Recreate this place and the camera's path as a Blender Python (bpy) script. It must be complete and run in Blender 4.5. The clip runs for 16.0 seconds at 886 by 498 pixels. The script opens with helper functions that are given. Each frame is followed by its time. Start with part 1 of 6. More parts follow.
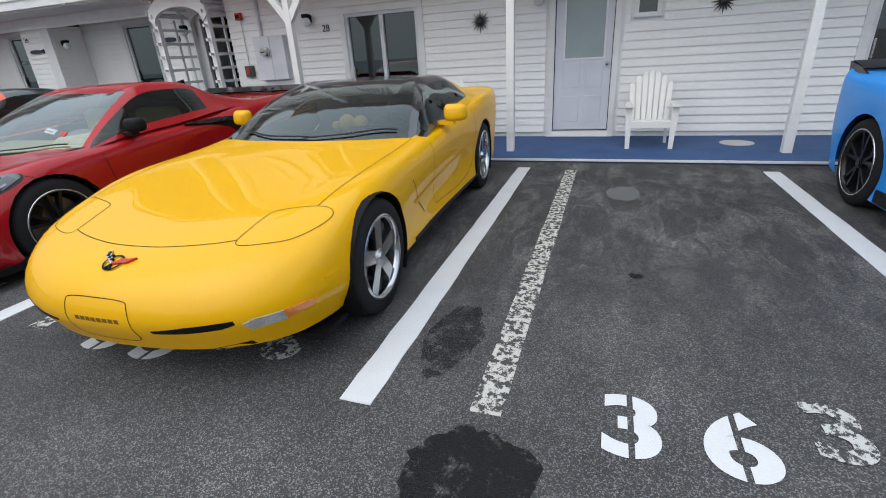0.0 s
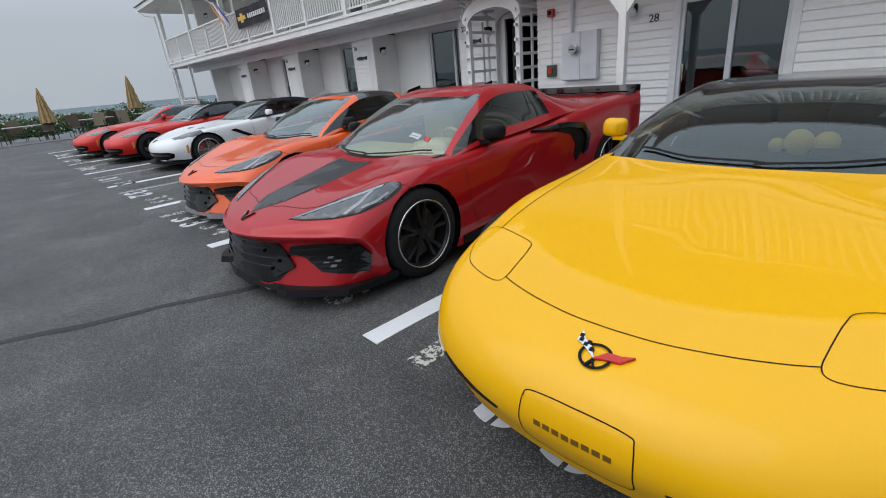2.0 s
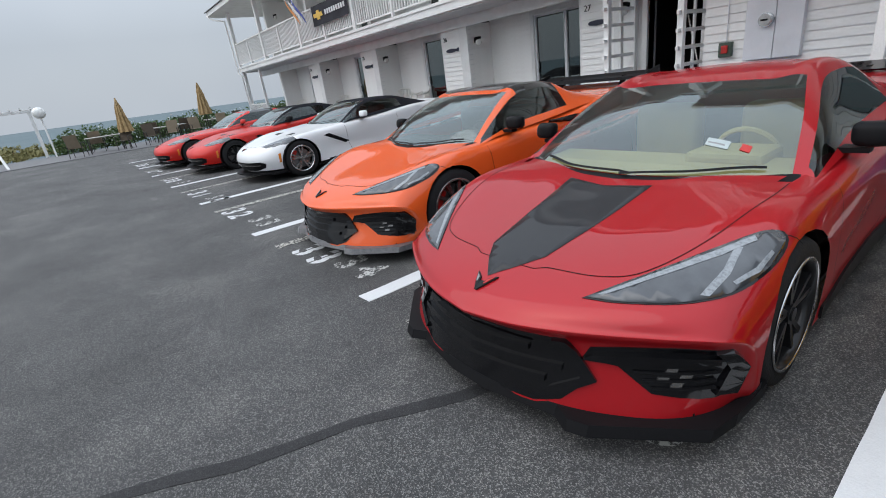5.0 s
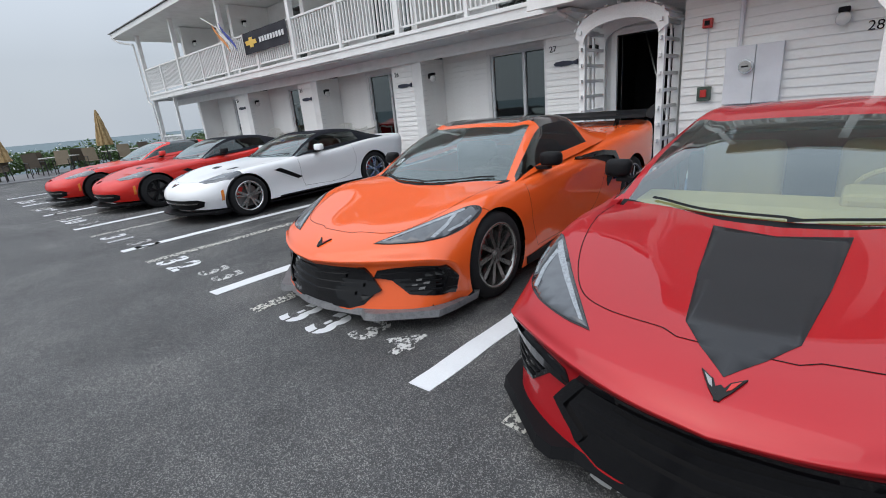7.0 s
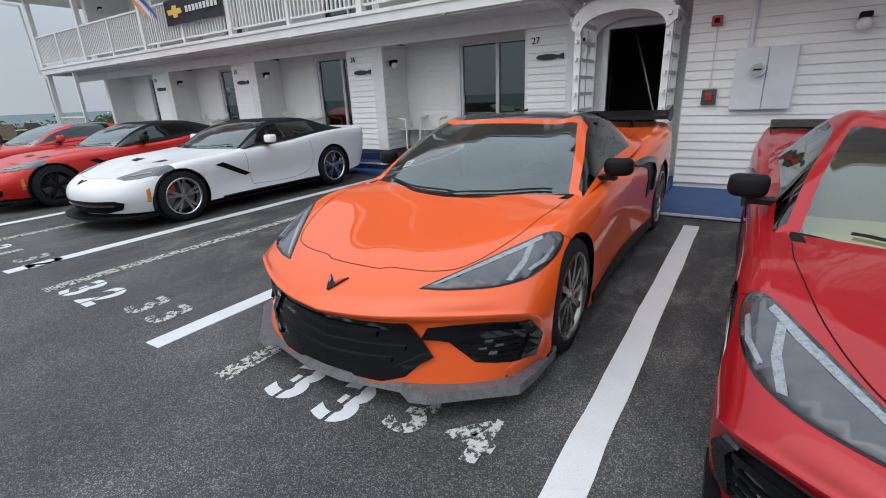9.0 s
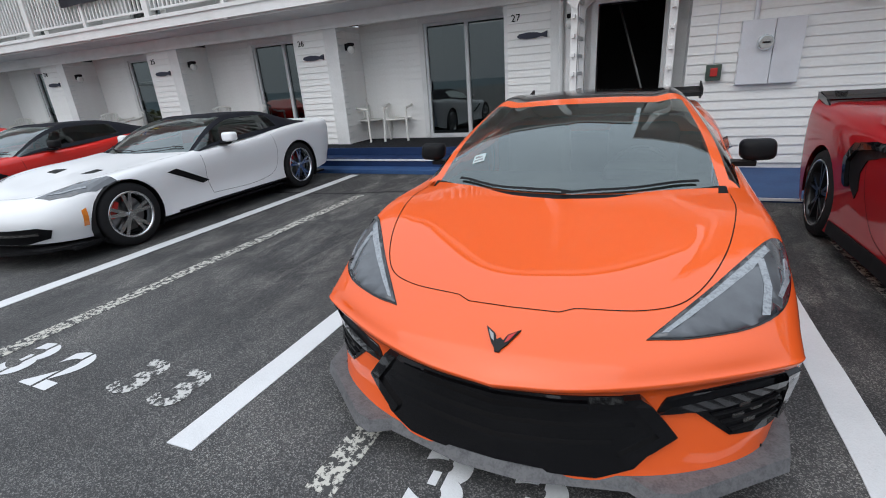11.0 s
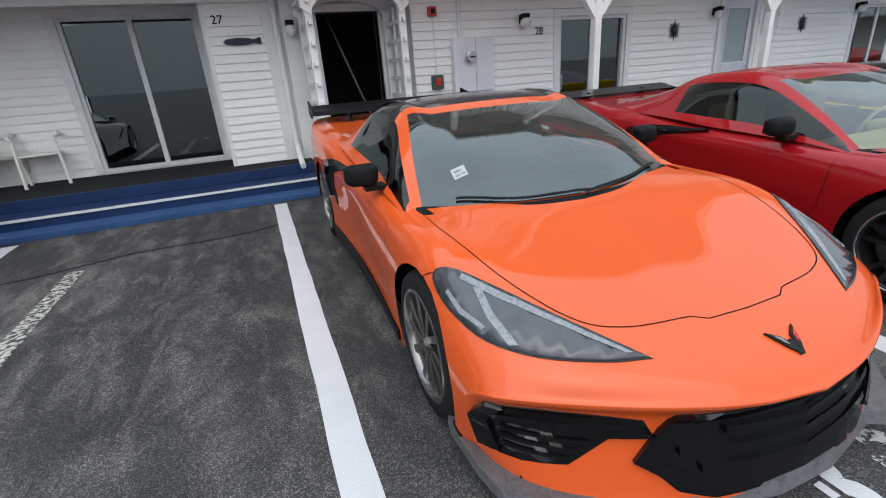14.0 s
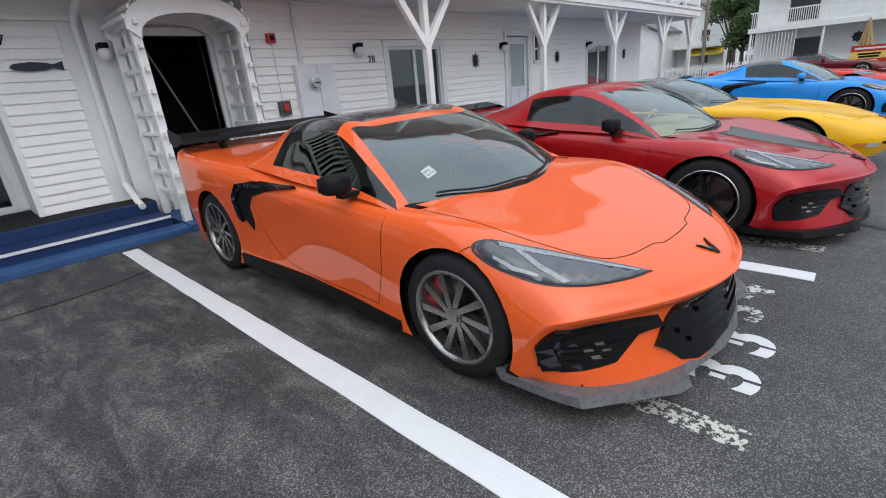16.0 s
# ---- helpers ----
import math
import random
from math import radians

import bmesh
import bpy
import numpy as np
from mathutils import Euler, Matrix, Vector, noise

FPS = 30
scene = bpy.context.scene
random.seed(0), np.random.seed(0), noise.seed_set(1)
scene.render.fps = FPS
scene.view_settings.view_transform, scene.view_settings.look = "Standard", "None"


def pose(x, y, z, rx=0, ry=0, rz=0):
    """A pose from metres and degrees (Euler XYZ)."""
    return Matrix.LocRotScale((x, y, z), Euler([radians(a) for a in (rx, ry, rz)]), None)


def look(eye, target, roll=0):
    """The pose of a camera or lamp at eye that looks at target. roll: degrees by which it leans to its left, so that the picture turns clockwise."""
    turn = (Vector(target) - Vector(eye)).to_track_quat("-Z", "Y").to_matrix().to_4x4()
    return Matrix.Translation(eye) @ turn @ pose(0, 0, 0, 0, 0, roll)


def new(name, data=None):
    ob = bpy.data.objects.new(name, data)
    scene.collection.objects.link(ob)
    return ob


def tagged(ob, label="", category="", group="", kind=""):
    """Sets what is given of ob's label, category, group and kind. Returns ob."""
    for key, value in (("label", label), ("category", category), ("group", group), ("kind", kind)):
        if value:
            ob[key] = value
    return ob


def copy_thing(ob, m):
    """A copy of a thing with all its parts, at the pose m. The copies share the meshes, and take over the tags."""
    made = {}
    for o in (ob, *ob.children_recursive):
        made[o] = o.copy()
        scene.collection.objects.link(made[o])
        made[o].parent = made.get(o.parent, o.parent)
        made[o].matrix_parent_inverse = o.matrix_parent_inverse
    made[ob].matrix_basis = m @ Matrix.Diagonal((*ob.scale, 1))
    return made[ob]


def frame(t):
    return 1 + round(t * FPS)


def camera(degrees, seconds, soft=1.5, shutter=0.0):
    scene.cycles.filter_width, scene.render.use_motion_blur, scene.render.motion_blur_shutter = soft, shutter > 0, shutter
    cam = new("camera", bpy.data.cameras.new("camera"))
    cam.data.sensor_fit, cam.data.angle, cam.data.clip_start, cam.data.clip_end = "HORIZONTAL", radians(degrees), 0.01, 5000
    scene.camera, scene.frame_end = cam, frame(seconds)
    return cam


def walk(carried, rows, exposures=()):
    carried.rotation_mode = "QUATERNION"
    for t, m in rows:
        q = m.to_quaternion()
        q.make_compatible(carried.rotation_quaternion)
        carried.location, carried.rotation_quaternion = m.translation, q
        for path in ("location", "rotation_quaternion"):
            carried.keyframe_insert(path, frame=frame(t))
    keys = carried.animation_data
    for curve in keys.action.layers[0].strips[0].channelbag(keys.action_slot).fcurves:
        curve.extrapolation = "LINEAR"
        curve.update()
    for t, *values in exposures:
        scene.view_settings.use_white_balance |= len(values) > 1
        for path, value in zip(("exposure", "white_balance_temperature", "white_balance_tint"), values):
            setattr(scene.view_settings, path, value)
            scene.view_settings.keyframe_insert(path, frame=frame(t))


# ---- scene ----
cam = camera(87.7, 16.0, soft=1.0)
PATH = [
    (0, (-0.082, 0.073, 1.338), (-0.715, 1.806, 0.564), -3.6),
    (0.3, (-0.231, 0.136, 1.337), (-1.07, 1.775, 0.557), -3.5),
    (0.4, (-0.318, 0.172, 1.333), (-1.213, 1.772, 0.533), -4.1),
    (0.5, (-0.432, 0.172, 1.329), (-1.375, 1.749, 0.54), -3.5),
    (0.6, (-0.512, 0.173, 1.324), (-1.498, 1.727, 0.539), -3.5),
    (1, (-0.815, 0.181, 1.353), (-1.958, 1.626, 0.575), -4.1),
    (1.5, (-1.178, 0.255, 1.372), (-2.47, 1.592, 0.634), -4.6),
    (2, (-1.531, 0.266, 1.4), (-2.918, 1.519, 0.689), -5.3),
    (2.5, (-1.863, 0.271, 1.407), (-3.276, 1.498, 0.702), -5.2),
    (3, (-2.201, 0.336, 1.4), (-3.609, 1.571, 0.7), -4.7),
    (3.5, (-2.508, 0.322, 1.4), (-3.9, 1.573, 0.694), -4.5),
    (4, (-2.806, 0.264, 1.421), (-4.224, 1.477, 0.702), -5.8),
    (4.5, (-3.156, 0.239, 1.44), (-4.648, 1.361, 0.72), -7.4),
    (4.7, (-3.274, 0.216, 1.452), (-4.793, 1.307, 0.743), -7.9),
    (6.8, (-4.591, 0.023, 1.417), (-5.916, 1.399, 0.824), -5.5),
    (7, (-4.682, 0.02, 1.433), (-5.979, 1.424, 0.841), -5.3),
    (7.5, (-4.963, 0.097, 1.419), (-6.2, 1.555, 0.831), -4.3),
    (8, (-5.268, 0.182, 1.408), (-6.462, 1.679, 0.83), -3.7),
    (8.5, (-5.58, 0.223, 1.433), (-6.722, 1.757, 0.849), -3.6),
    (8.7, (-5.707, 0.27, 1.431), (-6.814, 1.823, 0.827), -3.1),
    (10.8, (-6.979, 0.529, 1.404), (-7.787, 2.224, 0.715), -3.8),
    (11, (-7.139, 0.505, 1.402), (-7.917, 2.216, 0.717), -4.1),
    (11.5, (-7.48, 0.564, 1.412), (-8.144, 2.321, 0.724), -4.6),
    (12, (-7.798, 0.745, 1.455), (-8.239, 2.568, 0.761), -4.7),
    (12.5, (-8.113, 0.825, 1.439), (-8.281, 2.692, 0.741), -4.5),
    (13, (-8.39, 0.928, 1.43), (-8.283, 2.799, 0.732), -4.1),
    (13.5, (-8.699, 1.043, 1.449), (-8.316, 2.868, 0.728), -3.9),
    (14, (-8.987, 1.05, 1.435), (-8.339, 2.798, 0.71), -4.3),
    (14.5, (-9.247, 1.149, 1.422), (-8.341, 2.782, 0.706), -4.4),
    (15, (-9.473, 1.189, 1.437), (-8.357, 2.69, 0.729), -4.5),
    (15.5, (-9.717, 1.18, 1.429), (-8.461, 2.572, 0.732), -5.0),
    (16, (-9.946, 1.296, 1.421), (-8.603, 2.614, 0.743), -5.2),
]
EXPOSURES = [(0, -0.05), (1, -0.15), (2, -0.25), (3, -0.27), (3.5, -0.18), (4.7, -0.06), (7, 0.02), (8.5, -0.12), (11, -0.1), (13.5, -0.08), (16, 0.0)]
walk(cam, [(t, look(eye, target, roll)) for t, eye, target, roll in PATH], EXPOSURES)

# ---- light ----
world = bpy.data.worlds.new("overcast")
scene.world = world
world.use_nodes = True
wn = world.node_tree.nodes
wl = world.node_tree.links
wn.clear()
w_out = wn.new("ShaderNodeOutputWorld")
w_bg = wn.new("ShaderNodeBackground")
w_sky = wn.new("ShaderNodeTexSky")
w_sky.sky_type = "NISHITA"
w_sky.sun_disc = False
w_sky.sun_elevation = radians(55)
w_sky.sun_rotation = radians(200)
w_sky.dust_density = 4.0
w_coord = wn.new("ShaderNodeTexCoord")
w_cloud = wn.new("ShaderNodeTexNoise")
w_cloud.inputs["Scale"].default_value = 2.2
w_cloud.inputs["Detail"].default_value = 3
w_ramp = wn.new("ShaderNodeValToRGB")
w_ramp.color_ramp.elements[0].position, w_ramp.color_ramp.elements[0].color = 0.3, (4.9, 5.5, 6.3, 1)
w_ramp.color_ramp.elements[1].position, w_ramp.color_ramp.elements[1].color = 0.75, (5.9, 6.5, 7.2, 1)
w_mix = wn.new("ShaderNodeMix")
w_mix.data_type = "RGBA"
w_mix.inputs[0].default_value = 0.86
w_bg.inputs["Strength"].default_value = 0.104
wl.new(w_coord.outputs["Generated"], w_cloud.inputs["Vector"])
wl.new(w_cloud.outputs["Fac"], w_ramp.inputs["Fac"])
wl.new(w_sky.outputs[0], w_mix.inputs[6])
wl.new(w_ramp.outputs[0], w_mix.inputs[7])
w_sep = wn.new("ShaderNodeSeparateXYZ")
w_up = wn.new("ShaderNodeMapRange")
w_up.inputs["From Min"].default_value, w_up.inputs["From Max"].default_value = 0.12, 0.9
w_up.inputs["To Min"].default_value, w_up.inputs["To Max"].default_value = 1.0, 2.75
w_gain = wn.new("ShaderNodeVectorMath")
w_gain.operation = "SCALE"
wl.new(w_coord.outputs["Generated"], w_sep.inputs[0])
wl.new(w_sep.outputs["Z"], w_up.inputs["Value"])
wl.new(w_mix.outputs[2], w_gain.inputs[0])
wl.new(w_up.outputs[0], w_gain.inputs["Scale"])
wl.new(w_gain.outputs[0], w_bg.inputs["Color"])
wl.new(w_bg.outputs[0], w_out.inputs[0])

sun = new("sun", bpy.data.lights.new("sun", "SUN"))
sun.data.energy, sun.data.angle, sun.data.color = 1.0, radians(80), (1, 0.98, 0.95)
sun.matrix_world = look((0, 0, 30), (8, 22, 6))
scene.view_settings.exposure = 0.0


# ---- materials ----
def mat(name, base, rough=0.5, metal=0.0, coat=0.0, dark=None, scale=6.0, amount=0.5, fine=120.0, bump=0.0, bump_scale=60.0, spec=0.5):
    """A node material: base colour broken up at two scales, with fine relief."""
    m = bpy.data.materials.new(name)
    m.use_nodes = True
    n, l = m.node_tree.nodes, m.node_tree.links
    b = n["Principled BSDF"]
    b.inputs["Roughness"].default_value = rough
    b.inputs["Metallic"].default_value = metal
    b.inputs["Coat Weight"].default_value = coat
    b.inputs["Coat Roughness"].default_value = 0.012
    b.inputs["Coat IOR"].default_value = 1.62
    b.inputs["Specular IOR Level"].default_value = spec
    c = n.new("ShaderNodeTexCoord")
    big = n.new("ShaderNodeTexNoise")
    big.inputs["Scale"].default_value, big.inputs["Detail"].default_value = scale, 6
    small = n.new("ShaderNodeTexNoise")
    small.inputs["Scale"].default_value, small.inputs["Detail"].default_value = fine, 3
    l.new(c.outputs["Object"], big.inputs["Vector"])
    l.new(c.outputs["Object"], small.inputs["Vector"])
    mul = n.new("ShaderNodeMath")
    mul.operation = "MULTIPLY_ADD"
    mul.inputs[1].default_value = 0.4
    l.new(small.outputs["Fac"], mul.inputs[0])
    mul2 = n.new("ShaderNodeMath")
    mul2.operation = "MULTIPLY"
    mul2.inputs[1].default_value = 0.6
    l.new(big.outputs["Fac"], mul2.inputs[0])
    l.new(mul2.outputs[0], mul.inputs[2])
    ramp = n.new("ShaderNodeValToRGB")
    if dark is None:
        dark = tuple(v * 0.82 for v in base)
    ramp.color_ramp.elements[0].position, ramp.color_ramp.elements[0].color = 0.5 - amount * 0.4, (*dark, 1)
    ramp.color_ramp.elements[1].position, ramp.color_ramp.elements[1].color = 0.5 + amount * 0.15, (*base, 1)
    l.new(mul.outputs[0], ramp.inputs["Fac"])
    l.new(ramp.outputs[0], b.inputs["Base Color"])
    if bump:
        bn = n.new("ShaderNodeBump")
        bn.inputs["Strength"].default_value = bump
        bn.inputs["Distance"].default_value = 0.01
        bt = n.new("ShaderNodeTexNoise")
        bt.inputs["Scale"].default_value, bt.inputs["Detail"].default_value = bump_scale, 4
        l.new(c.outputs["Object"], bt.inputs["Vector"])
        l.new(bt.outputs["Fac"], bn.inputs["Height"])
        l.new(bn.outputs[0], b.inputs["Normal"])
    return m


def asphalt_material(name, light, dark, stain):
    """Worn asphalt: pale aggregate in dark binder, with broad darker and paler areas."""
    m = bpy.data.materials.new(name)
    m.use_nodes = True
    n, l = m.node_tree.nodes, m.node_tree.links
    b = n["Principled BSDF"]
    b.inputs["Roughness"].default_value = 0.68
    b.inputs["Specular IOR Level"].default_value = 0.4
    c = n.new("ShaderNodeTexCoord")
    grit = n.new("ShaderNodeTexVoronoi")
    grit.inputs["Scale"].default_value = 210
    l.new(c.outputs["Object"], grit.inputs["Vector"])
    sep = n.new("ShaderNodeSeparateColor")
    l.new(grit.outputs["Color"], sep.inputs[0])
    pick = n.new("ShaderNodeValToRGB")
    pick.color_ramp.elements[0].position, pick.color_ramp.elements[0].color = 0.6, (*dark, 1)
    pick.color_ramp.elements[1].position, pick.color_ramp.elements[1].color = 1.0, (*light, 1)
    l.new(sep.outputs[0], pick.inputs["Fac"])
    broad = n.new("ShaderNodeTexNoise")
    broad.inputs["Scale"].default_value, broad.inputs["Detail"].default_value = 0.8, 10
    broad.inputs["Roughness"].default_value = 0.66
    l.new(c.outputs["Object"], broad.inputs["Vector"])
    tone = n.new("ShaderNodeValToRGB")
    tone.color_ramp.elements[0].position, tone.color_ramp.elements[0].color = 0.36, (stain, stain, stain, 1)
    tone.color_ramp.elements[1].position, tone.color_ramp.elements[1].color = 0.52, (1, 1, 1, 1)
    pale = tone.color_ramp.elements.new(0.7)
    pale.color = (1.5, 1.48, 1.44, 1)
    l.new(broad.outputs["Fac"], tone.inputs["Fac"])
    mx = n.new("ShaderNodeMix")
    mx.data_type, mx.blend_type = "RGBA", "MULTIPLY"
    mx.inputs[0].default_value = 1
    l.new(pick.outputs[0], mx.inputs[6])
    l.new(tone.outputs[0], mx.inputs[7])
    # pale tyre scuffs in the bays, drawn out along them
    run = n.new("ShaderNodeMapping")
    run.inputs["Rotation"].default_value = (0, 0, 0.5)
    run.inputs["Scale"].default_value = (2.6, 1.0, 1)
    l.new(c.outputs["Object"], run.inputs["Vector"])
    scuff = n.new("ShaderNodeTexNoise")
    scuff.inputs["Scale"].default_value, scuff.inputs["Detail"].default_value = 1.7, 12
    scuff.inputs["Roughness"].default_value, scuff.inputs["Distortion"].default_value = 0.74, 0.6
    l.new(run.outputs[0], scuff.inputs["Vector"])
    edge = n.new("ShaderNodeValToRGB")
    edge.color_ramp.elements[0].position, edge.color_ramp.elements[0].color = 0.46, (0.5, 0.5, 0.51, 1)
    edge.color_ramp.elements[1].position, edge.color_ramp.elements[1].color = 0.68, (1.9, 1.84, 1.74, 1)
    l.new(scuff.outputs["Fac"], edge.inputs["Fac"])
    axes = n.new("ShaderNodeSeparateXYZ")
    l.new(c.outputs["Object"], axes.inputs[0])
    bay = n.new("ShaderNodeMapRange")
    bay.inputs[1].default_value, bay.inputs[2].default_value = 1.6, 3.4
    bay.inputs[3].default_value, bay.inputs[4].default_value = 0.12, 0.9
    l.new(axes.outputs[1], bay.inputs[0])
    worn = n.new("ShaderNodeMix")
    worn.data_type, worn.blend_type = "RGBA", "MULTIPLY"
    l.new(bay.outputs[0], worn.inputs[0])
    l.new(mx.outputs[2], worn.inputs[6])
    l.new(edge.outputs[0], worn.inputs[7])
    l.new(worn.outputs[2], b.inputs["Base Color"])
    bn = n.new("ShaderNodeBump")
    bn.inputs["Strength"].default_value, bn.inputs["Distance"].default_value = 0.6, 0.006
    l.new(grit.outputs["Distance"], bn.inputs["Height"])
    l.new(bn.outputs[0], b.inputs["Normal"])
    return m


def worn_paint_material(name, paint, ground, level):
    """Old road paint, flaked off in patches down to the asphalt."""
    m = bpy.data.materials.new(name)
    m.use_nodes = True
    n, l = m.node_tree.nodes, m.node_tree.links
    b = n["Principled BSDF"]
    b.inputs["Roughness"].default_value = 0.8
    c = n.new("ShaderNodeTexCoord")
    t = n.new("ShaderNodeTexNoise")
    t.inputs["Scale"].default_value, t.inputs["Detail"].default_value, t.inputs["Roughness"].default_value = 26, 9, 0.72
    l.new(c.outputs["Object"], t.inputs["Vector"])
    r = n.new("ShaderNodeValToRGB")
    r.color_ramp.elements[0].position, r.color_ramp.elements[0].color = level - 0.02, (*ground, 1)
    r.color_ramp.elements[1].position, r.color_ramp.elements[1].color = level + 0.02, (*paint, 1)
    l.new(t.outputs["Fac"], r.inputs["Fac"])
    l.new(r.outputs[0], b.inputs["Base Color"])
    return m


def glass_material(name, tint, gloss=0.02, base=0.12):
    """Thin pane: tinted see-through with a mirror layer that grows at grazing angles."""
    m = bpy.data.materials.new(name)
    m.use_nodes = True
    n, l = m.node_tree.nodes, m.node_tree.links
    n.remove(n["Principled BSDF"])
    out = n["Material Output"]
    tr = n.new("ShaderNodeBsdfTransparent")
    tr.inputs[0].default_value = (*tint, 1)
    gl = n.new("ShaderNodeBsdfGlossy")
    gl.inputs["Roughness"].default_value = gloss
    gl.inputs["Color"].default_value = (0.88, 0.97, 0.96, 1)
    lw = n.new("ShaderNodeLayerWeight")
    lw.inputs["Blend"].default_value = 0.5
    pw = n.new("ShaderNodeMath")
    pw.operation = "POWER"
    pw.inputs[1].default_value = 3.5
    l.new(lw.outputs["Facing"], pw.inputs[0])
    ad = n.new("ShaderNodeMath")
    ad.operation = "MULTIPLY_ADD"
    ad.inputs[1].default_value, ad.inputs[2].default_value = 1.0 - base, base
    ad.use_clamp = True
    l.new(pw.outputs[0], ad.inputs[0])
    mx = n.new("ShaderNodeMixShader")
    l.new(ad.outputs[0], mx.inputs[0])
    l.new(tr.outputs[0], mx.inputs[1])
    l.new(gl.outputs[0], mx.inputs[2])
    l.new(mx.outputs[0], out.inputs[0])
    return m


ASPHALT = asphalt_material("asphalt", (0.22, 0.217, 0.21), (0.05, 0.05, 0.051), 0.72)
PATCH = asphalt_material("fresh asphalt sealer", (0.05, 0.05, 0.052), (0.022, 0.022, 0.024), 0.7)
def soaked_material(name, colour, cover, strength=0.9):
    """Oil soaked into the asphalt in specks and runs, with bare ground between them."""
    m = mat(name, colour, 0.55, spec=0.2, bump=0.5, bump_scale=150)
    n, l = m.node_tree.nodes, m.node_tree.links
    c = n.new("ShaderNodeTexCoord")
    t = n.new("ShaderNodeTexNoise")
    t.inputs["Scale"].default_value, t.inputs["Detail"].default_value, t.inputs["Roughness"].default_value = 9, 12, 0.8
    l.new(c.outputs["Object"], t.inputs["Vector"])
    r = n.new("ShaderNodeMapRange")
    r.inputs[1].default_value, r.inputs[2].default_value = cover, cover + 0.06
    r.inputs[4].default_value = strength
    l.new(t.outputs["Fac"], r.inputs[0])
    l.new(r.outputs[0], n["Principled BSDF"].inputs["Alpha"])
    return m


OIL = soaked_material("oil stain", (0.012, 0.012, 0.013), 0.41)
OLDOIL = soaked_material("old oil stain", (0.016, 0.016, 0.017), 0.42, 0.5)
LINE = mat("white line paint", (0.66, 0.67, 0.68), 0.65, dark=(0.6, 0.61, 0.62), scale=5, fine=90, bump=0.3, bump_scale=130)
OLDLINE = worn_paint_material("old line paint", (0.5, 0.49, 0.44), (0.05, 0.05, 0.05), 0.5)
OLDDIGIT = worn_paint_material("old digit paint", (0.5, 0.5, 0.48), (0.05, 0.05, 0.05), 0.5)
SIDING = mat("white vinyl siding", (0.86, 0.855, 0.835), 0.5, dark=(0.78, 0.77, 0.74), scale=1.6, fine=40, bump=0.05, bump_scale=30)
TRIM = mat("white painted trim", (0.8, 0.8, 0.79), 0.45, dark=(0.68, 0.68, 0.66), scale=3, fine=60, bump=0.08, bump_scale=40)
SOFFIT = mat("painted soffit", (0.78, 0.78, 0.76), 0.6, scale=2)
BLUE = mat("blue deck paint", (0.035, 0.09, 0.22), 0.6, spec=0.25, dark=(0.025, 0.06, 0.16), scale=3, fine=50, bump=0.15)
NAVY = mat("navy step paint", (0.012, 0.034, 0.105), 0.6, spec=0.25, dark=(0.009, 0.024, 0.075), scale=3, bump=0.15)
DECK = mat("black deck carpet", (0.02, 0.021, 0.024), 0.9, scale=8, spec=0.15, bump=0.5, bump_scale=200)
DOORPAINT = mat("pale grey door paint", (0.68, 0.69, 0.74), 0.4, scale=2)
ALU = mat("white aluminium frame", (0.72, 0.73, 0.74), 0.35, scale=4)
PLASTIC = mat("white plastic", (0.8, 0.79, 0.75), 0.35, dark=(0.72, 0.7, 0.65), scale=5)
BLACK = mat("black plastic", (0.009, 0.009, 0.01), 0.4, scale=5, spec=0.1)
GLOSSBLACK = mat("gloss black", (0.004, 0.004, 0.005), 0.1, coat=0.35, scale=4, spec=0.2)
RUBBER = mat("tyre rubber", (0.018, 0.018, 0.019), 0.75, scale=20, spec=0.15, bump=0.3, bump_scale=90)
SEAM = mat("panel gap shadow line", (0.006, 0.005, 0.005), 0.8, spec=0.15)
CHROME = mat("bright wheel metal", (0.62, 0.63, 0.64), 0.16, metal=1.0)
GUNMETAL = mat("grey wheel metal", (0.3, 0.29, 0.28), 0.25, metal=0.9)
WHEELBLACK = mat("black wheel paint", (0.012, 0.012, 0.013), 0.3, spec=0.15, coat=0.25)
CALIPER = mat("red brake caliper", (0.5, 0.02, 0.015), 0.35)
LENS = mat("headlamp lens", (0.075, 0.082, 0.092), 0.12, coat=0.7, dark=(0.035, 0.038, 0.044), scale=3, fine=14, spec=0.4)
LAMPIN = mat("headlamp light bar", (0.24, 0.26, 0.28), 0.2, coat=0.8, dark=(0.12, 0.135, 0.15), scale=60)
CARBON = mat("dark roof panel", (0.012, 0.012, 0.013), 0.16, coat=0.8)
GREYLIP = mat("grey carbon splitter", (0.13, 0.13, 0.135), 0.45, coat=0.15, dark=(0.06, 0.06, 0.065), scale=30)
TAN = mat("tan leather", (0.6, 0.46, 0.2), 0.55, scale=6)
DARKTRIM = mat("dark cabin trim", (0.02, 0.02, 0.021), 0.6, spec=0.15)
FABRIC = mat("black soft top fabric", (0.012, 0.013, 0.018), 0.8, scale=9, spec=0.15, bump=0.3, bump_scale=160)
AMBER = mat("amber lens", (0.75, 0.22, 0.02), 0.15, coat=0.6)
CLEARLENS = mat("fog lamp lens", (0.45, 0.45, 0.43), 0.12, coat=1.0, dark=(0.25, 0.25, 0.24), scale=14)
CARGLASS = glass_material("car glass", (0.58, 0.65, 0.6), base=0.14)
DARKGLASS = glass_material("dark windshield glass", (0.36, 0.4, 0.38), base=0.07)
SIDEGLASS = glass_material("tinted side glass", (0.12, 0.13, 0.13), base=0.05)
PANE = glass_material("window pane", (0.2, 0.22, 0.23), base=0.13)
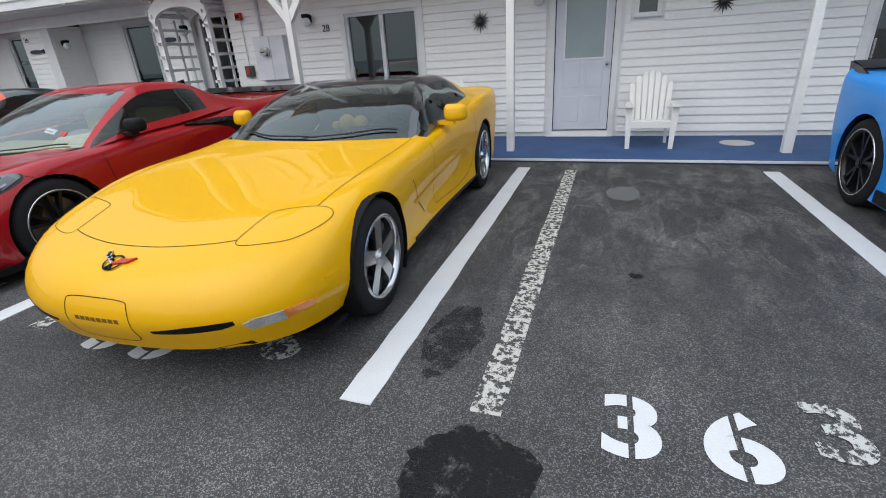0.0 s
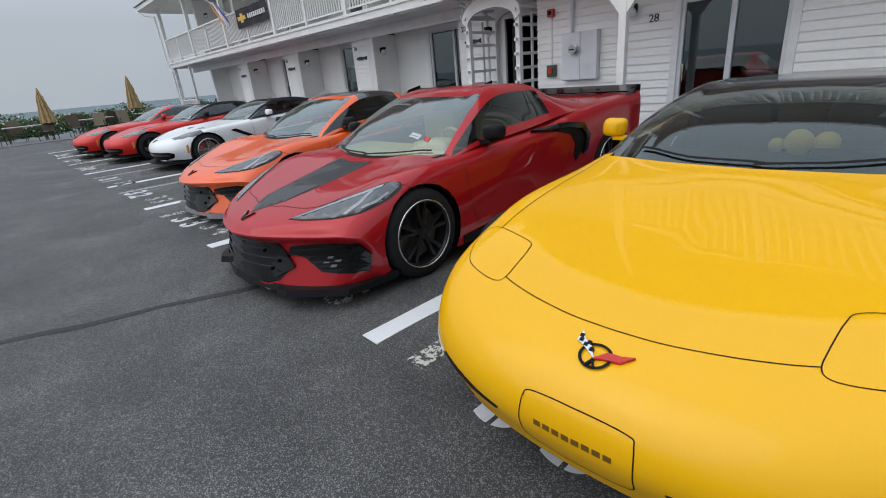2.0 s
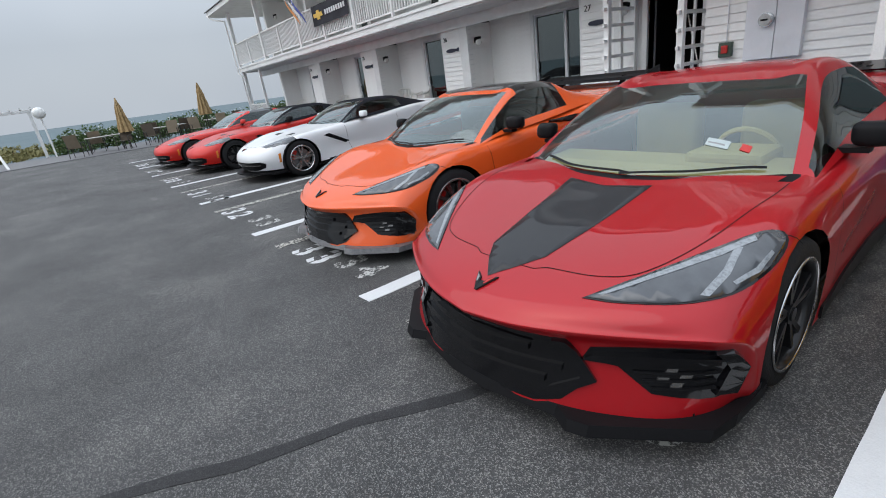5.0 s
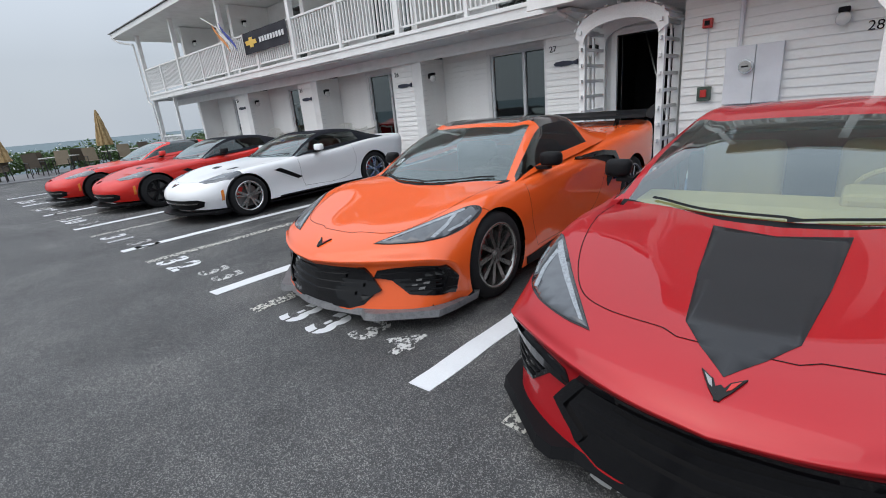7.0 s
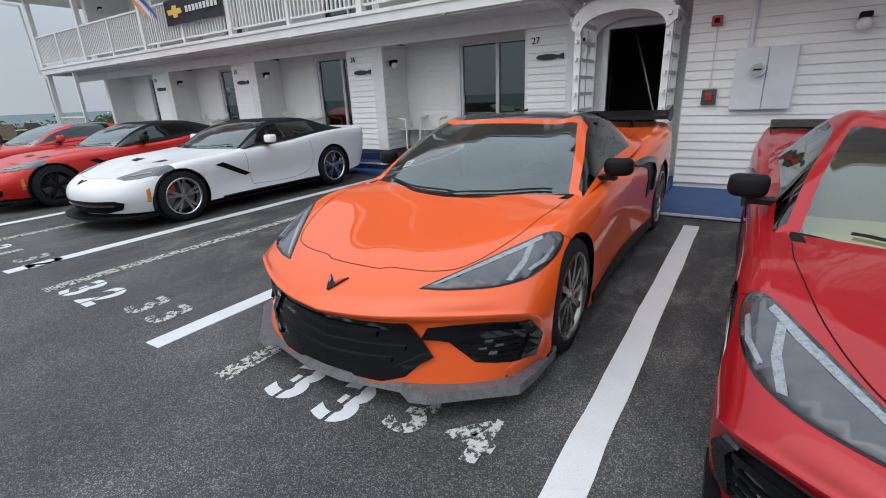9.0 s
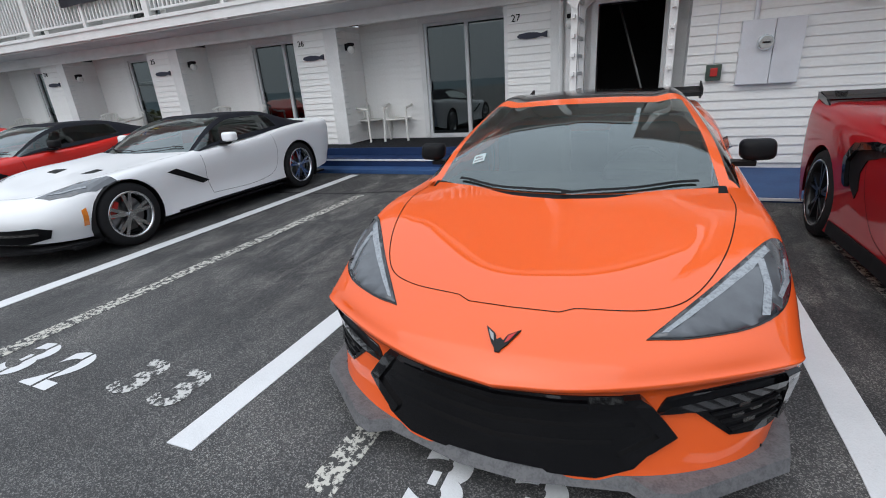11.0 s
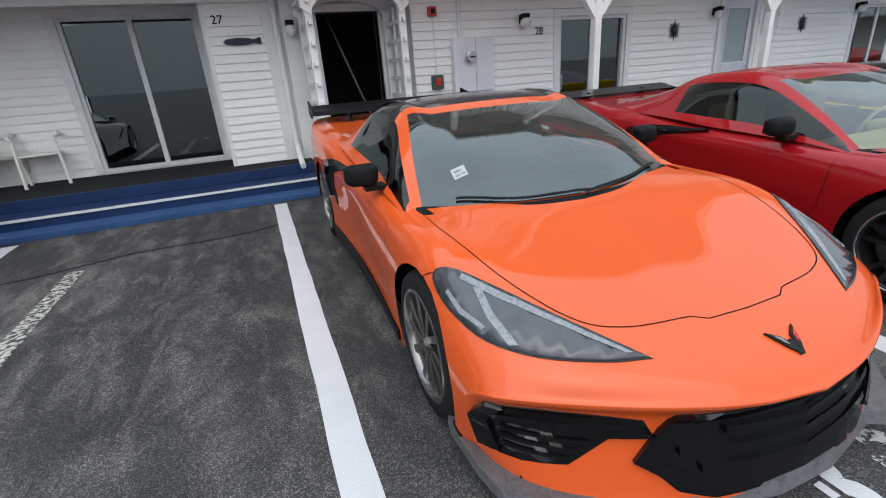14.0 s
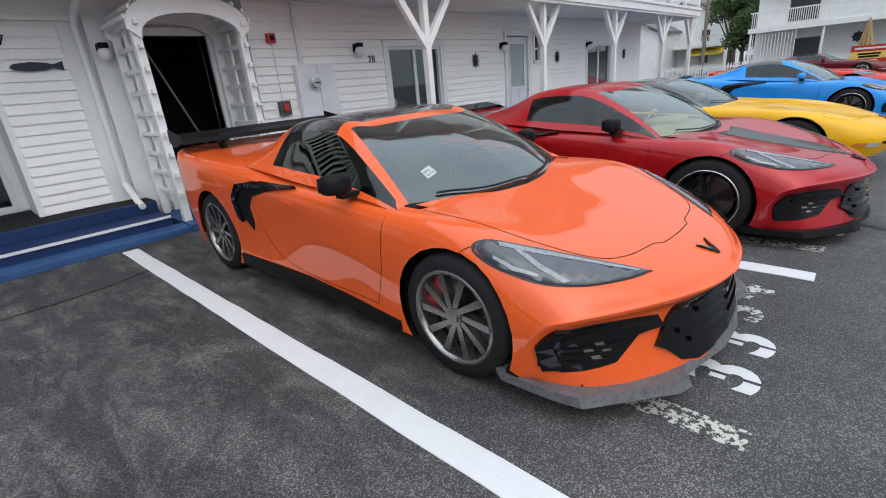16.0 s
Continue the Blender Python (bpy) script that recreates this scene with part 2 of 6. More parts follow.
# near-black: the shade of unlit interiors is put into the wall colour
ROOM_SHADE = mat("indoor shade wall colour", (0.03, 0.03, 0.032), 0.9)
CURTAIN = mat("grey curtain", (0.16, 0.16, 0.165), 0.8, scale=3)


def car_paint(name, base, metal=0.0, dark=None, rough=0.55, coat=0.62):
    return mat(name, base, rough, metal=metal, coat=coat, spec=0.06, dark=dark or tuple(v * 0.93 for v in base), scale=1.5, fine=400, amount=0.8)


YELLOW = car_paint("yellow paint", (0.8, 0.42, 0.0), coat=0.5)
ORANGE = car_paint("orange paint", (0.78, 0.108, 0.018), coat=0.85)
DEEPRED = car_paint("deep red metallic paint", (0.4, 0.008, 0.013), metal=0.4, coat=0.65)
WHITE = car_paint("white paint", (0.8, 0.81, 0.82))
RED = car_paint("red paint", (0.62, 0.022, 0.016))
SKYBLUE = car_paint("bright blue paint", (0.015, 0.28, 0.8))
MAROON = car_paint("maroon paint", (0.12, 0.006, 0.012))


# ---- mesh helpers ----
def link(name, bm, material, parent=None, smooth=False, label=""):
    me = bpy.data.meshes.new(name)
    bm.normal_update()
    bm.to_mesh(me)
    bm.free()
    me.materials.append(material)
    if smooth:
        me.polygons.foreach_set("use_smooth", [True] * len(me.polygons))
    ob = new(name, me)
    if parent is not None:
        ob.parent = parent
    if label:
        ob["label"] = label
    return ob


def part(name, bm, material, parent, label="", smooth=False):
    return link(name, bm, material, parent, smooth, label)


def thing(name, label, category, group="", at=(0, 0, 0), rz=0.0, rx=0.0):
    ob = new(name)
    ob.matrix_world = pose(*at, rx, 0, rz)
    return tagged(ob, label, category, group)


def box(bm, x0, x1, y0, y1, z0, z1, bevel=0.0, m=None):
    r = bmesh.ops.create_cube(bm, size=1.0)
    vs = r["verts"]
    bmesh.ops.scale(bm, vec=(abs(x1 - x0), abs(y1 - y0), abs(z1 - z0)), verts=vs)
    bmesh.ops.translate(bm, vec=((x0 + x1) / 2, (y0 + y1) / 2, (z0 + z1) / 2), verts=vs)
    if bevel:
        es = list({e for v in vs for e in v.link_edges})
        vs = [v for v in bmesh.ops.bevel(bm, geom=es, offset=bevel, segments=2, affect="EDGES", profile=0.5)["verts"]]
    if m is not None:
        bmesh.ops.transform(bm, matrix=m, verts=list(vs))
    return bm


def boxm(x0, x1, y0, y1, z0, z1, bevel=0.0, m=None):
    return box(bmesh.new(), x0, x1, y0, y1, z0, z1, bevel, m)


def rod(bm, a, b, r, sides=10, r2=None):
    a, b = Vector(a), Vector(b)
    d = b - a
    m = Matrix.Translation((a + b) / 2) @ d.to_track_quat("Z", "Y").to_matrix().to_4x4()
    bmesh.ops.create_cone(bm, cap_ends=True, segments=sides, radius1=r, radius2=r if r2 is None else r2, depth=d.length, matrix=m)
    return bm


def tube(bm, pts, r, sides=8):
    for p, q in zip(pts, pts[1:]):
        rod(bm, p, q, r, sides)
    return bm


def prism(bm, pts, axis, lo, hi):
    """A closed outline of pairs, pushed from lo to hi along an axis."""
    def at(p, d):
        return {"x": (d, p[0], p[1]), "y": (p[0], d, p[1]), "z": (p[0], p[1], d)}[axis]
    a = [bm.verts.new(at(p, lo)) for p in pts]
    b = [bm.verts.new(at(p, hi)) for p in pts]
    bm.faces.new(a)
    bm.faces.new(b[::-1])
    for i in range(len(pts)):
        j = (i + 1) % len(pts)
        bm.faces.new((a[i], b[i], b[j], a[j]))
    bmesh.ops.recalc_face_normals(bm, faces=bm.faces)
    return bm


def lathe(bm, prof, axis_x=True, steps=36, centre=(0, 0, 0)):
    """Profile of (radius, offset) turned round the x axis."""
    rings = []
    for i in range(steps):
        a = 2 * math.pi * i / steps
        rings.append([bm.verts.new((centre[0] + o, centre[1] + r * math.cos(a), centre[2] + r * math.sin(a))) for r, o in prof])
    for i in range(steps):
        j = (i + 1) % steps
        for k in range(len(prof) - 1):
            bm.faces.new((rings[i][k], rings[j][k], rings[j][k + 1], rings[i][k + 1]))
    bmesh.ops.recalc_face_normals(bm, faces=bm.faces)
    return bm


def text_mesh(body, size, bold=0.0):
    cu = bpy.data.curves.new("words", "FONT")
    cu.offset = bold
    cu.body, cu.size, cu.align_x, cu.align_y = body, size, "CENTER", "CENTER"
    ob = new("words", cu)
    me = bpy.data.meshes.new_from_object(ob.evaluated_get(bpy.context.evaluated_depsgraph_get()))
    bm = bmesh.new()
    bm.from_mesh(me)
    bpy.data.objects.remove(ob)
    bpy.data.curves.remove(cu)
    bpy.data.meshes.remove(me)
    return bm


# ---- ground and setting ----
def grid_sheet(name, x0, x1, y0, y1, nx, ny, material, height):
    bm = bmesh.new()
    rows = [[bm.verts.new((x0 + (x1 - x0) * i / nx, y0 + (y1 - y0) * j / ny, 0)) for i in range(nx + 1)] for j in range(ny + 1)]
    for row in rows:
        for v in row:
            v.co.z = height(v.co.x, v.co.y)
    for j in range(ny):
        for i in range(nx):
            bm.faces.new((rows[j][i], rows[j][i + 1], rows[j + 1][i + 1], rows[j + 1][i]))
    return link(name, bm, material, smooth=True)


tagged(grid_sheet("ground", -36, 1500, -900, 900, 12, 12, ASPHALT, lambda x, y: 0.0), "dark grey asphalt parking lot with pale aggregate", "ground", kind="structure")
WATER = mat("grey sea water", (0.15, 0.19, 0.205), 0.85, dark=(0.125, 0.165, 0.18), scale=0.01, fine=0.3, bump=0.4, bump_scale=0.6, spec=0.05)
tagged(link("water", boxm(-4500, -60, -4000, 4000, -5.2, -5.0), WATER), "grey-green sea under an overcast sky", "sea", kind="structure")
SAND = mat("pale beach sand", (0.42, 0.37, 0.28), 0.9, scale=0.6, bump=0.4)
bm = bmesh.new()
prism(bm, [(-36, -0.02), (-36, -6), (-75, -6), (-75, -5.0), (-48, -1.2), (-40, -0.3)], "y", -900, 900)
tagged(link("beach", bm, SAND), "pale sandy beach sloping down to the sea", "beach", kind="structure")


def stripe(name, x0, x1, y0, y1, material, label, z=0.004, skew=0.0):
    """A painted bar, with its ends slightly uneven."""
    bm = bmesh.new()
    n = 24
    left, right = [], []
    for i in range(n + 1):
        y = y0 + (y1 - y0) * i / n
        left.append((x0 + skew * i / n + random.uniform(-0.004, 0.004), y + random.uniform(-0.004, 0.004)))
        right.append((x1 + skew * i / n + random.uniform(-0.004, 0.004), y + random.uniform(-0.004, 0.004)))
    prism(bm, left + right[::-1], "z", 0.0, z)
    return tagged(link(name, bm, material), label, "parking line", "parking lines")


LINES = [1.52, -1.085, -3.645, -6.364, -8.965, -11.73, -14.4, -17.1, -19.8, -22.5]
OLD_LINES = [0, -0.46, -3.18, -5.7, -8.16, -10.72, -13.3, -15.9, -18.5, -21.1]
for i, x in enumerate(LINES):
    stripe("parking_line", x, x + 0.15, 1.40 if i < 2 else 1.47, 5.72 if i < 4 else 7.05, LINE, "fresh white painted parking bay line")
    ox = OLD_LINES[i]
    if i:
        stripe("old_parking_line", ox - 0.065, ox + 0.065, 1.48, 5.62 if i < 4 else 5.75, OLDLINE, "flaking old parking line worn down to asphalt", z=0.003, skew=0.02)


def digits(text, x, y, size, material, label, rz=0.0, stencil=True):
    bm = text_mesh(text, 1.0, 0.03)
    for v in bm.verts:
        v.co.x *= size * 1.12
        v.co.y *= size
    bmesh.ops.translate(bm, vec=(0, 0, 0.004), verts=bm.verts)
    if stencil:
        xs = [v.co.x for v in bm.verts]
        mid = (min(xs) + max(xs)) / 2
        for d in (-0.011, 0.011):
            bmesh.ops.bisect_plane(bm, geom=bm.verts[:] + bm.edges[:] + bm.faces[:], plane_co=(mid + d, 0, 0), plane_no=(1, 0, 0))
        bmesh.ops.delete(bm, geom=[f for f in bm.faces if abs(f.calc_center_median().x - mid) < 0.0105], context="FACES")
    bmesh.ops.remove_doubles(bm, verts=bm.verts, dist=0.0005)
    for f in bm.faces:
        if f.normal.z < 0:
            f.normal_flip()
    ob = thing("painted_number", label, "painted number", "bay numbers", (x, y, 0), rz)
    left = set(bm.faces)
    while left:
        stack, island = [left.pop()], []
        while stack:
            f = stack.pop()
            island.append(f)
            for e in f.edges:
                for g in e.link_faces:
                    if g in left:
                        left.remove(g)
                        stack.append(g)
        piece = bmesh.new()
        seen = {}
        for f in island:
            for v in f.verts:
                if v not in seen:
                    seen[v] = piece.verts.new(v.co)
            piece.faces.new([seen[v] for v in f.verts])
        part("stroke", piece, material, ob)
    bm.free()
    return ob


for n, x in ((36, 0.09), (35, -2.6), (34, -5.2), (33, -7.745), (32, -10.45), (31, -12.85), (30, -15.6), (29, -18.2), (28, -20.9)):
    for k, ch in enumerate(str(n)):
        digits(ch, x + 0.355 * k, 1.545 if n > 33 else 1.66, 0.44, LINE, "white stencilled bay number digit on asphalt")
    for k, ch in enumerate(str(n + 1)):
        digits(ch, x + (0.70 if n > 32 else 0.88) + 0.32 * k, 1.70 if n > 33 else 1.76, 0.4, OLDDIGIT, "worn old bay number digit on asphalt", stencil=False)


def blot(name, x, y, rx, ry, material, label, seed):
    rnd = random.Random(seed)
    pts = []
    for i in range(56):
        a = 2 * math.pi * i / 56
        k = 1 + 0.22 * noise.noise((math.cos(a) * 1.6 + seed, math.sin(a) * 1.6, seed)) + 0.12 * noise.noise((math.cos(a) * 6, math.sin(a) * 6, seed)) + rnd.uniform(-0.03, 0.03)
        pts.append((x + rx * k * math.cos(a), y + ry * k * math.sin(a)))
    bm = bmesh.new()
    bm.faces.new([bm.verts.new((px, py, 0.0035)) for px, py in pts])
    return tagged(link(name, bm, material), label, "stain", kind="stuff")


blot("oil_stain", -0.44, 1.16, 0.24, 0.24, OIL, "wet black oil stain on the asphalt", 3)
blot("oil_stain", -0.75, 1.97, 0.14, 0.3, OLDOIL, "faint dark oil stain on the asphalt", 5)
blot("oil_stain", 2.0, 3.4, 0.12, 0.2, OIL, "wet black oil stain on the asphalt", 8)
blot("oil_stain", 0.16, 2.88, 0.04, 0.04, OIL, "small black spot on the asphalt", 9)
blot("damp_patch", 0.12, 4.72, 0.15, 0.25, mat("grey cement patch", (0.12, 0.12, 0.12), 0.7), "round grey cement patch in the asphalt", 11)
bm = bmesh.new()
left = [(-4.9 - 0.096 * i + 0.02 * math.sin(i * 1.7), 1.5 - 0.24 * i) for i in range(26)]
prism(bm, left + [(x + 0.075 + 0.014 * math.sin(y * 7), y) for x, y in left[::-1]], "z", 0.0, 0.003)
tagged(link("sealed_crack", bm, PATCH), "black tar-sealed crack across the asphalt", "crack", kind="stuff")
bm = bmesh.new()
left = [(-12.4 + 0.35 * i, 5.62 + 0.06 * math.sin(i * 1.3) + 0.05 * i) for i in range(11)]
prism(bm, left + [(x, y + 0.04 + 0.012 * math.sin(x * 9)) for x, y in left[::-1]], "z", 0.0, 0.003)
tagged(link("sealed_crack", bm, PATCH), "black tar-sealed crack across the asphalt", "crack", kind="stuff")

# ---- walls with lapped siding ----


def board_mesh():
    bm = bmesh.new()
    prism(bm, [(-0.028, 0.0), (-0.026, 0.012), (-0.006, 0.118), (0.0, 0.118), (0.0, 0.0)], "x", 0, 1)
    me = bpy.data.meshes.new("siding_board")
    bm.to_mesh(me)
    bm.free()
    me.materials.append(SIDING)
    return me


BOARD = board_mesh()
PENDING = []


def siding(wall, length, z0, z1, openings, place):
    """Lapped boards on a wall whose face runs along x from 0 to length; place brings them to the world. Openings: (x0, x1, z0, z1)."""
    PENDING.append((wall, length, z0, z1, openings, place))


def lay_siding():
    for wall, length, z0, z1, openings, place in PENDING:
        z = z0
        while z < z1 - 0.03:
            cuts = sorted((a, b) for a, b, c, d in openings if c < z + 0.09 and d > z + 0.02)
            x, runs = 0.0, []
            for a, b in cuts:
                if a - x > 0.02:
                    runs.append((x, a))
                x = max(x, b)
            if length - x > 0.02:
                runs.append((x, length))
            tall = min(1.0, (z1 - z) / 0.118)
            for a, b in runs:
                ob = new("board", BOARD)
                ob.parent = wall
                ob.matrix_world = place @ pose(a, random.uniform(-0.0015, 0.0015), z) @ Matrix.Diagonal((b - a, 1, tall, 1))
            z += 0.114


def wall_block(name, x0, x1, y0, y1, z0, z1, openings, label):
    """A wall along x with square openings cut through it."""
    bm = bmesh.new()
    xs = sorted({x0, x1, *[o[0] for o in openings], *[o[1] for o in openings]})
    for a, b in zip(xs, xs[1:]):
        holes = sorted((o[2], o[3]) for o in openings if o[0] <= a + 1e-6 and o[1] >= b - 1e-6)
        z = z0
        for c, d in holes:
            if c - z > 0.01:
                box(bm, a, b, y0, y1, z, c)
            z = d
        if z1 - z > 0.01:
            box(bm, a, b, y0, y1, z, z1)
    return tagged(link(name, bm, TRIM), label, "wall", kind="structure")


WY = 7.69
R_OPEN = [(-4.35, -3.05, 0.14, 2.06), (-0.93, -0.05, 0.13, 2.25), (0.22, 0.45, 1.72, 2.26), (2.9, 4.4, 0.14, 2.06)]
wall_r = wall_block("wall_right_wing", -6.75, 6.6, WY, WY + 0.18, 0.0, 2.85, R_OPEN, "white lapped vinyl siding wall of the motel")
siding(wall_r, 13.35, 0.12, 2.78, [(a + 6.75 - 0.1, b + 6.75 + 0.1, c - 0.12 if c > 1 else 0.0, d + 0.1) for a, b, c, d in R_OPEN], pose(-6.75, WY, 0))


def casing(parent, x0, x1, z0, z1, y, w=0.1, sill=False):
    part("casing_post", boxm(x0 - w, x0, y - 0.035, y + 0.02, z0, z1, 0.004), TRIM, parent)
    part("casing_post", boxm(x1, x1 + w, y - 0.035, y + 0.02, z0, z1, 0.004), TRIM, parent)
    part("casing_head", boxm(x0 - w, x1 + w, y - 0.04, y + 0.02, z1, z1 + w, 0.004), TRIM, parent)
    if sill:
        part("sill", boxm(x0 - w, x1 + w, y - 0.06, y + 0.02, z0 - w, z0, 0.004), TRIM, parent)


def slider(name, x0, x1, z0, z1, y, label, curtain=0.45):
    """A sliding glass door: casing, frame, two panes, a handle, and the dark room behind."""
    g = tagged(new(name), label, "sliding door", kind="structure")
    casing(g, x0, x1, z0, z1, y)
    f = 0.05
    fr = bmesh.new()
    box(fr, x0, x0 + f, y, y + 0.1, z0, z1)
    box(fr, x1 - f, x1, y, y + 0.1, z0, z1)
    box(fr, x0 + f, x1 - f, y, y + 0.1, z1 - f, z1)
    box(fr, x0 + f, x1 - f, y - 0.02, y + 0.1, z0, z0 + 0.06)
    part("frame", fr, ALU, g)
    mid = (x0 + x1) / 2
    part("meeting_stile", boxm(mid - 0.035, mid + 0.035, y + 0.015, y + 0.075, z0 + 0.06, z1 - f, 0.004), ALU, g)
    part("pane", boxm(x0 + f, mid - 0.03, y + 0.04, y + 0.046, z0 + 0.06, z1 - f), PANE, g)
    part("pane", boxm(mid + 0.03, x1 - f, y + 0.06, y + 0.066, z0 + 0.06, z1 - f), PANE, g)
    part("handle", boxm(x0 + 0.06, x0 + 0.085, y - 0.01, y + 0.02, z0 + 0.85, z0 + 1.08, 0.006), CHROME, g)
    bm = bmesh.new()
    n = 40
    xa, xb = mid + 0.05, x1 - 0.1
    pts = [(xa + (xb - xa) * i / n, y + 0.25 + 0.03 * math.sin(i * 1.9)) for i in range(n + 1)]
    prism(bm, pts + [(p[0], p[1] + 0.01) for p in pts[::-1]], "z", z0 + 0.03, z1 - 0.06)
    part("curtain", bm, CURTAIN, g, "grey curtain drawn half across", smooth=True)
    return g


# floor, ceiling and walls all near-black, standing in for indoor shade
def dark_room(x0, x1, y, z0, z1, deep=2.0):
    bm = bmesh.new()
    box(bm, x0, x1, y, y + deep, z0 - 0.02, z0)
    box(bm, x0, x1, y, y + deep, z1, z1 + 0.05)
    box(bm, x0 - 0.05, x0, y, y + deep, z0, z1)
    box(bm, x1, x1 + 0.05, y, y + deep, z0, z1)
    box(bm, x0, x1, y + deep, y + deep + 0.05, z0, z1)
    return tagged(link("room_walls", bm, ROOM_SHADE), "room behind a window, its shade painted as near-black walls", "room", kind="structure")


slider("door_28", -4.35, -3.05, 0.14, 2.06, WY, "white framed sliding glass door of a motel room")
slider("door_30", 2.9, 4.4, 0.14, 2.06, WY, "white framed sliding glass door of a motel room")
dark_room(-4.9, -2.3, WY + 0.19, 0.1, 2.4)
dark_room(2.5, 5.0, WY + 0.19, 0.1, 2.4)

# panelled entrance door with a frosted upper light
d29 = tagged(new("door_29"), "pale grey panelled door with frosted glass upper light", "door", kind="structure")
casing(d29, -0.8, 0.02, 0.22, 2.4, WY, 0.085)
bm = bmesh.new()
box(bm, -0.79, -0.65, WY + 0.01, WY + 0.055, 0.3, 2.38)
box(bm, -0.1, 0.01, WY + 0.01, WY + 0.055, 0.3, 2.38)
box(bm, -0.65, -0.1, WY + 0.01, WY + 0.055, 0.3, 1.33)
box(bm, -0.65, -0.1, WY + 0.01, WY + 0.055, 2.24, 2.38)
part("leaf", bm, DOORPAINT, d29)
for zz in (0.42, 0.92):
    for xx in (-0.66, -0.34):
        bm = bmesh.new()
        box(bm, xx, xx + 0.24, WY + 0.002, WY + 0.012, zz, zz + 0.38, 0.004)
        part("panel", bm, DOORPAINT, d29)
FROST = mat("frosted door glass", (0.36, 0.42, 0.42), 0.18, dark=(0.3, 0.36, 0.36), scale=2)
part("pane", boxm(-0.65, -0.1, WY + 0.025, WY + 0.035, 1.33, 2.24), FROST, d29, "frosted glass")
bm = bmesh.new()
box(bm, -0.67, -0.645, WY, WY + 0.015, 1.31, 2.26)
box(bm, -0.105, -0.08, WY, WY + 0.015, 1.31, 2.26)
box(bm, -0.645, -0.105, WY, WY + 0.015, 1.31, 1.335)
box(bm, -0.645, -0.105, WY, WY + 0.015, 2.235, 2.26)
part("glazing_bead", bm, TRIM, d29)
bm = bmesh.new()
bmesh.ops.create_uvsphere(bm, u_segments=16, v_segments=10, radius=0.03, matrix=Matrix.Translation((-0.045, WY - 0.05, 1.24)))
rod(bm, (-0.045, WY - 0.04, 1.24), (-0.045, WY + 0.012, 1.24), 0.012)
part("knob", bm, CHROME, d29, "round metal knob", smooth=True)
part("threshold", boxm(-0.885, 0.105, WY - 0.05, WY + 0.02, 0.12, 0.22, 0.005), TRIM, d29)

win = tagged(new("window_1"), "small white framed window", "window", kind="structure")
casing(win, 0.3, 0.53, 1.86, 2.4, WY, 0.06, True)
part("pane", boxm(0.3, 0.53, WY + 0.05, WY + 0.056, 1.86, 2.4), PANE, win)
part("sash_bar", boxm(0.3, 0.53, WY + 0.03, WY + 0.07, 2.1, 2.14), ALU, win)
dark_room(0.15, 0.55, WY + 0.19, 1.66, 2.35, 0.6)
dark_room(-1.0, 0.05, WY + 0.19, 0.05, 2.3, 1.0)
d29.location = (-0.1, 0, -0.15)
win.location = (-0.08, 0, -0.14)

# porch of the right wing
bm = bmesh.new()
box(bm, -6.75, 7.9, 6.06, WY, 0.0, 0.05, 0.004)
tagged(link("porch_floor", bm, BLUE), "low blue painted concrete porch", "porch", kind="structure")
tagged(link("porch_edge", boxm(-6.75, 7.9, 6.035, 6.059, 0.018, 0.044), LINE), "white painted edge line along the porch", "edge line", kind="structure")
tagged(link("porch_kick", boxm(-6.75, 7.9, 6.04, 6.058, 0.0, 0.017), NAVY), "navy painted foot of the porch", "kerb", kind="structure")
tagged(link("ceiling_porch", boxm(-6.75, 7.9, 6.35, WY, 2.66, 2.74), SOFFIT), "white painted porch ceiling boards", "ceiling", kind="structure")


def y_post(x, y, z0, z1):
    """A square porch post whose head is carried by two raking braces."""
    g = thing("porch_post", "white painted wooden porch post with Y braces", "post", "porch posts")
    part("shaft", boxm(x - 0.05, x + 0.05, y - 0.05, y + 0.05, z0, z1, 0.006), TRIM, g)
    for s in (-1, 1):
        bm = bmesh.new()
        prism(bm, [(x + s * 0.03, z1 - 0.78), (x + s * 0.03, z1 - 0.62), (x + s * 0.5, z1), (x + s * 0.62, z1)], "y", y - 0.04, y + 0.04)
        part("brace", bm, TRIM, g)
    return g


for px in (-4.6, -1.33, 1.93, 5.2, 7.7):
    y_post(px, 6.5, 0.05, 2.66)


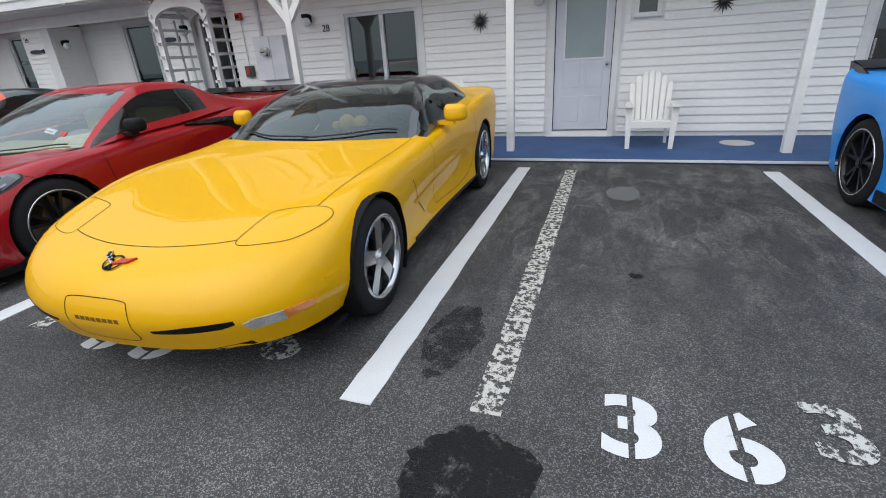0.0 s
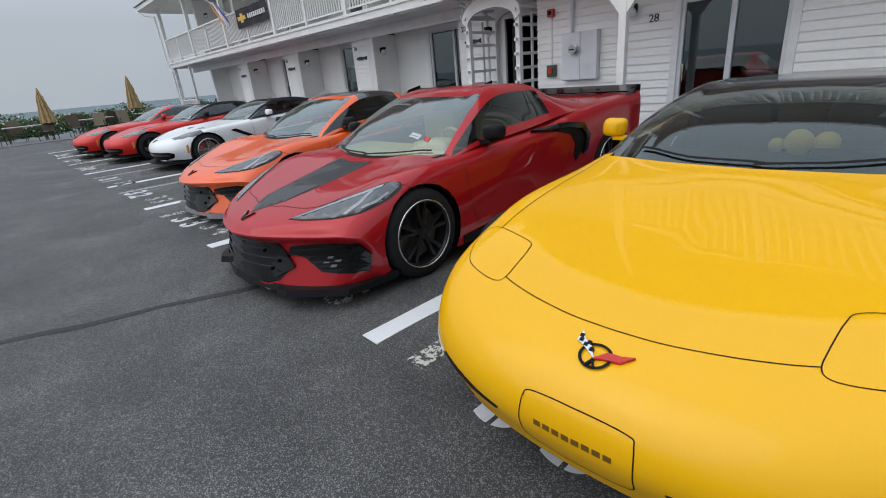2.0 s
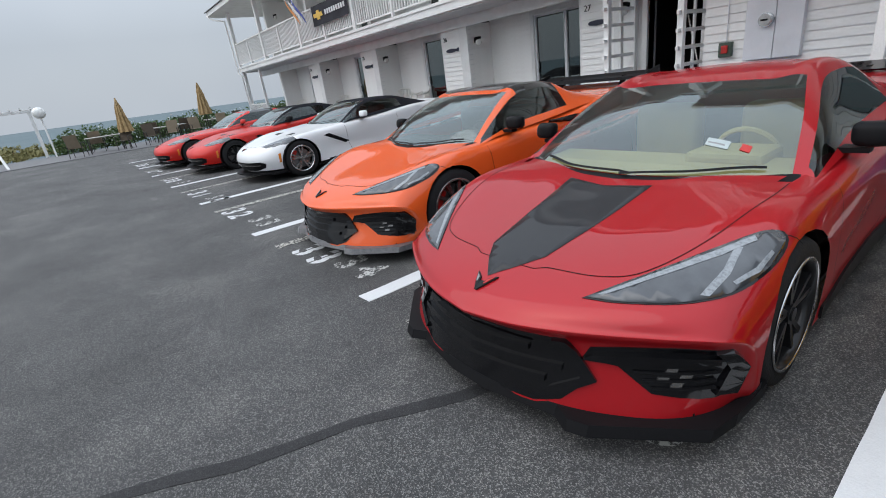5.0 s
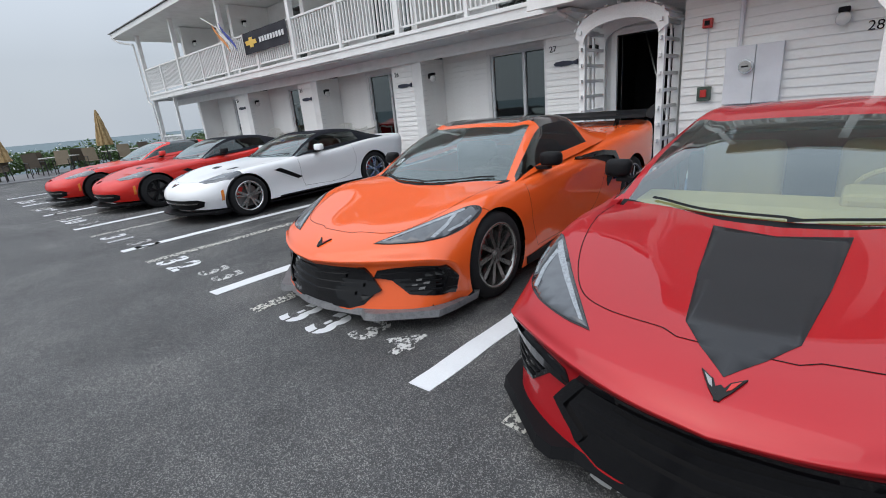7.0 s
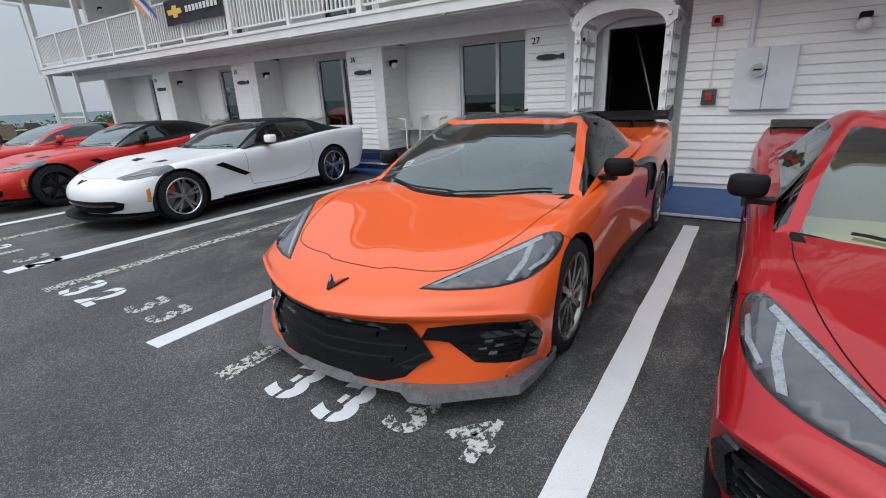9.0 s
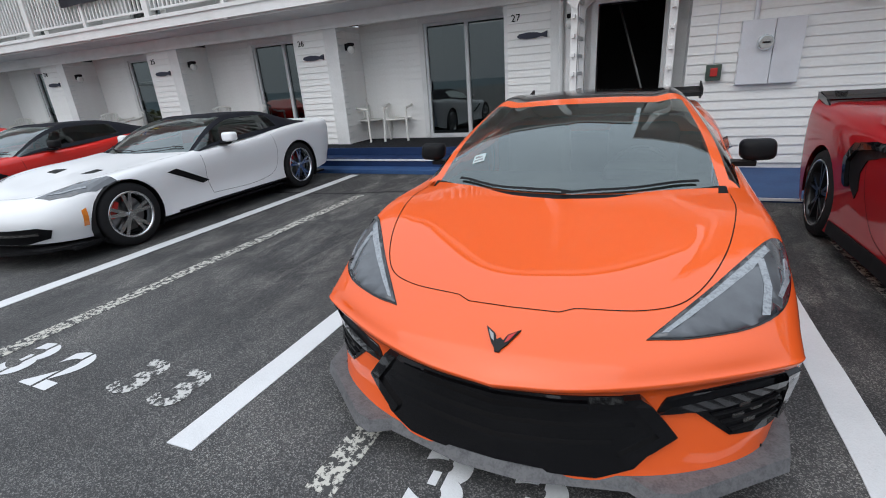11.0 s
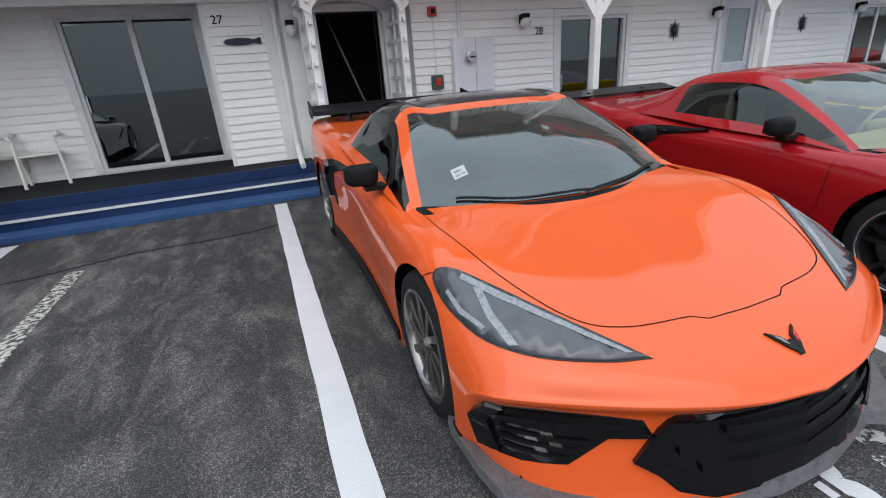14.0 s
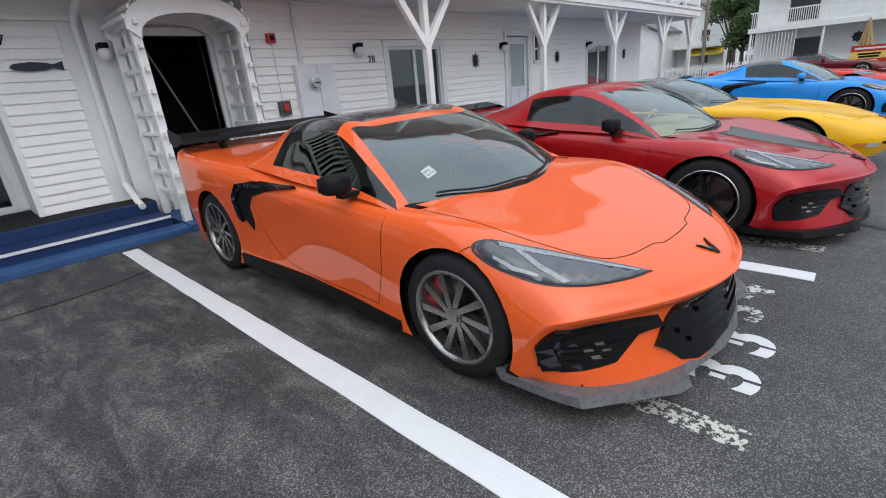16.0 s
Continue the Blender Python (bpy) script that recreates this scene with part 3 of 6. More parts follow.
def balcony(name, x0, x1, y0, y1, z, posts, tall, label, rail_h=1.05):
    """Deck with fascia, balustrade with balusters, and posts up to the roof."""
    g = tagged(new(name), label, "balcony", kind="structure")
    part("deck", boxm(x0, x1, y0 + 0.04, y1, z, z + 0.16), TRIM, g)
    part("fascia", boxm(x0 - 0.02, x1 + 0.02, y0, y0 + 0.038, z - 0.03, z + 0.19, 0.004), TRIM, g)
    part("gutter_lip", boxm(x0 - 0.03, x1 + 0.03, y0 - 0.03, y0 - 0.002, z + 0.13, z + 0.2, 0.006), TRIM, g)
    top = z + 0.16 + rail_h
    part("top_rail", boxm(x0, x1, y0 + 0.03, y0 + 0.11, top - 0.05, top, 0.006), TRIM, g)
    part("bottom_rail", boxm(x0, x1, y0 + 0.05, y0 + 0.09, z + 0.3, z + 0.34, 0.004), TRIM, g)
    for p in posts:
        part("post", boxm(p - 0.07, p + 0.07, y0 + 0.0, y0 + 0.14, z + 0.16, z + 0.16 + tall, 0.006), TRIM, g)
    for a, b in zip(posts, posts[1:]):
        m = (a + b) / 2
        part("rail_post", boxm(m - 0.04, m + 0.04, y0 + 0.01, y0 + 0.1, z - 0.05, top, 0.004), TRIM, g)
    me = bpy.data.meshes.new("baluster")
    bb = boxm(-0.018, 0.018, -0.018, 0.018, z + 0.34, top - 0.05)
    bb.to_mesh(me)
    bb.free()
    me.materials.append(TRIM)
    n = int((x1 - x0) / 0.115)
    for i in range(1, n):
        ob = new("baluster", me)
        ob.parent = g
        ob.location = (x0 + i * (x1 - x0) / n, y0 + 0.07, 0)
    return g


balcony("balcony_right", -6.7, 7.95, 6.32, WY, 2.74, [-6.6, -4.6, -1.33, 1.93, 5.2, 7.8], 2.3, "white painted upper balcony with turned-square balusters")
tagged(link("wall_upper_right", boxm(-6.75, 6.6, WY, WY + 0.18, 2.852, 5.4), SIDING), "white siding wall of the upper storey", "wall", kind="structure")
tagged(link("roof_right", boxm(-6.75, 8.3, 5.9, 14, 5.4, 5.6), TRIM), "white eaves of the motel roof", "roof", kind="structure")
tagged(link("wall_end_right", boxm(6.42, 6.6, WY + 0.18, 14, 0, 5.4), SIDING), "white siding end wall", "wall", kind="structure")

# ---- left wing: recessed rooms above steps ----
FY, BY, PZ = 8.42, 9.2, 0.33
tagged(link("kerb_slab", boxm(-31, -8.2, 7.15, 7.47, 0, 0.07, 0.006), BLUE), "pale blue painted concrete footing", "kerb", kind="structure")
tagged(link("step_lower", boxm(-31, -8.3, 7.47, 7.88, 0, 0.2, 0.005), NAVY), "navy painted concrete step", "step", kind="structure")
tagged(link("step_line", boxm(-31, -8.3, 7.455, 7.469, 0.165, 0.195), LINE), "white line painted along the step edge", "edge line", kind="structure")
tagged(link("step_upper", boxm(-31, -8.3, 7.88, 7.93, 0.2, PZ, 0.004), NAVY), "navy painted riser", "step", kind="structure")
tagged(link("walkway_floor", boxm(-31, -8.3, 7.93, BY, 0.0, PZ), DECK), "black carpeted raised walkway", "floor", kind="structure")
tagged(link("landing_floor", boxm(-8.2, -6.75, 7.1, 9.5, 0.0, 0.09), BLUE), "blue painted landing before the doorway", "floor", kind="structure")
UNITS = [(-8.36, 27), (-12.6, 26), (-16.85, 25), (-21.05, 24)]
PITCH = 4.22


def fish(x, y, z):
    pts = [(-0.24, 0.0), (-0.2, 0.035), (-0.05, 0.05), (0.08, 0.04), (0.15, 0.022), (0.24, 0.05), (0.24, -0.045), (0.15, -0.02), (0.06, -0.04), (-0.08, -0.045), (-0.2, -0.03)]
    bm = prism(bmesh.new(), [(x + p[0], z + p[1]) for p in pts], "y", y - 0.03, y)
    return tagged(link("fish_plaque", bm, mat("navy painted wood", (0.012, 0.016, 0.04), 0.5)), "navy painted wooden fish plaque on the siding", "wall plaque", "fish plaques")


LAMPGLASS = mat("milky lamp globe", (0.8, 0.8, 0.77), 0.25, coat=0.5)


def wall_lamp(x, y, z, turn=0.0):
    g = thing("wall_lamp", "black wall lamp with a white glass globe", "wall lamp", "wall lamps", (x, y, z), turn)
    bm = boxm(-0.05, 0.05, -0.05, 0.0, -0.02, 0.1, 0.008)
    part("backplate", bm, BLACK, g)
    part("hood", boxm(-0.055, 0.055, -0.16, -0.05, 0.05, 0.11, 0.015), BLACK, g)
    bm = bmesh.new()
    bmesh.ops.create_uvsphere(bm, u_segments=20, v_segments=12, radius=0.075, matrix=Matrix.Translation((0, -0.11, -0.015)))
    part("globe", bm, LAMPGLASS, g, "white glass globe", smooth=True)
    return g


def sign(text, x, y, z, size, label):
    bm = text_mesh(text, size)
    bmesh.ops.rotate(bm, cent=(0, 0, 0), matrix=Matrix.Rotation(radians(90), 3, "X"), verts=bm.verts)
    ex = bmesh.ops.extrude_face_region(bm, geom=bm.faces[:])
    bmesh.ops.translate(bm, vec=(0, -0.008, 0), verts=[v for v in ex["geom"] if isinstance(v, bmesh.types.BMVert)])
    ob = link("door_number", bm, BLACK)
    ob.matrix_world = pose(x, y, z)
    return tagged(ob, label, "number sign", "room numbers")


for xr, num in UNITS:
    xl = xr - PITCH
    fx = xr - 1.03
    w = wall_block(f"wall_facade_{num}", fx, xr, FY, BY + 0.15, PZ, 2.5, [], "white lapped siding between room doors")
    siding(w, 0.7, PZ + 0.01, 2.48, [], pose(fx + 0.06, FY, 0))
    back = wall_block(f"wall_back_{num}", xl, fx, BY, BY + 0.15, PZ, 2.6, [(fx - 1.78, fx - 0.1, PZ + 0.02, 2.42)], "white siding at the back of the recess")
    siding(back, PITCH - 1.03, PZ + 0.01, 2.55, [(PITCH - 1.03 - 1.88, PITCH - 1.03, 0, 2.52)], pose(xl, BY, 0))
    siding(w, BY - FY, PZ + 0.01, 2.5, [], pose(xr, FY, 0, 0, 0, 90))
    tagged(link("trim", boxm(xr - 0.28, xr + 0.012, FY - 0.03, FY + 0.12, PZ, 2.48, 0.005), TRIM), "white corner board", "trim", kind="structure")
    slider(f"door_{num}", fx - 1.78, fx - 0.1, PZ + 0.02, 2.42, BY, "white framed sliding glass door of a motel room")
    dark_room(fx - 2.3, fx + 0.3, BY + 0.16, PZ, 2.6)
    sign(str(num), fx + 0.2, FY - 0.022, 2.24, 0.15, "black metal room number on the siding")
    fish(fx + 0.46, FY - 0.022, 1.97)
    if num < 27:
        wall_lamp(xr + 0.03, FY + 0.22, 2.08, 90)
tagged(link("wall_facade_end", boxm(-25.45, -25.27, FY, BY + 0.15, PZ, 2.6), SIDING), "white siding end wall", "wall", kind="structure")
rail = thing("porch_rail", "white porch railing closing the open end bay", "railing")
part("top_rail", boxm(-27.5, -25.45, 7.54, 7.6, 1.2, 1.26, 0.004), TRIM, rail)
part("bottom_rail", boxm(-27.5, -25.45, 7.55, 7.59, 0.42, 0.47, 0.004), TRIM, rail)
for k in range(14):
    part("baluster", boxm(-27.4 + k * 0.145, -27.365 + k * 0.145, 7.555, 7.585, 0.47, 1.2), TRIM, rail)
part("end_post", boxm(-25.45, -25.36, 7.52, 7.62, PZ, 2.68, 0.005), TRIM, rail)
tagged(link("beam", boxm(-27.65, -8.39, FY - 0.05, FY + 0.1, 2.48, 2.74, 0.006), TRIM), "white painted beam above the recesses", "beam", kind="structure")
tagged(link("beam_lip", boxm(-27.65, -8.39, FY - 0.075, FY - 0.052, 2.44, 2.5, 0.004), TRIM), "white drip strip below the beam", "trim", kind="structure")
tagged(link("ceiling_recess", boxm(-27.65, -8.39, FY + 0.1, BY, 2.6, 2.66), SOFFIT), "white recess ceiling", "ceiling", kind="structure")
tagged(link("ceiling_walkway", boxm(-27.65, -8.39, 7.5, FY - 0.05, 2.68, 2.735), SOFFIT), "white painted boards below the balcony", "ceiling", kind="structure")
POSTS = [-8.6, -12.25, -16.2, -20.1, -23.9, -27.55]
balcony("balcony_left", -27.65, -8.6, 7.42, BY, 2.74, POSTS[::-1], 2.35, "white painted balcony along the upper rooms")
tagged(link("corner_post", boxm(-27.65, -27.51, 7.5, 7.64, PZ, 2.68, 0.006), TRIM), "white corner post below the balcony", "post", kind="structure")
for xr, num in UNITS:
    xl = xr - PITCH
    tagged(link("wall_upper_divider", boxm(xl - 0.09, xl + 0.09, 8.3, 9.9, 2.9, 5.25), SIDING), "white partition between upper balconies", "wall", kind="structure")
    up = wall_block(f"wall_upper_{num}", xl + 0.09, xr - 0.09, 9.7, 9.85, 2.9, 5.25, [(xl + 1.3, xl + 3.0, 2.95, 5.0)], "shaded upper room wall")
    slider(f"door_upper_{num}", xl + 1.3, xl + 3.0, 2.95, 5.0, 9.7, "sliding glass door of an upper room")
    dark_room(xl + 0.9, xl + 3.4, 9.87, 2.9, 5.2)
    wall_lamp(xl + 0.12, 8.7, 4.65, 90)
bm = bmesh.new()
prism(bm, [(6.95, 5.32), (6.95, 5.5), (11.5, 6.9), (11.5, 5.27), (7.5, 5.27)], "x", -28.95, -6.9)
tagged(link("roof_left", bm, TRIM), "white boarded eaves and roof over the balcony", "roof", kind="structure")
SHINGLE = mat("grey roof shingle", (0.16, 0.16, 0.16), 0.9, scale=8, bump=0.5)
bm = bmesh.new()
prism(bm, [(6.9, 5.5), (6.9, 5.53), (11.5, 6.95), (11.5, 6.9)], "x", -29.05, -6.9)
tagged(link("roof_shingles", bm, SHINGLE), "grey shingle roof covering", "roof", kind="structure")
bm = bmesh.new()
tube(bm, [(-28.85, 6.95, 5.33), (-28.5, 7.1, 5.12), (-27.75, 7.34, 4.95), (-27.72, 7.36, 2.7), (-27.55, 7.42, 2.55), (-27.55, 7.45, 0.3)], 0.035)
tagged(link("downspout", bm, TRIM), "white downspout at the corner of the balcony", "downspout")

# end of the upper storeys and the link over the doorway
tagged(link("wall_link_upper", boxm(-8.39, -6.75, 8.3, 8.48, 2.6, 5.3), SIDING), "white siding above the doorway", "wall", kind="structure")
# ---- arched doorway with trellis arbor ----
ent = wall_block("wall_entry", -8.39, -6.75, 8.3, 8.48, 0.09, 2.6, [(-7.93, -7.05, 0.09, 2.28)], "white painted entry wall")
tagged(link("wall_return", boxm(-6.75, -6.6, WY + 0.18, 8.3, 0.0, 2.86), SIDING), "white return wall beside the doorway", "wall", kind="structure")
# passage box whose darkness comes from its near-black colour, painted in as shade
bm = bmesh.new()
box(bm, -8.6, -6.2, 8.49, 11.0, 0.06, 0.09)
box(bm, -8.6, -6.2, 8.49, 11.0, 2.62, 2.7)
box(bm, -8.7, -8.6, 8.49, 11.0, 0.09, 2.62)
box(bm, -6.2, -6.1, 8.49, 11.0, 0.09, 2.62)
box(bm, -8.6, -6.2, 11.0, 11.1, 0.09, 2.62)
tagged(link("passage_walls", bm, ROOM_SHADE), "passage behind the open doorway, its shade painted near-black", "passage", kind="structure")
dfr = tagged(new("door_frame"), "white door frame of the open passage", "door frame", kind="structure")
part("jamb", boxm(-8.02, -7.93, 8.24, 8.5, 0.09, 2.28, 0.004), TRIM, dfr)
part("jamb", boxm(-7.05, -6.96, 8.24, 8.5, 0.09, 2.28, 0.004), TRIM, dfr)
part("head", boxm(-8.02, -6.96, 8.24, 8.5, 2.28, 2.38, 0.004), TRIM, dfr)
bm = bmesh.new()
rod(bm, (-7.7, 8.9, 2.35), (-6.99, 8.62, 0.15), 0.02)
tagged(link("prop_pole", bm, GUNMETAL), "dark pole leaning inside the doorway", "pole")

arbor = thing("arbor", "white painted garden arbor with arched head and trellis sides", "arbor")
for x in (-8.14, -6.96):
    for y in (7.42, 8.2):
        part("post", boxm(x - 0.045, x + 0.045, y - 0.045, y + 0.045, 0.09, 2.25, 0.004), TRIM, arbor)
    for i in range(9):
        z = 0.4 + 0.235 * i
        part("rung", boxm(x - 0.02, x + 0.02, 7.3, 8.28, z, z + 0.05, 0.003), TRIM, arbor)
    part("lattice_upright", boxm(x - 0.015, x + 0.015, 7.78, 7.83, 0.3, 2.25, 0.003), TRIM, arbor)
for y in (7.37, 8.2):
    pts_o = [(-7.55 + 0.68 * math.cos(a), 2.24 + 0.37 * math.sin(a) ** 0.8) for a in [math.pi * i / 24 for i in range(25)]]
    pts_i = [(-7.55 + 0.55 * math.cos(a), 2.14 + 0.27 * math.sin(a) ** 0.8) for a in [math.pi * i / 24 for i in range(25)]]
    bm = prism(bmesh.new(), pts_o + pts_i[::-1], "y", y - 0.03, y + 0.03)
    part("arch_board", bm, TRIM, arbor)
for i in range(11):
    a = math.pi * (0.06 + 0.88 * i / 10)
    x, z = -7.55 + 0.69 * math.cos(a), 2.255 + 0.37 * math.sin(a) ** 0.8
    part("arch_slat", boxm(-0.025, 0.025, 7.31, 8.26, -0.012, 0.012, 0.003, pose(x, 0, z, 0, 90 - math.degrees(a), 0)), TRIM, arbor)
wall_lamp(-8.3, 8.26, 2.08)
tagged(link("ceiling_entry", boxm(-8.82, -6.76, 6.95, 8.29, 2.76, 2.84), SOFFIT), "white painted boards above the doorway", "ceiling", kind="structure")
tagged(link("fascia_entry", boxm(-8.82, -6.76, 6.9, 6.945, 2.7, 2.98, 0.004), TRIM), "white fascia board above the doorway", "fascia", kind="structure")

bm = bmesh.new()
tube(bm, [(-8.6, 7.44, 2.7), (-8.5, 7.55, 2.62), (-8.47, 8.2, 2.5), (-8.47, 8.32, 2.4), (-8.47, 8.34, 0.55), (-8.47, 7.98, 0.34), (-8.47, 7.84, 0.3)], 0.04)
tagged(link("downspout", bm, TRIM), "white downspout with a kicked-out foot", "downspout")

# ---- things on the motel wall ----
for lx in (-5.02, -1.13, 2.83):
    wall_lamp(lx, WY - 0.02, 2.0)
sign("28", -4.72, WY - 0.022, 1.87, 0.15, "black metal room number on the siding")
STARBLACK = mat("black painted metal star", (0.01, 0.011, 0.018), 0.4)


def star(x, z):
    g = tagged(new("sunburst_ornament"), "black metal sunburst ornament on white siding", "wall ornament", "sunburst ornaments")
    pts = []
    for i in range(32):
        a = 2 * math.pi * i / 32
        r = (0.16 if i % 4 == 0 else 0.13) if i % 2 == 0 else 0.06
        pts.append((x + r * math.cos(a), z + r * math.sin(a)))
    part("rays", prism(bmesh.new(), pts, "y", WY - 0.04, WY - 0.025), STARBLACK, g)
    bm = bmesh.new()
    bmesh.ops.create_uvsphere(bm, u_segments=16, v_segments=8, radius=0.055, matrix=Matrix.Translation((x, WY - 0.04, z)) @ Matrix.Diagonal((1, 0.5, 1, 1)))
    part("disc", bm, STARBLACK, g, smooth=True)
    return g


for sx in (-2.02, 1.24, 5.3):
    star(sx, 1.775)

METERGREY = mat("painted meter cabinet", (0.72, 0.73, 0.76), 0.4, scale=3)
mb = thing("meter_cabinet", "pale grey electric meter cabinet with a round meter", "meter cabinet", at=(0.05, 0, -0.1))
part("left_door", boxm(-6.24, -5.9, 7.56, WY - 0.02, 1.2, 1.93, 0.008), METERGREY, mb)
part("right_door", boxm(-5.895, -5.6, 7.56, WY - 0.02, 1.2, 1.93, 0.008), METERGREY, mb)
bm = bmesh.new()
rod(bm, (-5.99, 7.56, 1.67), (-5.99, 7.5, 1.67), 0.085, 28)
part("meter_ring", bm, CHROME, mb, "round meter ring")
bm = bmesh.new()
rod(bm, (-5.99, 7.5, 1.67), (-5.99, 7.46, 1.67), 0.07, 28)
part("meter_glass", bm, CLEARLENS, mb)
part("nameplate", boxm(-6.03, -5.95, 7.452, 7.46, 1.66, 1.68), BLACK, mb)
bm = bmesh.new()
tube(bm, [(-6.1, 7.64, 1.93), (-6.1, 7.64, 2.78)], 0.03)
part("conduit", bm, METERGREY, mb)
pull = thing("fire_pull_station", "green framed box with a red fire pull", "fire pull", at=(0.06, 0, -0.1))
part("frame", boxm(-6.58, -6.41, 7.6, WY - 0.02, 1.27, 1.46, 0.008), mat("green grey metal", (0.05, 0.08, 0.06), 0.5), pull)
part("handle", boxm(-6.535, -6.455, 7.575, 7.6, 1.32, 1.42, 0.006), CALIPER, pull, "red pull")
bm = bmesh.new()
tube(bm, [(-6.5, 7.65, 1.46), (-6.5, 7.65, 2.22)], 0.008, 6)
part("cable", bm, METERGREY, pull)
alarm = thing("fire_alarm", "red fire alarm horn on the wall", "fire alarm", at=(0.05, 0, -0.1))
part("body", boxm(-6.56, -6.44, 7.6, WY - 0.02, 2.22, 2.34, 0.01), CALIPER, alarm)
part("horn", boxm(-6.53, -6.47, 7.58, 7.6, 2.25, 2.31, 0.005), BLACK, alarm)
for cx, cy in ((-2.0, 7.1), (1.55, 7.1)):
    bm = bmesh.new()
    rod(bm, (cx, cy, 0.05), (cx, cy, 0.056), 0.2, 28)
    tagged(link("drain_cover", bm, mat("pale cement cap", (0.5, 0.49, 0.46), 0.8, scale=12)), "round cement cap set in the porch floor", "drain cover")


# ---- cars ----
from mathutils.bvhtree import BVHTree


def spline(p, t):
    """Point at t (in steps) of a smooth curve through the points p."""
    n = len(p) - 1
    i = min(int(t), n - 1)
    f = t - i
    b, c = p[i], p[i + 1]
    a = p[i - 1] if i else b + (b - c)
    d = p[i + 2] if i + 2 <= n else c + (c - b)
    ta, tb = (c - a) * 0.5, (d - b) * 0.5
    f2, f3 = f * f, f * f * f
    return b * (2 * f3 - 3 * f2 + 1) + ta * (f3 - 2 * f2 + f) + c * (3 * f2 - 2 * f3) + tb * (f3 - f2)


def surface(net, nu, nv):
    """A grid of points, rows by half columns, through a net of control points."""
    net = [[Vector(p) for p in row] for row in net]
    rows = []
    for r in net:
        rows.append([spline(r, j / nv) for j in range(nv * (len(r) - 1) + 1)])
    cols = list(zip(*rows))
    out = [[spline(list(c), i / nu) for c in cols] for i in range(nu * (len(net) - 1) + 1)]
    for row in out:
        row[-1].x = 0.0
    return out


def half_to_full(grid):
    return [row + [Vector((-p.x, p.y, p.z)) for p in row[-2::-1]] for row in grid]


def skin(full, keep):
    """Faces of a full grid for which keep(i, j, centre) holds."""
    bm = bmesh.new()
    vs = {}

    def v(i, j):
        if (i, j) not in vs:
            vs[i, j] = bm.verts.new(full[i][j])
        return vs[i, j]
    for i in range(len(full) - 1):
        for j in range(len(full[0]) - 1):
            c = (full[i][j] + full[i + 1][j + 1] + full[i + 1][j] + full[i][j + 1]) / 4
            if keep(i, j, c):
                try:
                    bm.faces.new((v(i, j), v(i, j + 1), v(i + 1, j + 1), v(i + 1, j)))
                except ValueError:
                    pass
    bmesh.ops.remove_doubles(bm, verts=bm.verts, dist=0.0005)
    return bm


def cut_wheel(bm, y, z, r, sides=26):
    """Cut a round wheel opening through both flanks."""
    for s in (-1, 1):
        for k in range(sides):
            a = 2 * math.pi * k / sides
            near = [f for f in bm.faces if s * f.calc_center_median().x > 0.55 and abs(f.calc_center_median().y - y) < r + 0.2 and f.calc_center_median().z < z + r + 0.2]
            geom = list({v for f in near for v in f.verts}) + list({e for f in near for e in f.edges}) + near
            bmesh.ops.bisect_plane(bm, geom=geom, plane_co=(0, y + r * math.cos(a), z + r * math.sin(a)), plane_no=(0, math.cos(a), math.sin(a)), dist=0.0004)
        gone = [f for f in bm.faces if s * f.calc_center_median().x > 0.55 and (f.calc_center_median().y - y) ** 2 + (f.calc_center_median().z - z) ** 2 < r * r]
        bmesh.ops.delete(bm, geom=gone, context="FACES")


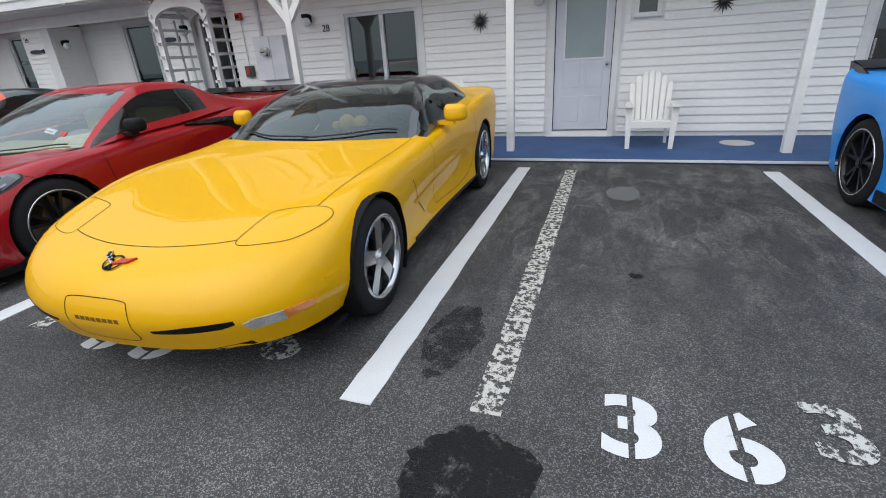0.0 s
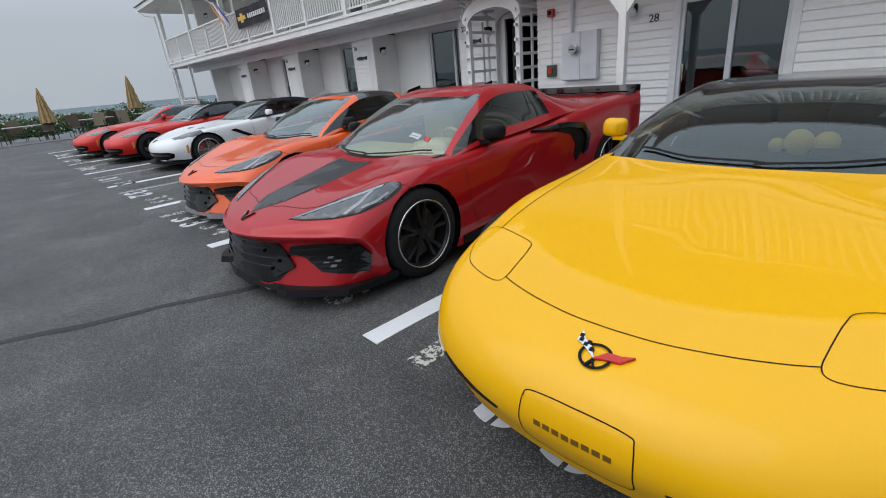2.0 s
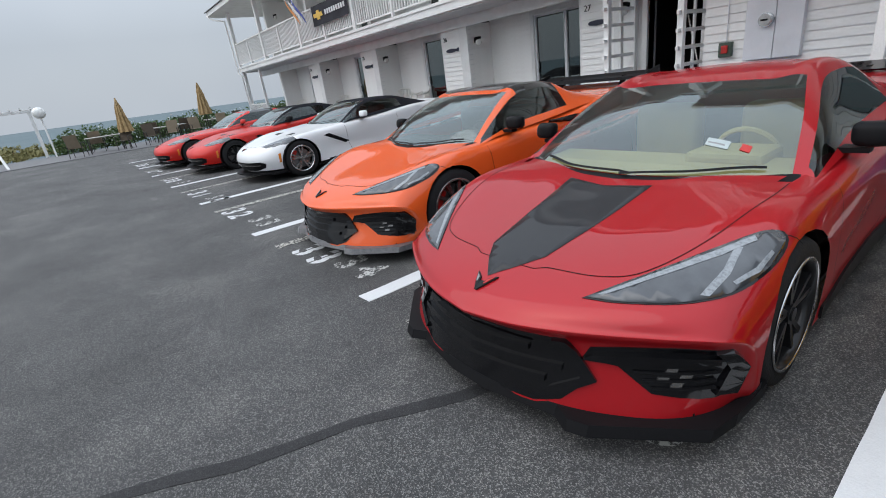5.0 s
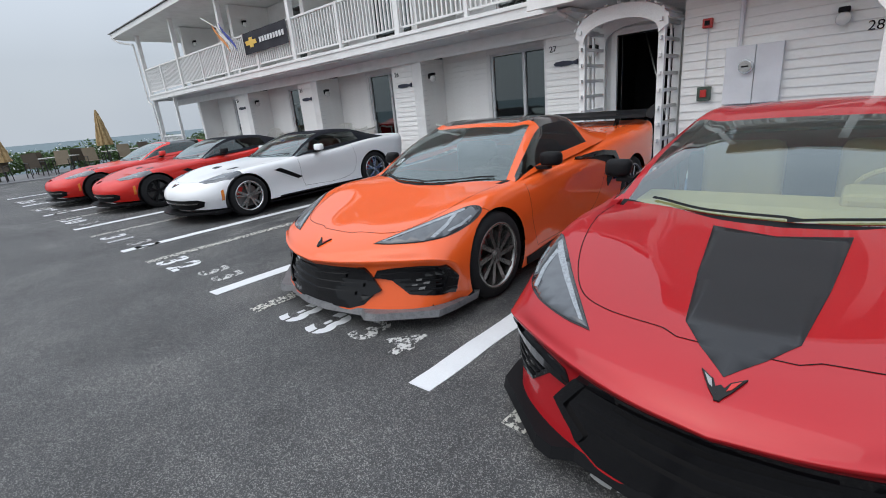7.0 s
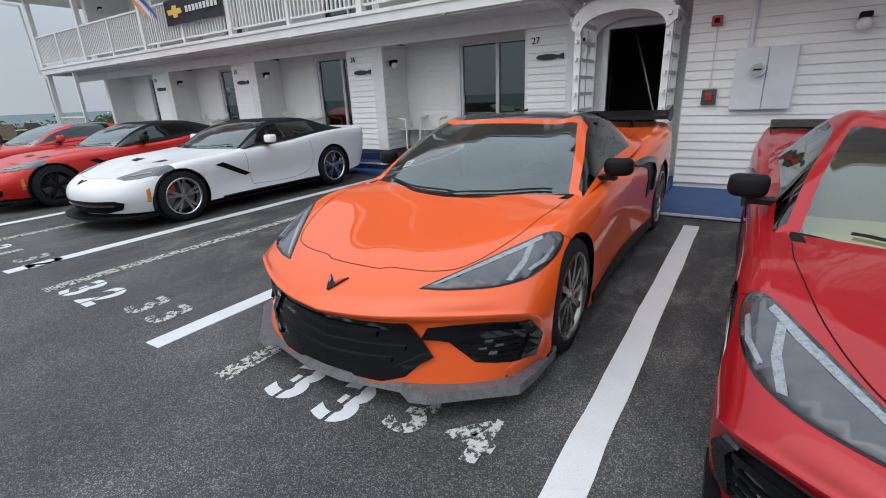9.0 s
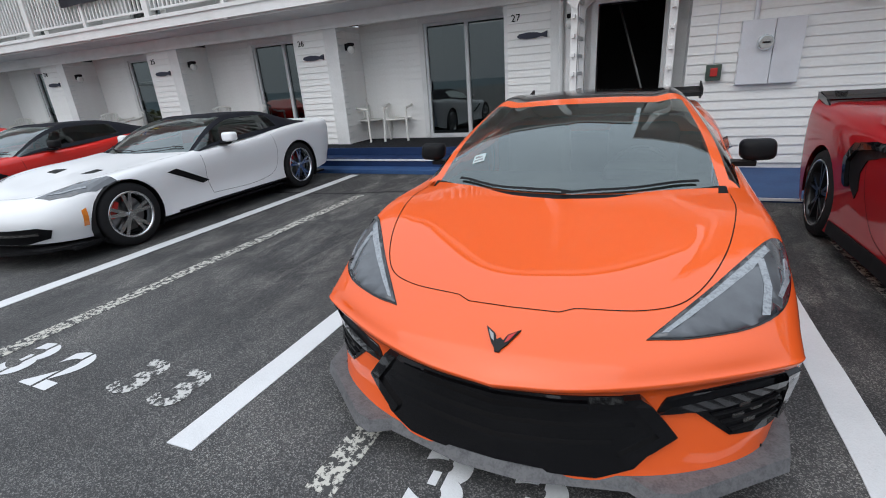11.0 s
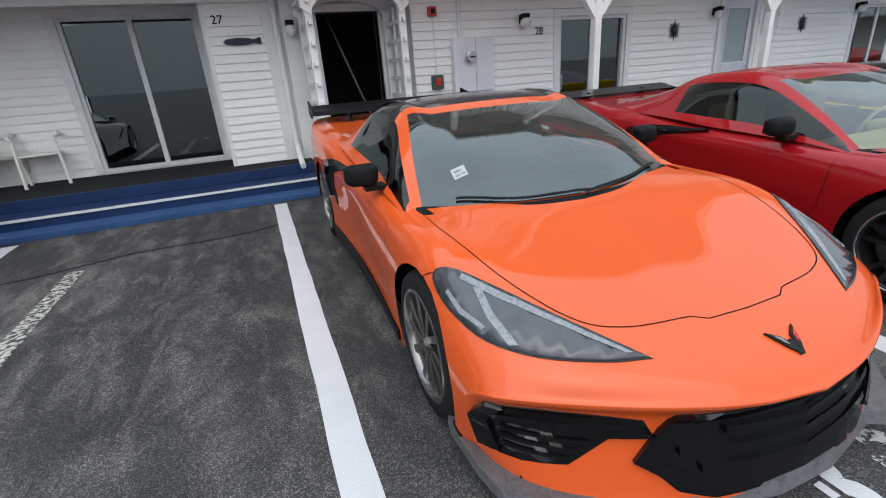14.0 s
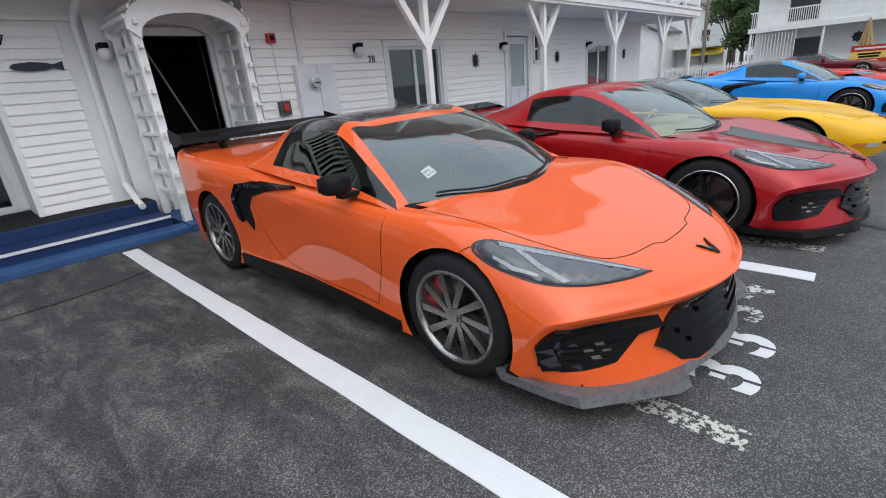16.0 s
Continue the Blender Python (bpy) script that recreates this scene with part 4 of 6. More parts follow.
class Body:
    """Finds places on a finished body, to lay lamps, seams and grilles on it."""

    def __init__(self, bm):
        self.tree = BVHTree.FromBMesh(bm)

    def hit(self, p, axis, side=1):
        a, b = p
        if axis == "z":
            o, d = Vector((a, b, 3)), Vector((0, 0, -1))
        elif axis == "y":
            o, d = Vector((a, -2, b)), Vector((0, 1, 0))
        elif axis == "r":
            o, d = Vector((a, 8, b)), Vector((0, -1, 0))
        else:
            o, d = Vector((3 * side, a, b)), Vector((-side, 0, 0))
        loc, nrm, _, _ = self.tree.ray_cast(o, d)
        if loc is None:
            loc, nrm, _, _ = self.tree.find_nearest(o + d * 3)
        if nrm.dot(d) > 0:
            nrm = -nrm
        return loc, nrm

    def patch(self, outline, axis, lift, side=1, step=0.05, sink=0.0):
        """A patch of that outline laid on the body, lifted off it, with a skirt down to it."""
        bm = bmesh.new()
        bm.faces.new([bm.verts.new((p[0], p[1], 0)) for p in outline])
        for k in (0, 1):
            vals = [p[k] for p in outline]
            c = min(vals) + step
            while c < max(vals):
                no = (1, 0, 0) if k == 0 else (0, 1, 0)
                co = (c, 0, 0) if k == 0 else (0, c, 0)
                bmesh.ops.bisect_plane(bm, geom=bm.verts[:] + bm.edges[:] + bm.faces[:], plane_co=co, plane_no=no)
                c += step
        bmesh.ops.triangulate(bm, faces=bm.faces)
        rim = [e for e in bm.edges if len(e.link_faces) == 1]
        spots = {v: self.hit((v.co.x, v.co.y), axis, side) for v in bm.verts}
        ex = bmesh.ops.extrude_edge_only(bm, edges=rim)
        fresh = [g for g in ex["geom"] if isinstance(g, bmesh.types.BMVert)]
        for v in fresh:
            key = (v.co.x, v.co.y)
            loc, nrm = self.hit(key, axis, side)
            v.co = loc - nrm * 0.004
        for v, (loc, nrm) in spots.items():
            v.co = loc + nrm * lift
        bmesh.ops.recalc_face_normals(bm, faces=bm.faces)
        return bm

    def ribbon(self, bm, line, axis, side=1, width=0.0042, lift=0.0015, step=0.03):
        """A fine dark strip that follows the body along a line."""
        pts = []
        for a, b in zip(line, line[1:]):
            n = max(1, int(math.dist(a, b) / step))
            pts += [(a[0] + (b[0] - a[0]) * i / n, a[1] + (b[1] - a[1]) * i / n) for i in range(n)]
        pts.append(line[-1])
        spots = [self.hit(p, axis, side) for p in pts]
        prev = None
        for i, (loc, nrm) in enumerate(spots):
            d = spots[min(i + 1, len(spots) - 1)][0] - spots[max(i - 1, 0)][0]
            s = nrm.cross(d)
            s = s.normalized() * width / 2 if s.length > 1e-6 else Vector((0, 0, 0))
            a, b = bm.verts.new(loc + nrm * lift + s), bm.verts.new(loc + nrm * lift - s)
            if prev:
                bm.faces.new((prev[0], prev[1], b, a))
            prev = (a, b)
        return bm


def smooth_line(pts, n=6):
    v = [Vector((p[0], p[1], 0)) for p in pts]
    return [tuple(spline(v, i / n)[:2]) for i in range(n * (len(v) - 1) + 1)]


def mirror(pts):
    return [(-a, b) for a, b in pts]


C8_NET = [
    [(.90, .62, .13), (.90, .55, .13), (.88, .47, .13), (.82, .36, .13), (.70, .25, .13), (.50, .14, .13), (.25, .07, .13), (0, .05, .13)],
    [(.935, .645, .13), (.94, .60, .22), (.925, .545, .33), (.855, .45, .37), (.705, .33, .38), (.5, .21, .385), (.25, .13, .385), (0, .10, .38)],
    [(.945, 0.675, .13), (.955, 0.633, .27), (.957, 0.547, .42), (.90, 0.418, .475), (.745, 0.305, .48), (.5, 0.170, .475), (.25, 0.080, .465), (0, 0.045, .455)],
    [(.947, 0.679, .13), (.958, 0.642, .28), (.959, 0.562, .437), (.902, 0.432, .495), (.747, 0.320, .50), (.5, 0.185, .496), (.25, 0.095, .487), (0, 0.059, .478)],
    [(.95, .70, .13), (.965, .66, .30), (.96, .62, .47), (.90, .53, .555), (.75, .385, .565), (.5, .255, .555), (.25, .175, .545), (0, .145, .54)],
    [(.95, .75, .13), (.97, .76, .32), (.967, .78, .55), (.90, .77, .685), (.75, .67, .69), (.5, .5, .645), (.25, .40, .622), (0, .36, .618)],
    [(.95, 1.05, .13), (.97, 1.05, .35), (.972, 1.05, .60), (.91, 1.05, .765), (.76, 1.03, .785), (.5, .95, .748), (.25, .9, .722), (0, .88, .715)],
    [(.95, 1.5, .13), (.955, 1.5, .35), (.96, 1.5, .6), (.925, 1.5, .77), (.80, 1.45, .81), (.5, 1.35, .815), (.25, 1.3, .802), (0, 1.28, .797)],
    [(.93, 1.95, .13), (.93, 1.95, .35), (.95, 1.95, .6), (.93, 1.95, .78), (.84, 1.95, .84), (.6, 1.95, .85), (.3, 1.9, .86), (0, 1.9, .86)],
    [(.93, 2.6, .13), (.918, 2.6, .35), (.93, 2.6, .62), (.94, 2.6, .80), (.85, 2.6, .875), (.6, 2.6, .89), (.3, 2.6, .9), (0, 2.6, .9)],
    [(.95, 3.2, .13), (.94, 3.2, .35), (.962, 3.2, .65), (.95, 3.2, .85), (.86, 3.2, .94), (.6, 3.2, .98), (.3, 3.2, 1.0), (0, 3.2, 1.01)],
    [(.96, 3.77, .14), (.968, 3.77, .4), (.97, 3.77, .68), (.95, 3.77, .90), (.84, 3.77, .975), (.6, 3.77, .985), (.3, 3.77, .99), (0, 3.77, .99)],
    [(.93, 4.3, .2), (.95, 4.3, .4), (.95, 4.35, .68), (.92, 4.38, .93), (.8, 4.42, 1.0), (.55, 4.45, 1.0), (.28, 4.46, 1.0), (0, 4.46, 1.0)],
    [(.85, 4.45, .22), (.88, 4.5, .42), (.88, 4.55, .7), (.86, 4.58, .93), (.75, 4.6, .985), (.5, 4.62, .99), (.25, 4.63, .99), (0, 4.63, .99)],
    [(.8, 4.4, .25), (.8, 4.43, .26), (.78, 4.46, .27), (.76, 4.48, .28), (.65, 4.5, .28), (.45, 4.52, .28), (.25, 4.53, .28), (0, 4.53, .28)],
]
C8_TOP = [
    [(.86, 1.36, .775), (.80, 1.44, .785), (.55, 1.31, .778), (.28, 1.22, .773), (0, 1.19, .77)],
    [(.87, 1.7, .835), (.72, 1.79, 1.01), (.5, 1.68, 1.025), (.25, 1.62, 1.03), (0, 1.6, 1.035)],
    [(.87, 2.05, .86), (.61, 2.19, 1.19), (.42, 2.13, 1.207), (.21, 2.1, 1.217), (0, 2.08, 1.22)],
    [(.87, 2.45, .885), (.59, 2.5, 1.225), (.42, 2.5, 1.25), (.2, 2.5, 1.263), (0, 2.5, 1.266)],
    [(.87, 2.8, .92), (.60, 2.85, 1.195), (.42, 2.85, 1.225), (.2, 2.85, 1.24), (0, 2.85, 1.242)],
    [(.85, 3.2, .945), (.63, 3.2, 1.06), (.45, 3.25, 1.10), (.2, 3.3, 1.11), (0, 3.3, 1.11)],
    [(.79, 3.7, .965), (.63, 3.7, .98), (.45, 3.75, .985), (.2, 3.8, .985), (0, 3.8, .985)],
]
C5_NET = [
    [(.84, .72, .2), (.84, .62, .2), (.82, .5, .2), (.75, .34, .2), (.62, .21, .205), (.42, .12, .21), (.2, .08, .21), (0, .07, .21)],
    [(.90, .75, .2), (.91, .66, .30), (.90, .52, .37), (.83, .33, .39), (.68, .17, .39), (.45, .06, .39), (.22, .01, .39), (0, 0, .39)],
    [(.91, .78, .2), (.92, .73, .36), (.915, .63, .5), (.85, .47, .57), (.69, .31, .57), (.46, .19, .555), (.22, .12, .55), (0, .11, .55)],
    [(.91, .82, .2), (.93, .84, .40), (.925, .85, .58), (.86, .80, .69), (.70, .68, .70), (.46, .55, .665), (.22, .48, .65), (0, .46, .645)],
    [(.91, 1.12, .2), (.93, 1.12, .4), (.935, 1.12, .62), (.88, 1.12, .745), (.72, 1.08, .755), (.46, 1.0, .735), (.22, .95, .72), (0, .95, .715)],
    [(.91, 1.6, .2), (.90, 1.6, .4), (.925, 1.6, .62), (.89, 1.6, .76), (.74, 1.55, .795), (.46, 1.5, .795), (.22, 1.45, .79), (0, 1.45, .79)],
    [(.90, 2.0, .2), (.885, 2, .4), (.925, 2, .64), (.90, 2, .775), (.80, 1.98, .825), (.5, 1.9, .83), (.25, 1.85, .835), (0, 1.83, .835)],
    [(.91, 2.7, .2), (.89, 2.7, .4), (.925, 2.7, .66), (.91, 2.7, .81), (.80, 2.7, .86), (.5, 2.7, .88), (.25, 2.7, .88), (0, 2.7, .88)],
    [(.92, 3.3, .2), (.92, 3.3, .42), (.94, 3.3, .7), (.92, 3.3, .87), (.81, 3.3, .92), (.5, 3.3, .93), (.25, 3.3, .935), (0, 3.3, .935)],
    [(.92, 3.77, .2), (.935, 3.77, .45), (.94, 3.77, .72), (.92, 3.77, .90), (.82, 3.77, .945), (.5, 3.77, .95), (.25, 3.77, .95), (0, 3.77, .95)],
    [(.90, 4.25, .25), (.91, 4.25, .45), (.92, 4.28, .72), (.89, 4.3, .9), (.78, 4.3, .945), (.5, 4.32, .95), (.25, 4.33, .95), (0, 4.34, .95)],
    [(.84, 4.42, .3), (.86, 4.48, .5), (.86, 4.53, .72), (.84, 4.55, .87), (.74, 4.56, .91), (.5, 4.57, .915), (.25, 4.57, .915), (0, 4.57, .915)],
    [(.8, 4.4, .3), (.8, 4.43, .31), (.78, 4.45, .31), (.76, 4.47, .32), (.65, 4.48, .32), (.45, 4.49, .32), (.25, 4.5, .32), (0, 4.5, .32)],
]
C5_TOP = [
    [(.86, 1.75, .76), (.785, 1.88, .775), (.55, 1.73, .775), (.28, 1.65, .77), (0, 1.62, .77)],
    [(.87, 2.15, .835), (.70, 2.3, 1.02), (.48, 2.2, 1.035), (.24, 2.15, 1.04), (0, 2.13, 1.04)],
    [(.87, 2.5, .85), (.60, 2.68, 1.14), (.42, 2.62, 1.157), (.21, 2.58, 1.166), (0, 2.57, 1.168)],
    [(.87, 2.95, .88), (.58, 3.0, 1.155), (.4, 3, 1.17), (.2, 3, 1.178), (0, 3, 1.18)],
    [(.86, 3.4, .92), (.6, 3.4, 1.13), (.42, 3.45, 1.16), (.2, 3.45, 1.17), (0, 3.45, 1.17)],
    [(.83, 3.9, .945), (.62, 3.9, 1.0), (.44, 3.95, 1.03), (.2, 4, 1.04), (0, 4, 1.04)],
    [(.78, 4.25, .945), (.64, 4.25, .945), (.45, 4.3, .945), (.2, 4.33, .945), (0, 4.33, .945)],
]


def wheel(parent, x, y, z, r, rim_r, side, style, metal, caliper=BLACK):
    """Tyre, rim barrel, spokes, hub, disc and caliper; side: +1 faces +x."""
    s = side
    w = 0.13
    hub = thing("wheel", "", "")
    hub.parent = parent
    hub.location = (x, y, z)
    for k in ("label", "category"):
        if k in hub:
            del hub[k]
    bm = bmesh.new()
    prof = [(rim_r, -w), (rim_r + 0.02, -w), (r - 0.02, -w + 0.004), (r - 0.004, -w + 0.03), (r, -w + 0.06), (r, w - 0.06), (r - 0.004, w - 0.03), (r - 0.02, w - 0.004), (rim_r + 0.02, w), (rim_r, w)]
    lathe(bm, prof, steps=44)
    part("tyre", bm, RUBBER, hub, smooth=True)
    bm = bmesh.new()
    lathe(bm, [(rim_r + 0.004, s * w), (rim_r - 0.004, s * (w + 0.006)), (rim_r - 0.016, s * (w + 0.002)), (rim_r - 0.022, s * (w - 0.03)), (rim_r - 0.05, -s * w)], steps=44)
    rim = part("rim", bm, CHROME if style == "five" else metal, hub, smooth=True)
    if style == "ring":
        bm = bmesh.new()
        lathe(bm, [(rim_r + 0.005, s * (w + 0.004)), (rim_r + 0.003, s * (w + 0.009)), (rim_r - 0.005, s * (w + 0.009)), (rim_r - 0.007, s * (w + 0.004))], steps=44)
        part("rim_lip", bm, CHROME, rim, "thin bright rim lip", smooth=True)
    bm = bmesh.new()
    rod(bm, (s * 0.02, 0, 0), (s * 0.035, 0, 0), rim_r * 0.78, 32)
    part("brake_disc", bm, mat("brake disc steel", (0.2, 0.2, 0.2), 0.4, metal=1.0), hub)
    bm = bmesh.new()
    a0 = 2.6 if s > 0 else 0.5
    box(bm, 0.0, s * 0.07, rim_r * 0.5, rim_r * 0.85, -0.09, 0.09, 0.012, Matrix.Rotation(a0, 4, "X"))
    part("brake_caliper", bm, caliper, hub)
    bm = bmesh.new()
    rod(bm, (s * (w - 0.06), 0, 0), (s * (w - 0.012), 0, 0), 0.045, 18)
    rod(bm, (s * (w - 0.02), 0, 0), (s * (w - 0.004), 0, 0), 0.03, 16)
    part("hub_cap", bm, metal, hub)
    count = {"five": 5, "ring": 5, "split": 5, "twist": 10}[style]
    for k in range(count):
        a = 2 * math.pi * k / count + 0.3
        arms = {"five": [(0.0, 0.06, 0.042)], "ring": [(-0.2, 0.02, 0.013), (0.2, 0.02, 0.013)], "split": [(-0.17, 0.03, 0.017), (0.17, 0.03, 0.017)], "twist": [(0.35, 0.026, 0.02)]}[style]
        bm = bmesh.new()
        for bend, w0, w1 in arms:
            o = s * (w - 0.02)
            i0, i1 = 0.035, rim_r - 0.012
            ca, sa = math.cos(a), math.sin(a)
            cb, sb = math.cos(a + bend), math.sin(a + bend)
            pa = [(-i0 * 0 + ca * i0 - sa * t, sa * i0 + ca * t) for t in (-w0 * 0.6, w0 * 0.6)]
            pb = [(cb * i1 - sb * t, sb * i1 + cb * t) for t in (w1, -w1)]
            quad = pa + pb
            bot = [bm.verts.new((o - s * 0.045 - (0 if n < 2 else s * 0.0), p[0], p[1])) for n, p in enumerate(quad)]
            top = [bm.verts.new((o - (0 if n < 2 else s * -0.006), quad[n][0] * 0.985, quad[n][1] * 0.985)) for n in range(4)]
            bm.faces.new(top)
            bm.faces.new(bot[::-1])
            for n in range(4):
                m = (n + 1) % 4
                bm.faces.new((bot[n], bot[m], top[m], top[n]))
        bmesh.ops.recalc_face_normals(bm, faces=bm.faces)
        part("spoke", bm, metal, hub)
    return hub


def mirror_housing(parent, side, x, y, z, foot, paint, stalk, round_off=0.036):
    bm = bmesh.new()
    h = 0.062 if round_off > 0.04 else 0.055
    prism(bm, [(side * (x - 0.1), y + 0.03), (side * (x + 0.085), y + 0.045), (side * (x + 0.07), y - 0.05), (side * (x - 0.02), y - 0.085), (side * (x - 0.1), y - 0.06)], "z", z - h, z + h)
    for v in bm.verts:
        if v.co.z > z:
            v.co.y += 0.012
            v.co.x -= side * 0.008
    bmesh.ops.bevel(bm, geom=bm.edges[:], offset=round_off, segments=4, clamp_overlap=True, affect="EDGES", profile=0.5)
    bmesh.ops.recalc_face_normals(bm, faces=bm.faces)
    shell = part("mirror_housing", bm, paint, parent, smooth=True)
    part("mirror_glass", boxm(side * x - 0.07, side * x + 0.06, y + 0.042, y + 0.048, z - 0.04, z + 0.04, 0.0), CHROME, shell)
    bm = bmesh.new()
    prism(bm, [(side * foot, y - 0.06), (side * (x - 0.02), y - 0.05), (side * (x - 0.02), y + 0.02), (side * foot, y + 0.05)], "z", z - 0.085, z - 0.06)
    part("mirror_arm", bm, stalk, parent)


def car_shell(car, net, top, paint, axles, radii, roof, pillar, rear, tub=(1.2, 3.0), seat=DARKTRIM, dash=DARKTRIM, rear_window=False, glass=CARGLASS):
    """Painted body, greenhouse with glass, cabin. Returns the finder of places on the body and the greenhouse."""
    full = half_to_full(surface(net, 5, 5))
    bm = skin(full, lambda i, j, c: not (tub[0] + 0.02 + 0.2 * abs(c.x) < c.y < tub[1] and abs(c.x) < 0.78 and c.z > 0.6))
    finder = Body(bm)
    for y, r in zip(axles, radii):
        cut_wheel(bm, y, r - 0.005, r + 0.035)
    bmesh.ops.recalc_face_normals(bm, faces=bm.faces)
    part("body", bm, paint, car, smooth=True)
    grid = half_to_full(surface(top, 8, 6))
    u_glass = 0.12

    def uv(i, j):
        return i / 8, min(j, len(grid[0]) - 2 - j) / 6

    def zone(i, j, c):
        u, v = uv(i, j)
        if u_glass <= u < 1.86 and v >= 1.16:
            return "windshield"
        if u < u_glass and v >= 1.0:
            return "cowl"
        if 0.25 <= u < 3.9 and 0.12 <= v < 0.8:
            return "side"
        if u < 2.1:
            return "pillar"
        if u < 3.9:
            return "roof" if v >= 0.8 else "rail"
        if rear_window and u < 5.9 and 1.3 <= v:
            return "rear_glass"
        return "rear"
    for name, tag, material in (("windshield", "windshield", glass), ("roof_panel", "roof", roof), ("windshield_frame", "pillar", pillar), ("cowl_panel", "cowl", BLACK), ("roof_rail", "rail", rear), ("rear_deck", "rear", rear)):
        for s in ((1, -1) if tag in ("rail", "rear") else (0,)):
            b = skin(grid, lambda i, j, c, tag=tag, s=s: zone(i, j, c) == tag and c.x * s >= 0)
            bmesh.ops.recalc_face_normals(b, faces=b.faces)
            part(name, b, material, car, smooth=True)
    for s in (1, -1):
        b = skin(grid, lambda i, j, c, s=s: zone(i, j, c) == "side" and s * c.x > 0)
        bmesh.ops.recalc_face_normals(b, faces=b.faces)
        part("side_window", b, SIDEGLASS, car, smooth=True)
    if rear_window:
        part("rear_window", skin(grid, lambda i, j, c: zone(i, j, c) == "rear_glass"), GLOSSBLACK, car, smooth=True)
    y0, y1 = tub
    part("cabin_tub", boxm(-0.76, 0.76, y0 - 0.1, y1 + 0.1, 0.2, 0.24), DARKTRIM, car)
    bm = bmesh.new()
    prism(bm, [(y0 + 0.22, 0.45), (y0 + 0.22, 0.74), (y0 + 0.34, 0.8), (y0 + 0.6, 0.81), (y0 + 0.72, 0.74), (y0 + 0.66, 0.5)], "x", -0.74, 0.74)
    part("dashboard", bm, dash, car)
    part("dash_hood", boxm(0.18, 0.58, y0 + 0.42, y0 + 0.74, 0.78, 0.86, 0.03), dash, car)
    part("dash_shelf", boxm(-0.74, 0.74, y0 + 0.02, y0 + 0.24, 0.62, 0.66), dash, car)
    bm = bmesh.new()
    prism(bm, [(y1 - 0.05, 0.24), (y1 - 0.05, 0.9), (y1 + 0.1, 0.93), (y1 + 0.1, 0.24)], "x", -0.78, 0.78)
    part("bulkhead", bm, DARKTRIM, car)
    for s in (-1, 1):
        part("seat", box(boxm(s * 0.38 - 0.25, s * 0.38 + 0.25, y1 - 0.85, y1 - 0.3, 0.25, 0.48, 0.05), s * 0.38 - 0.24, s * 0.38 + 0.24, y1 - 0.36, y1 - 0.16, 0.4, 1.02, 0.06), seat, car, smooth=True)
    bm = bmesh.new()
    ring = [(0.38 + 0.17 * math.cos(a), y0 + 0.78 - 0.06 * math.sin(a), 0.78 + 0.16 * math.sin(a)) for a in [2 * math.pi * i / 24 for i in range(25)]]
    tube(bm, ring, 0.014, 6)
    part("steering_wheel", bm, seat if seat is TAN else DARKTRIM, car)
    for y, r in zip(axles, radii):
        for s in (-1, 1):
            bm = bmesh.new()
            lathe(bm, [(r + 0.032, s * 0.93), (r + 0.04, s * 0.56), (0.05, s * 0.55)], steps=32, centre=(0, y, r - 0.005))
            bmesh.ops.delete(bm, geom=[f for f in bm.faces if f.calc_center_median().z < 0.14], context="FACES")
            part("wheel_well", bm, BLACK, car)
    part("underbody", boxm(-0.85, 0.85, 0.4, 4.3, 0.13, 0.16), BLACK, car)
    return finder, Body(skin(grid, lambda i, j, c: True))


def wipers(car, top, base_y):
    for line in ([(0.02, 0.06), (0.35, 0.13), (0.66, 0.27)], [(-0.6, 0.24), (-0.3, 0.11), (0.08, 0.07)]):
        bm = bmesh.new()
        top.ribbon(bm, smooth_line([(x, base_y + y - 0.04) for x, y in line]), "z", width=0.017, lift=0.016)
        part("wiper", bm, BLACK, car)


def emblem(car, finder, x, y, kind):
    """A small badge built as plain shapes in its colours: two slender wings that meet in a point."""
    b = part("badge", finder.patch([(-0.008, y - 0.045), (0.008, y - 0.045), (0.02, y - 0.01), (0.0, y + 0.005), (-0.02, y - 0.01)], "z", 0.008, step=0.04), DARKTRIM, car, "small winged badge")
    for s, inner in ((-1, GUNMETAL), (1, CALIPER)):
        part("badge_wing", finder.patch([(s * 0.004, y - 0.045), (s * 0.03, y - 0.012), (s * 0.062, y + 0.045), (s * 0.022, y + 0.018), (s * 0.008, y - 0.012)], "z", 0.009, step=0.04), DARKTRIM, b)
        part("badge_flag", finder.patch([(s * 0.018, y - 0.012), (s * 0.03, y - 0.004), (s * 0.05, y + 0.032), (s * 0.026, y + 0.014)], "z", 0.012, step=0.04), inner, b)
    return b


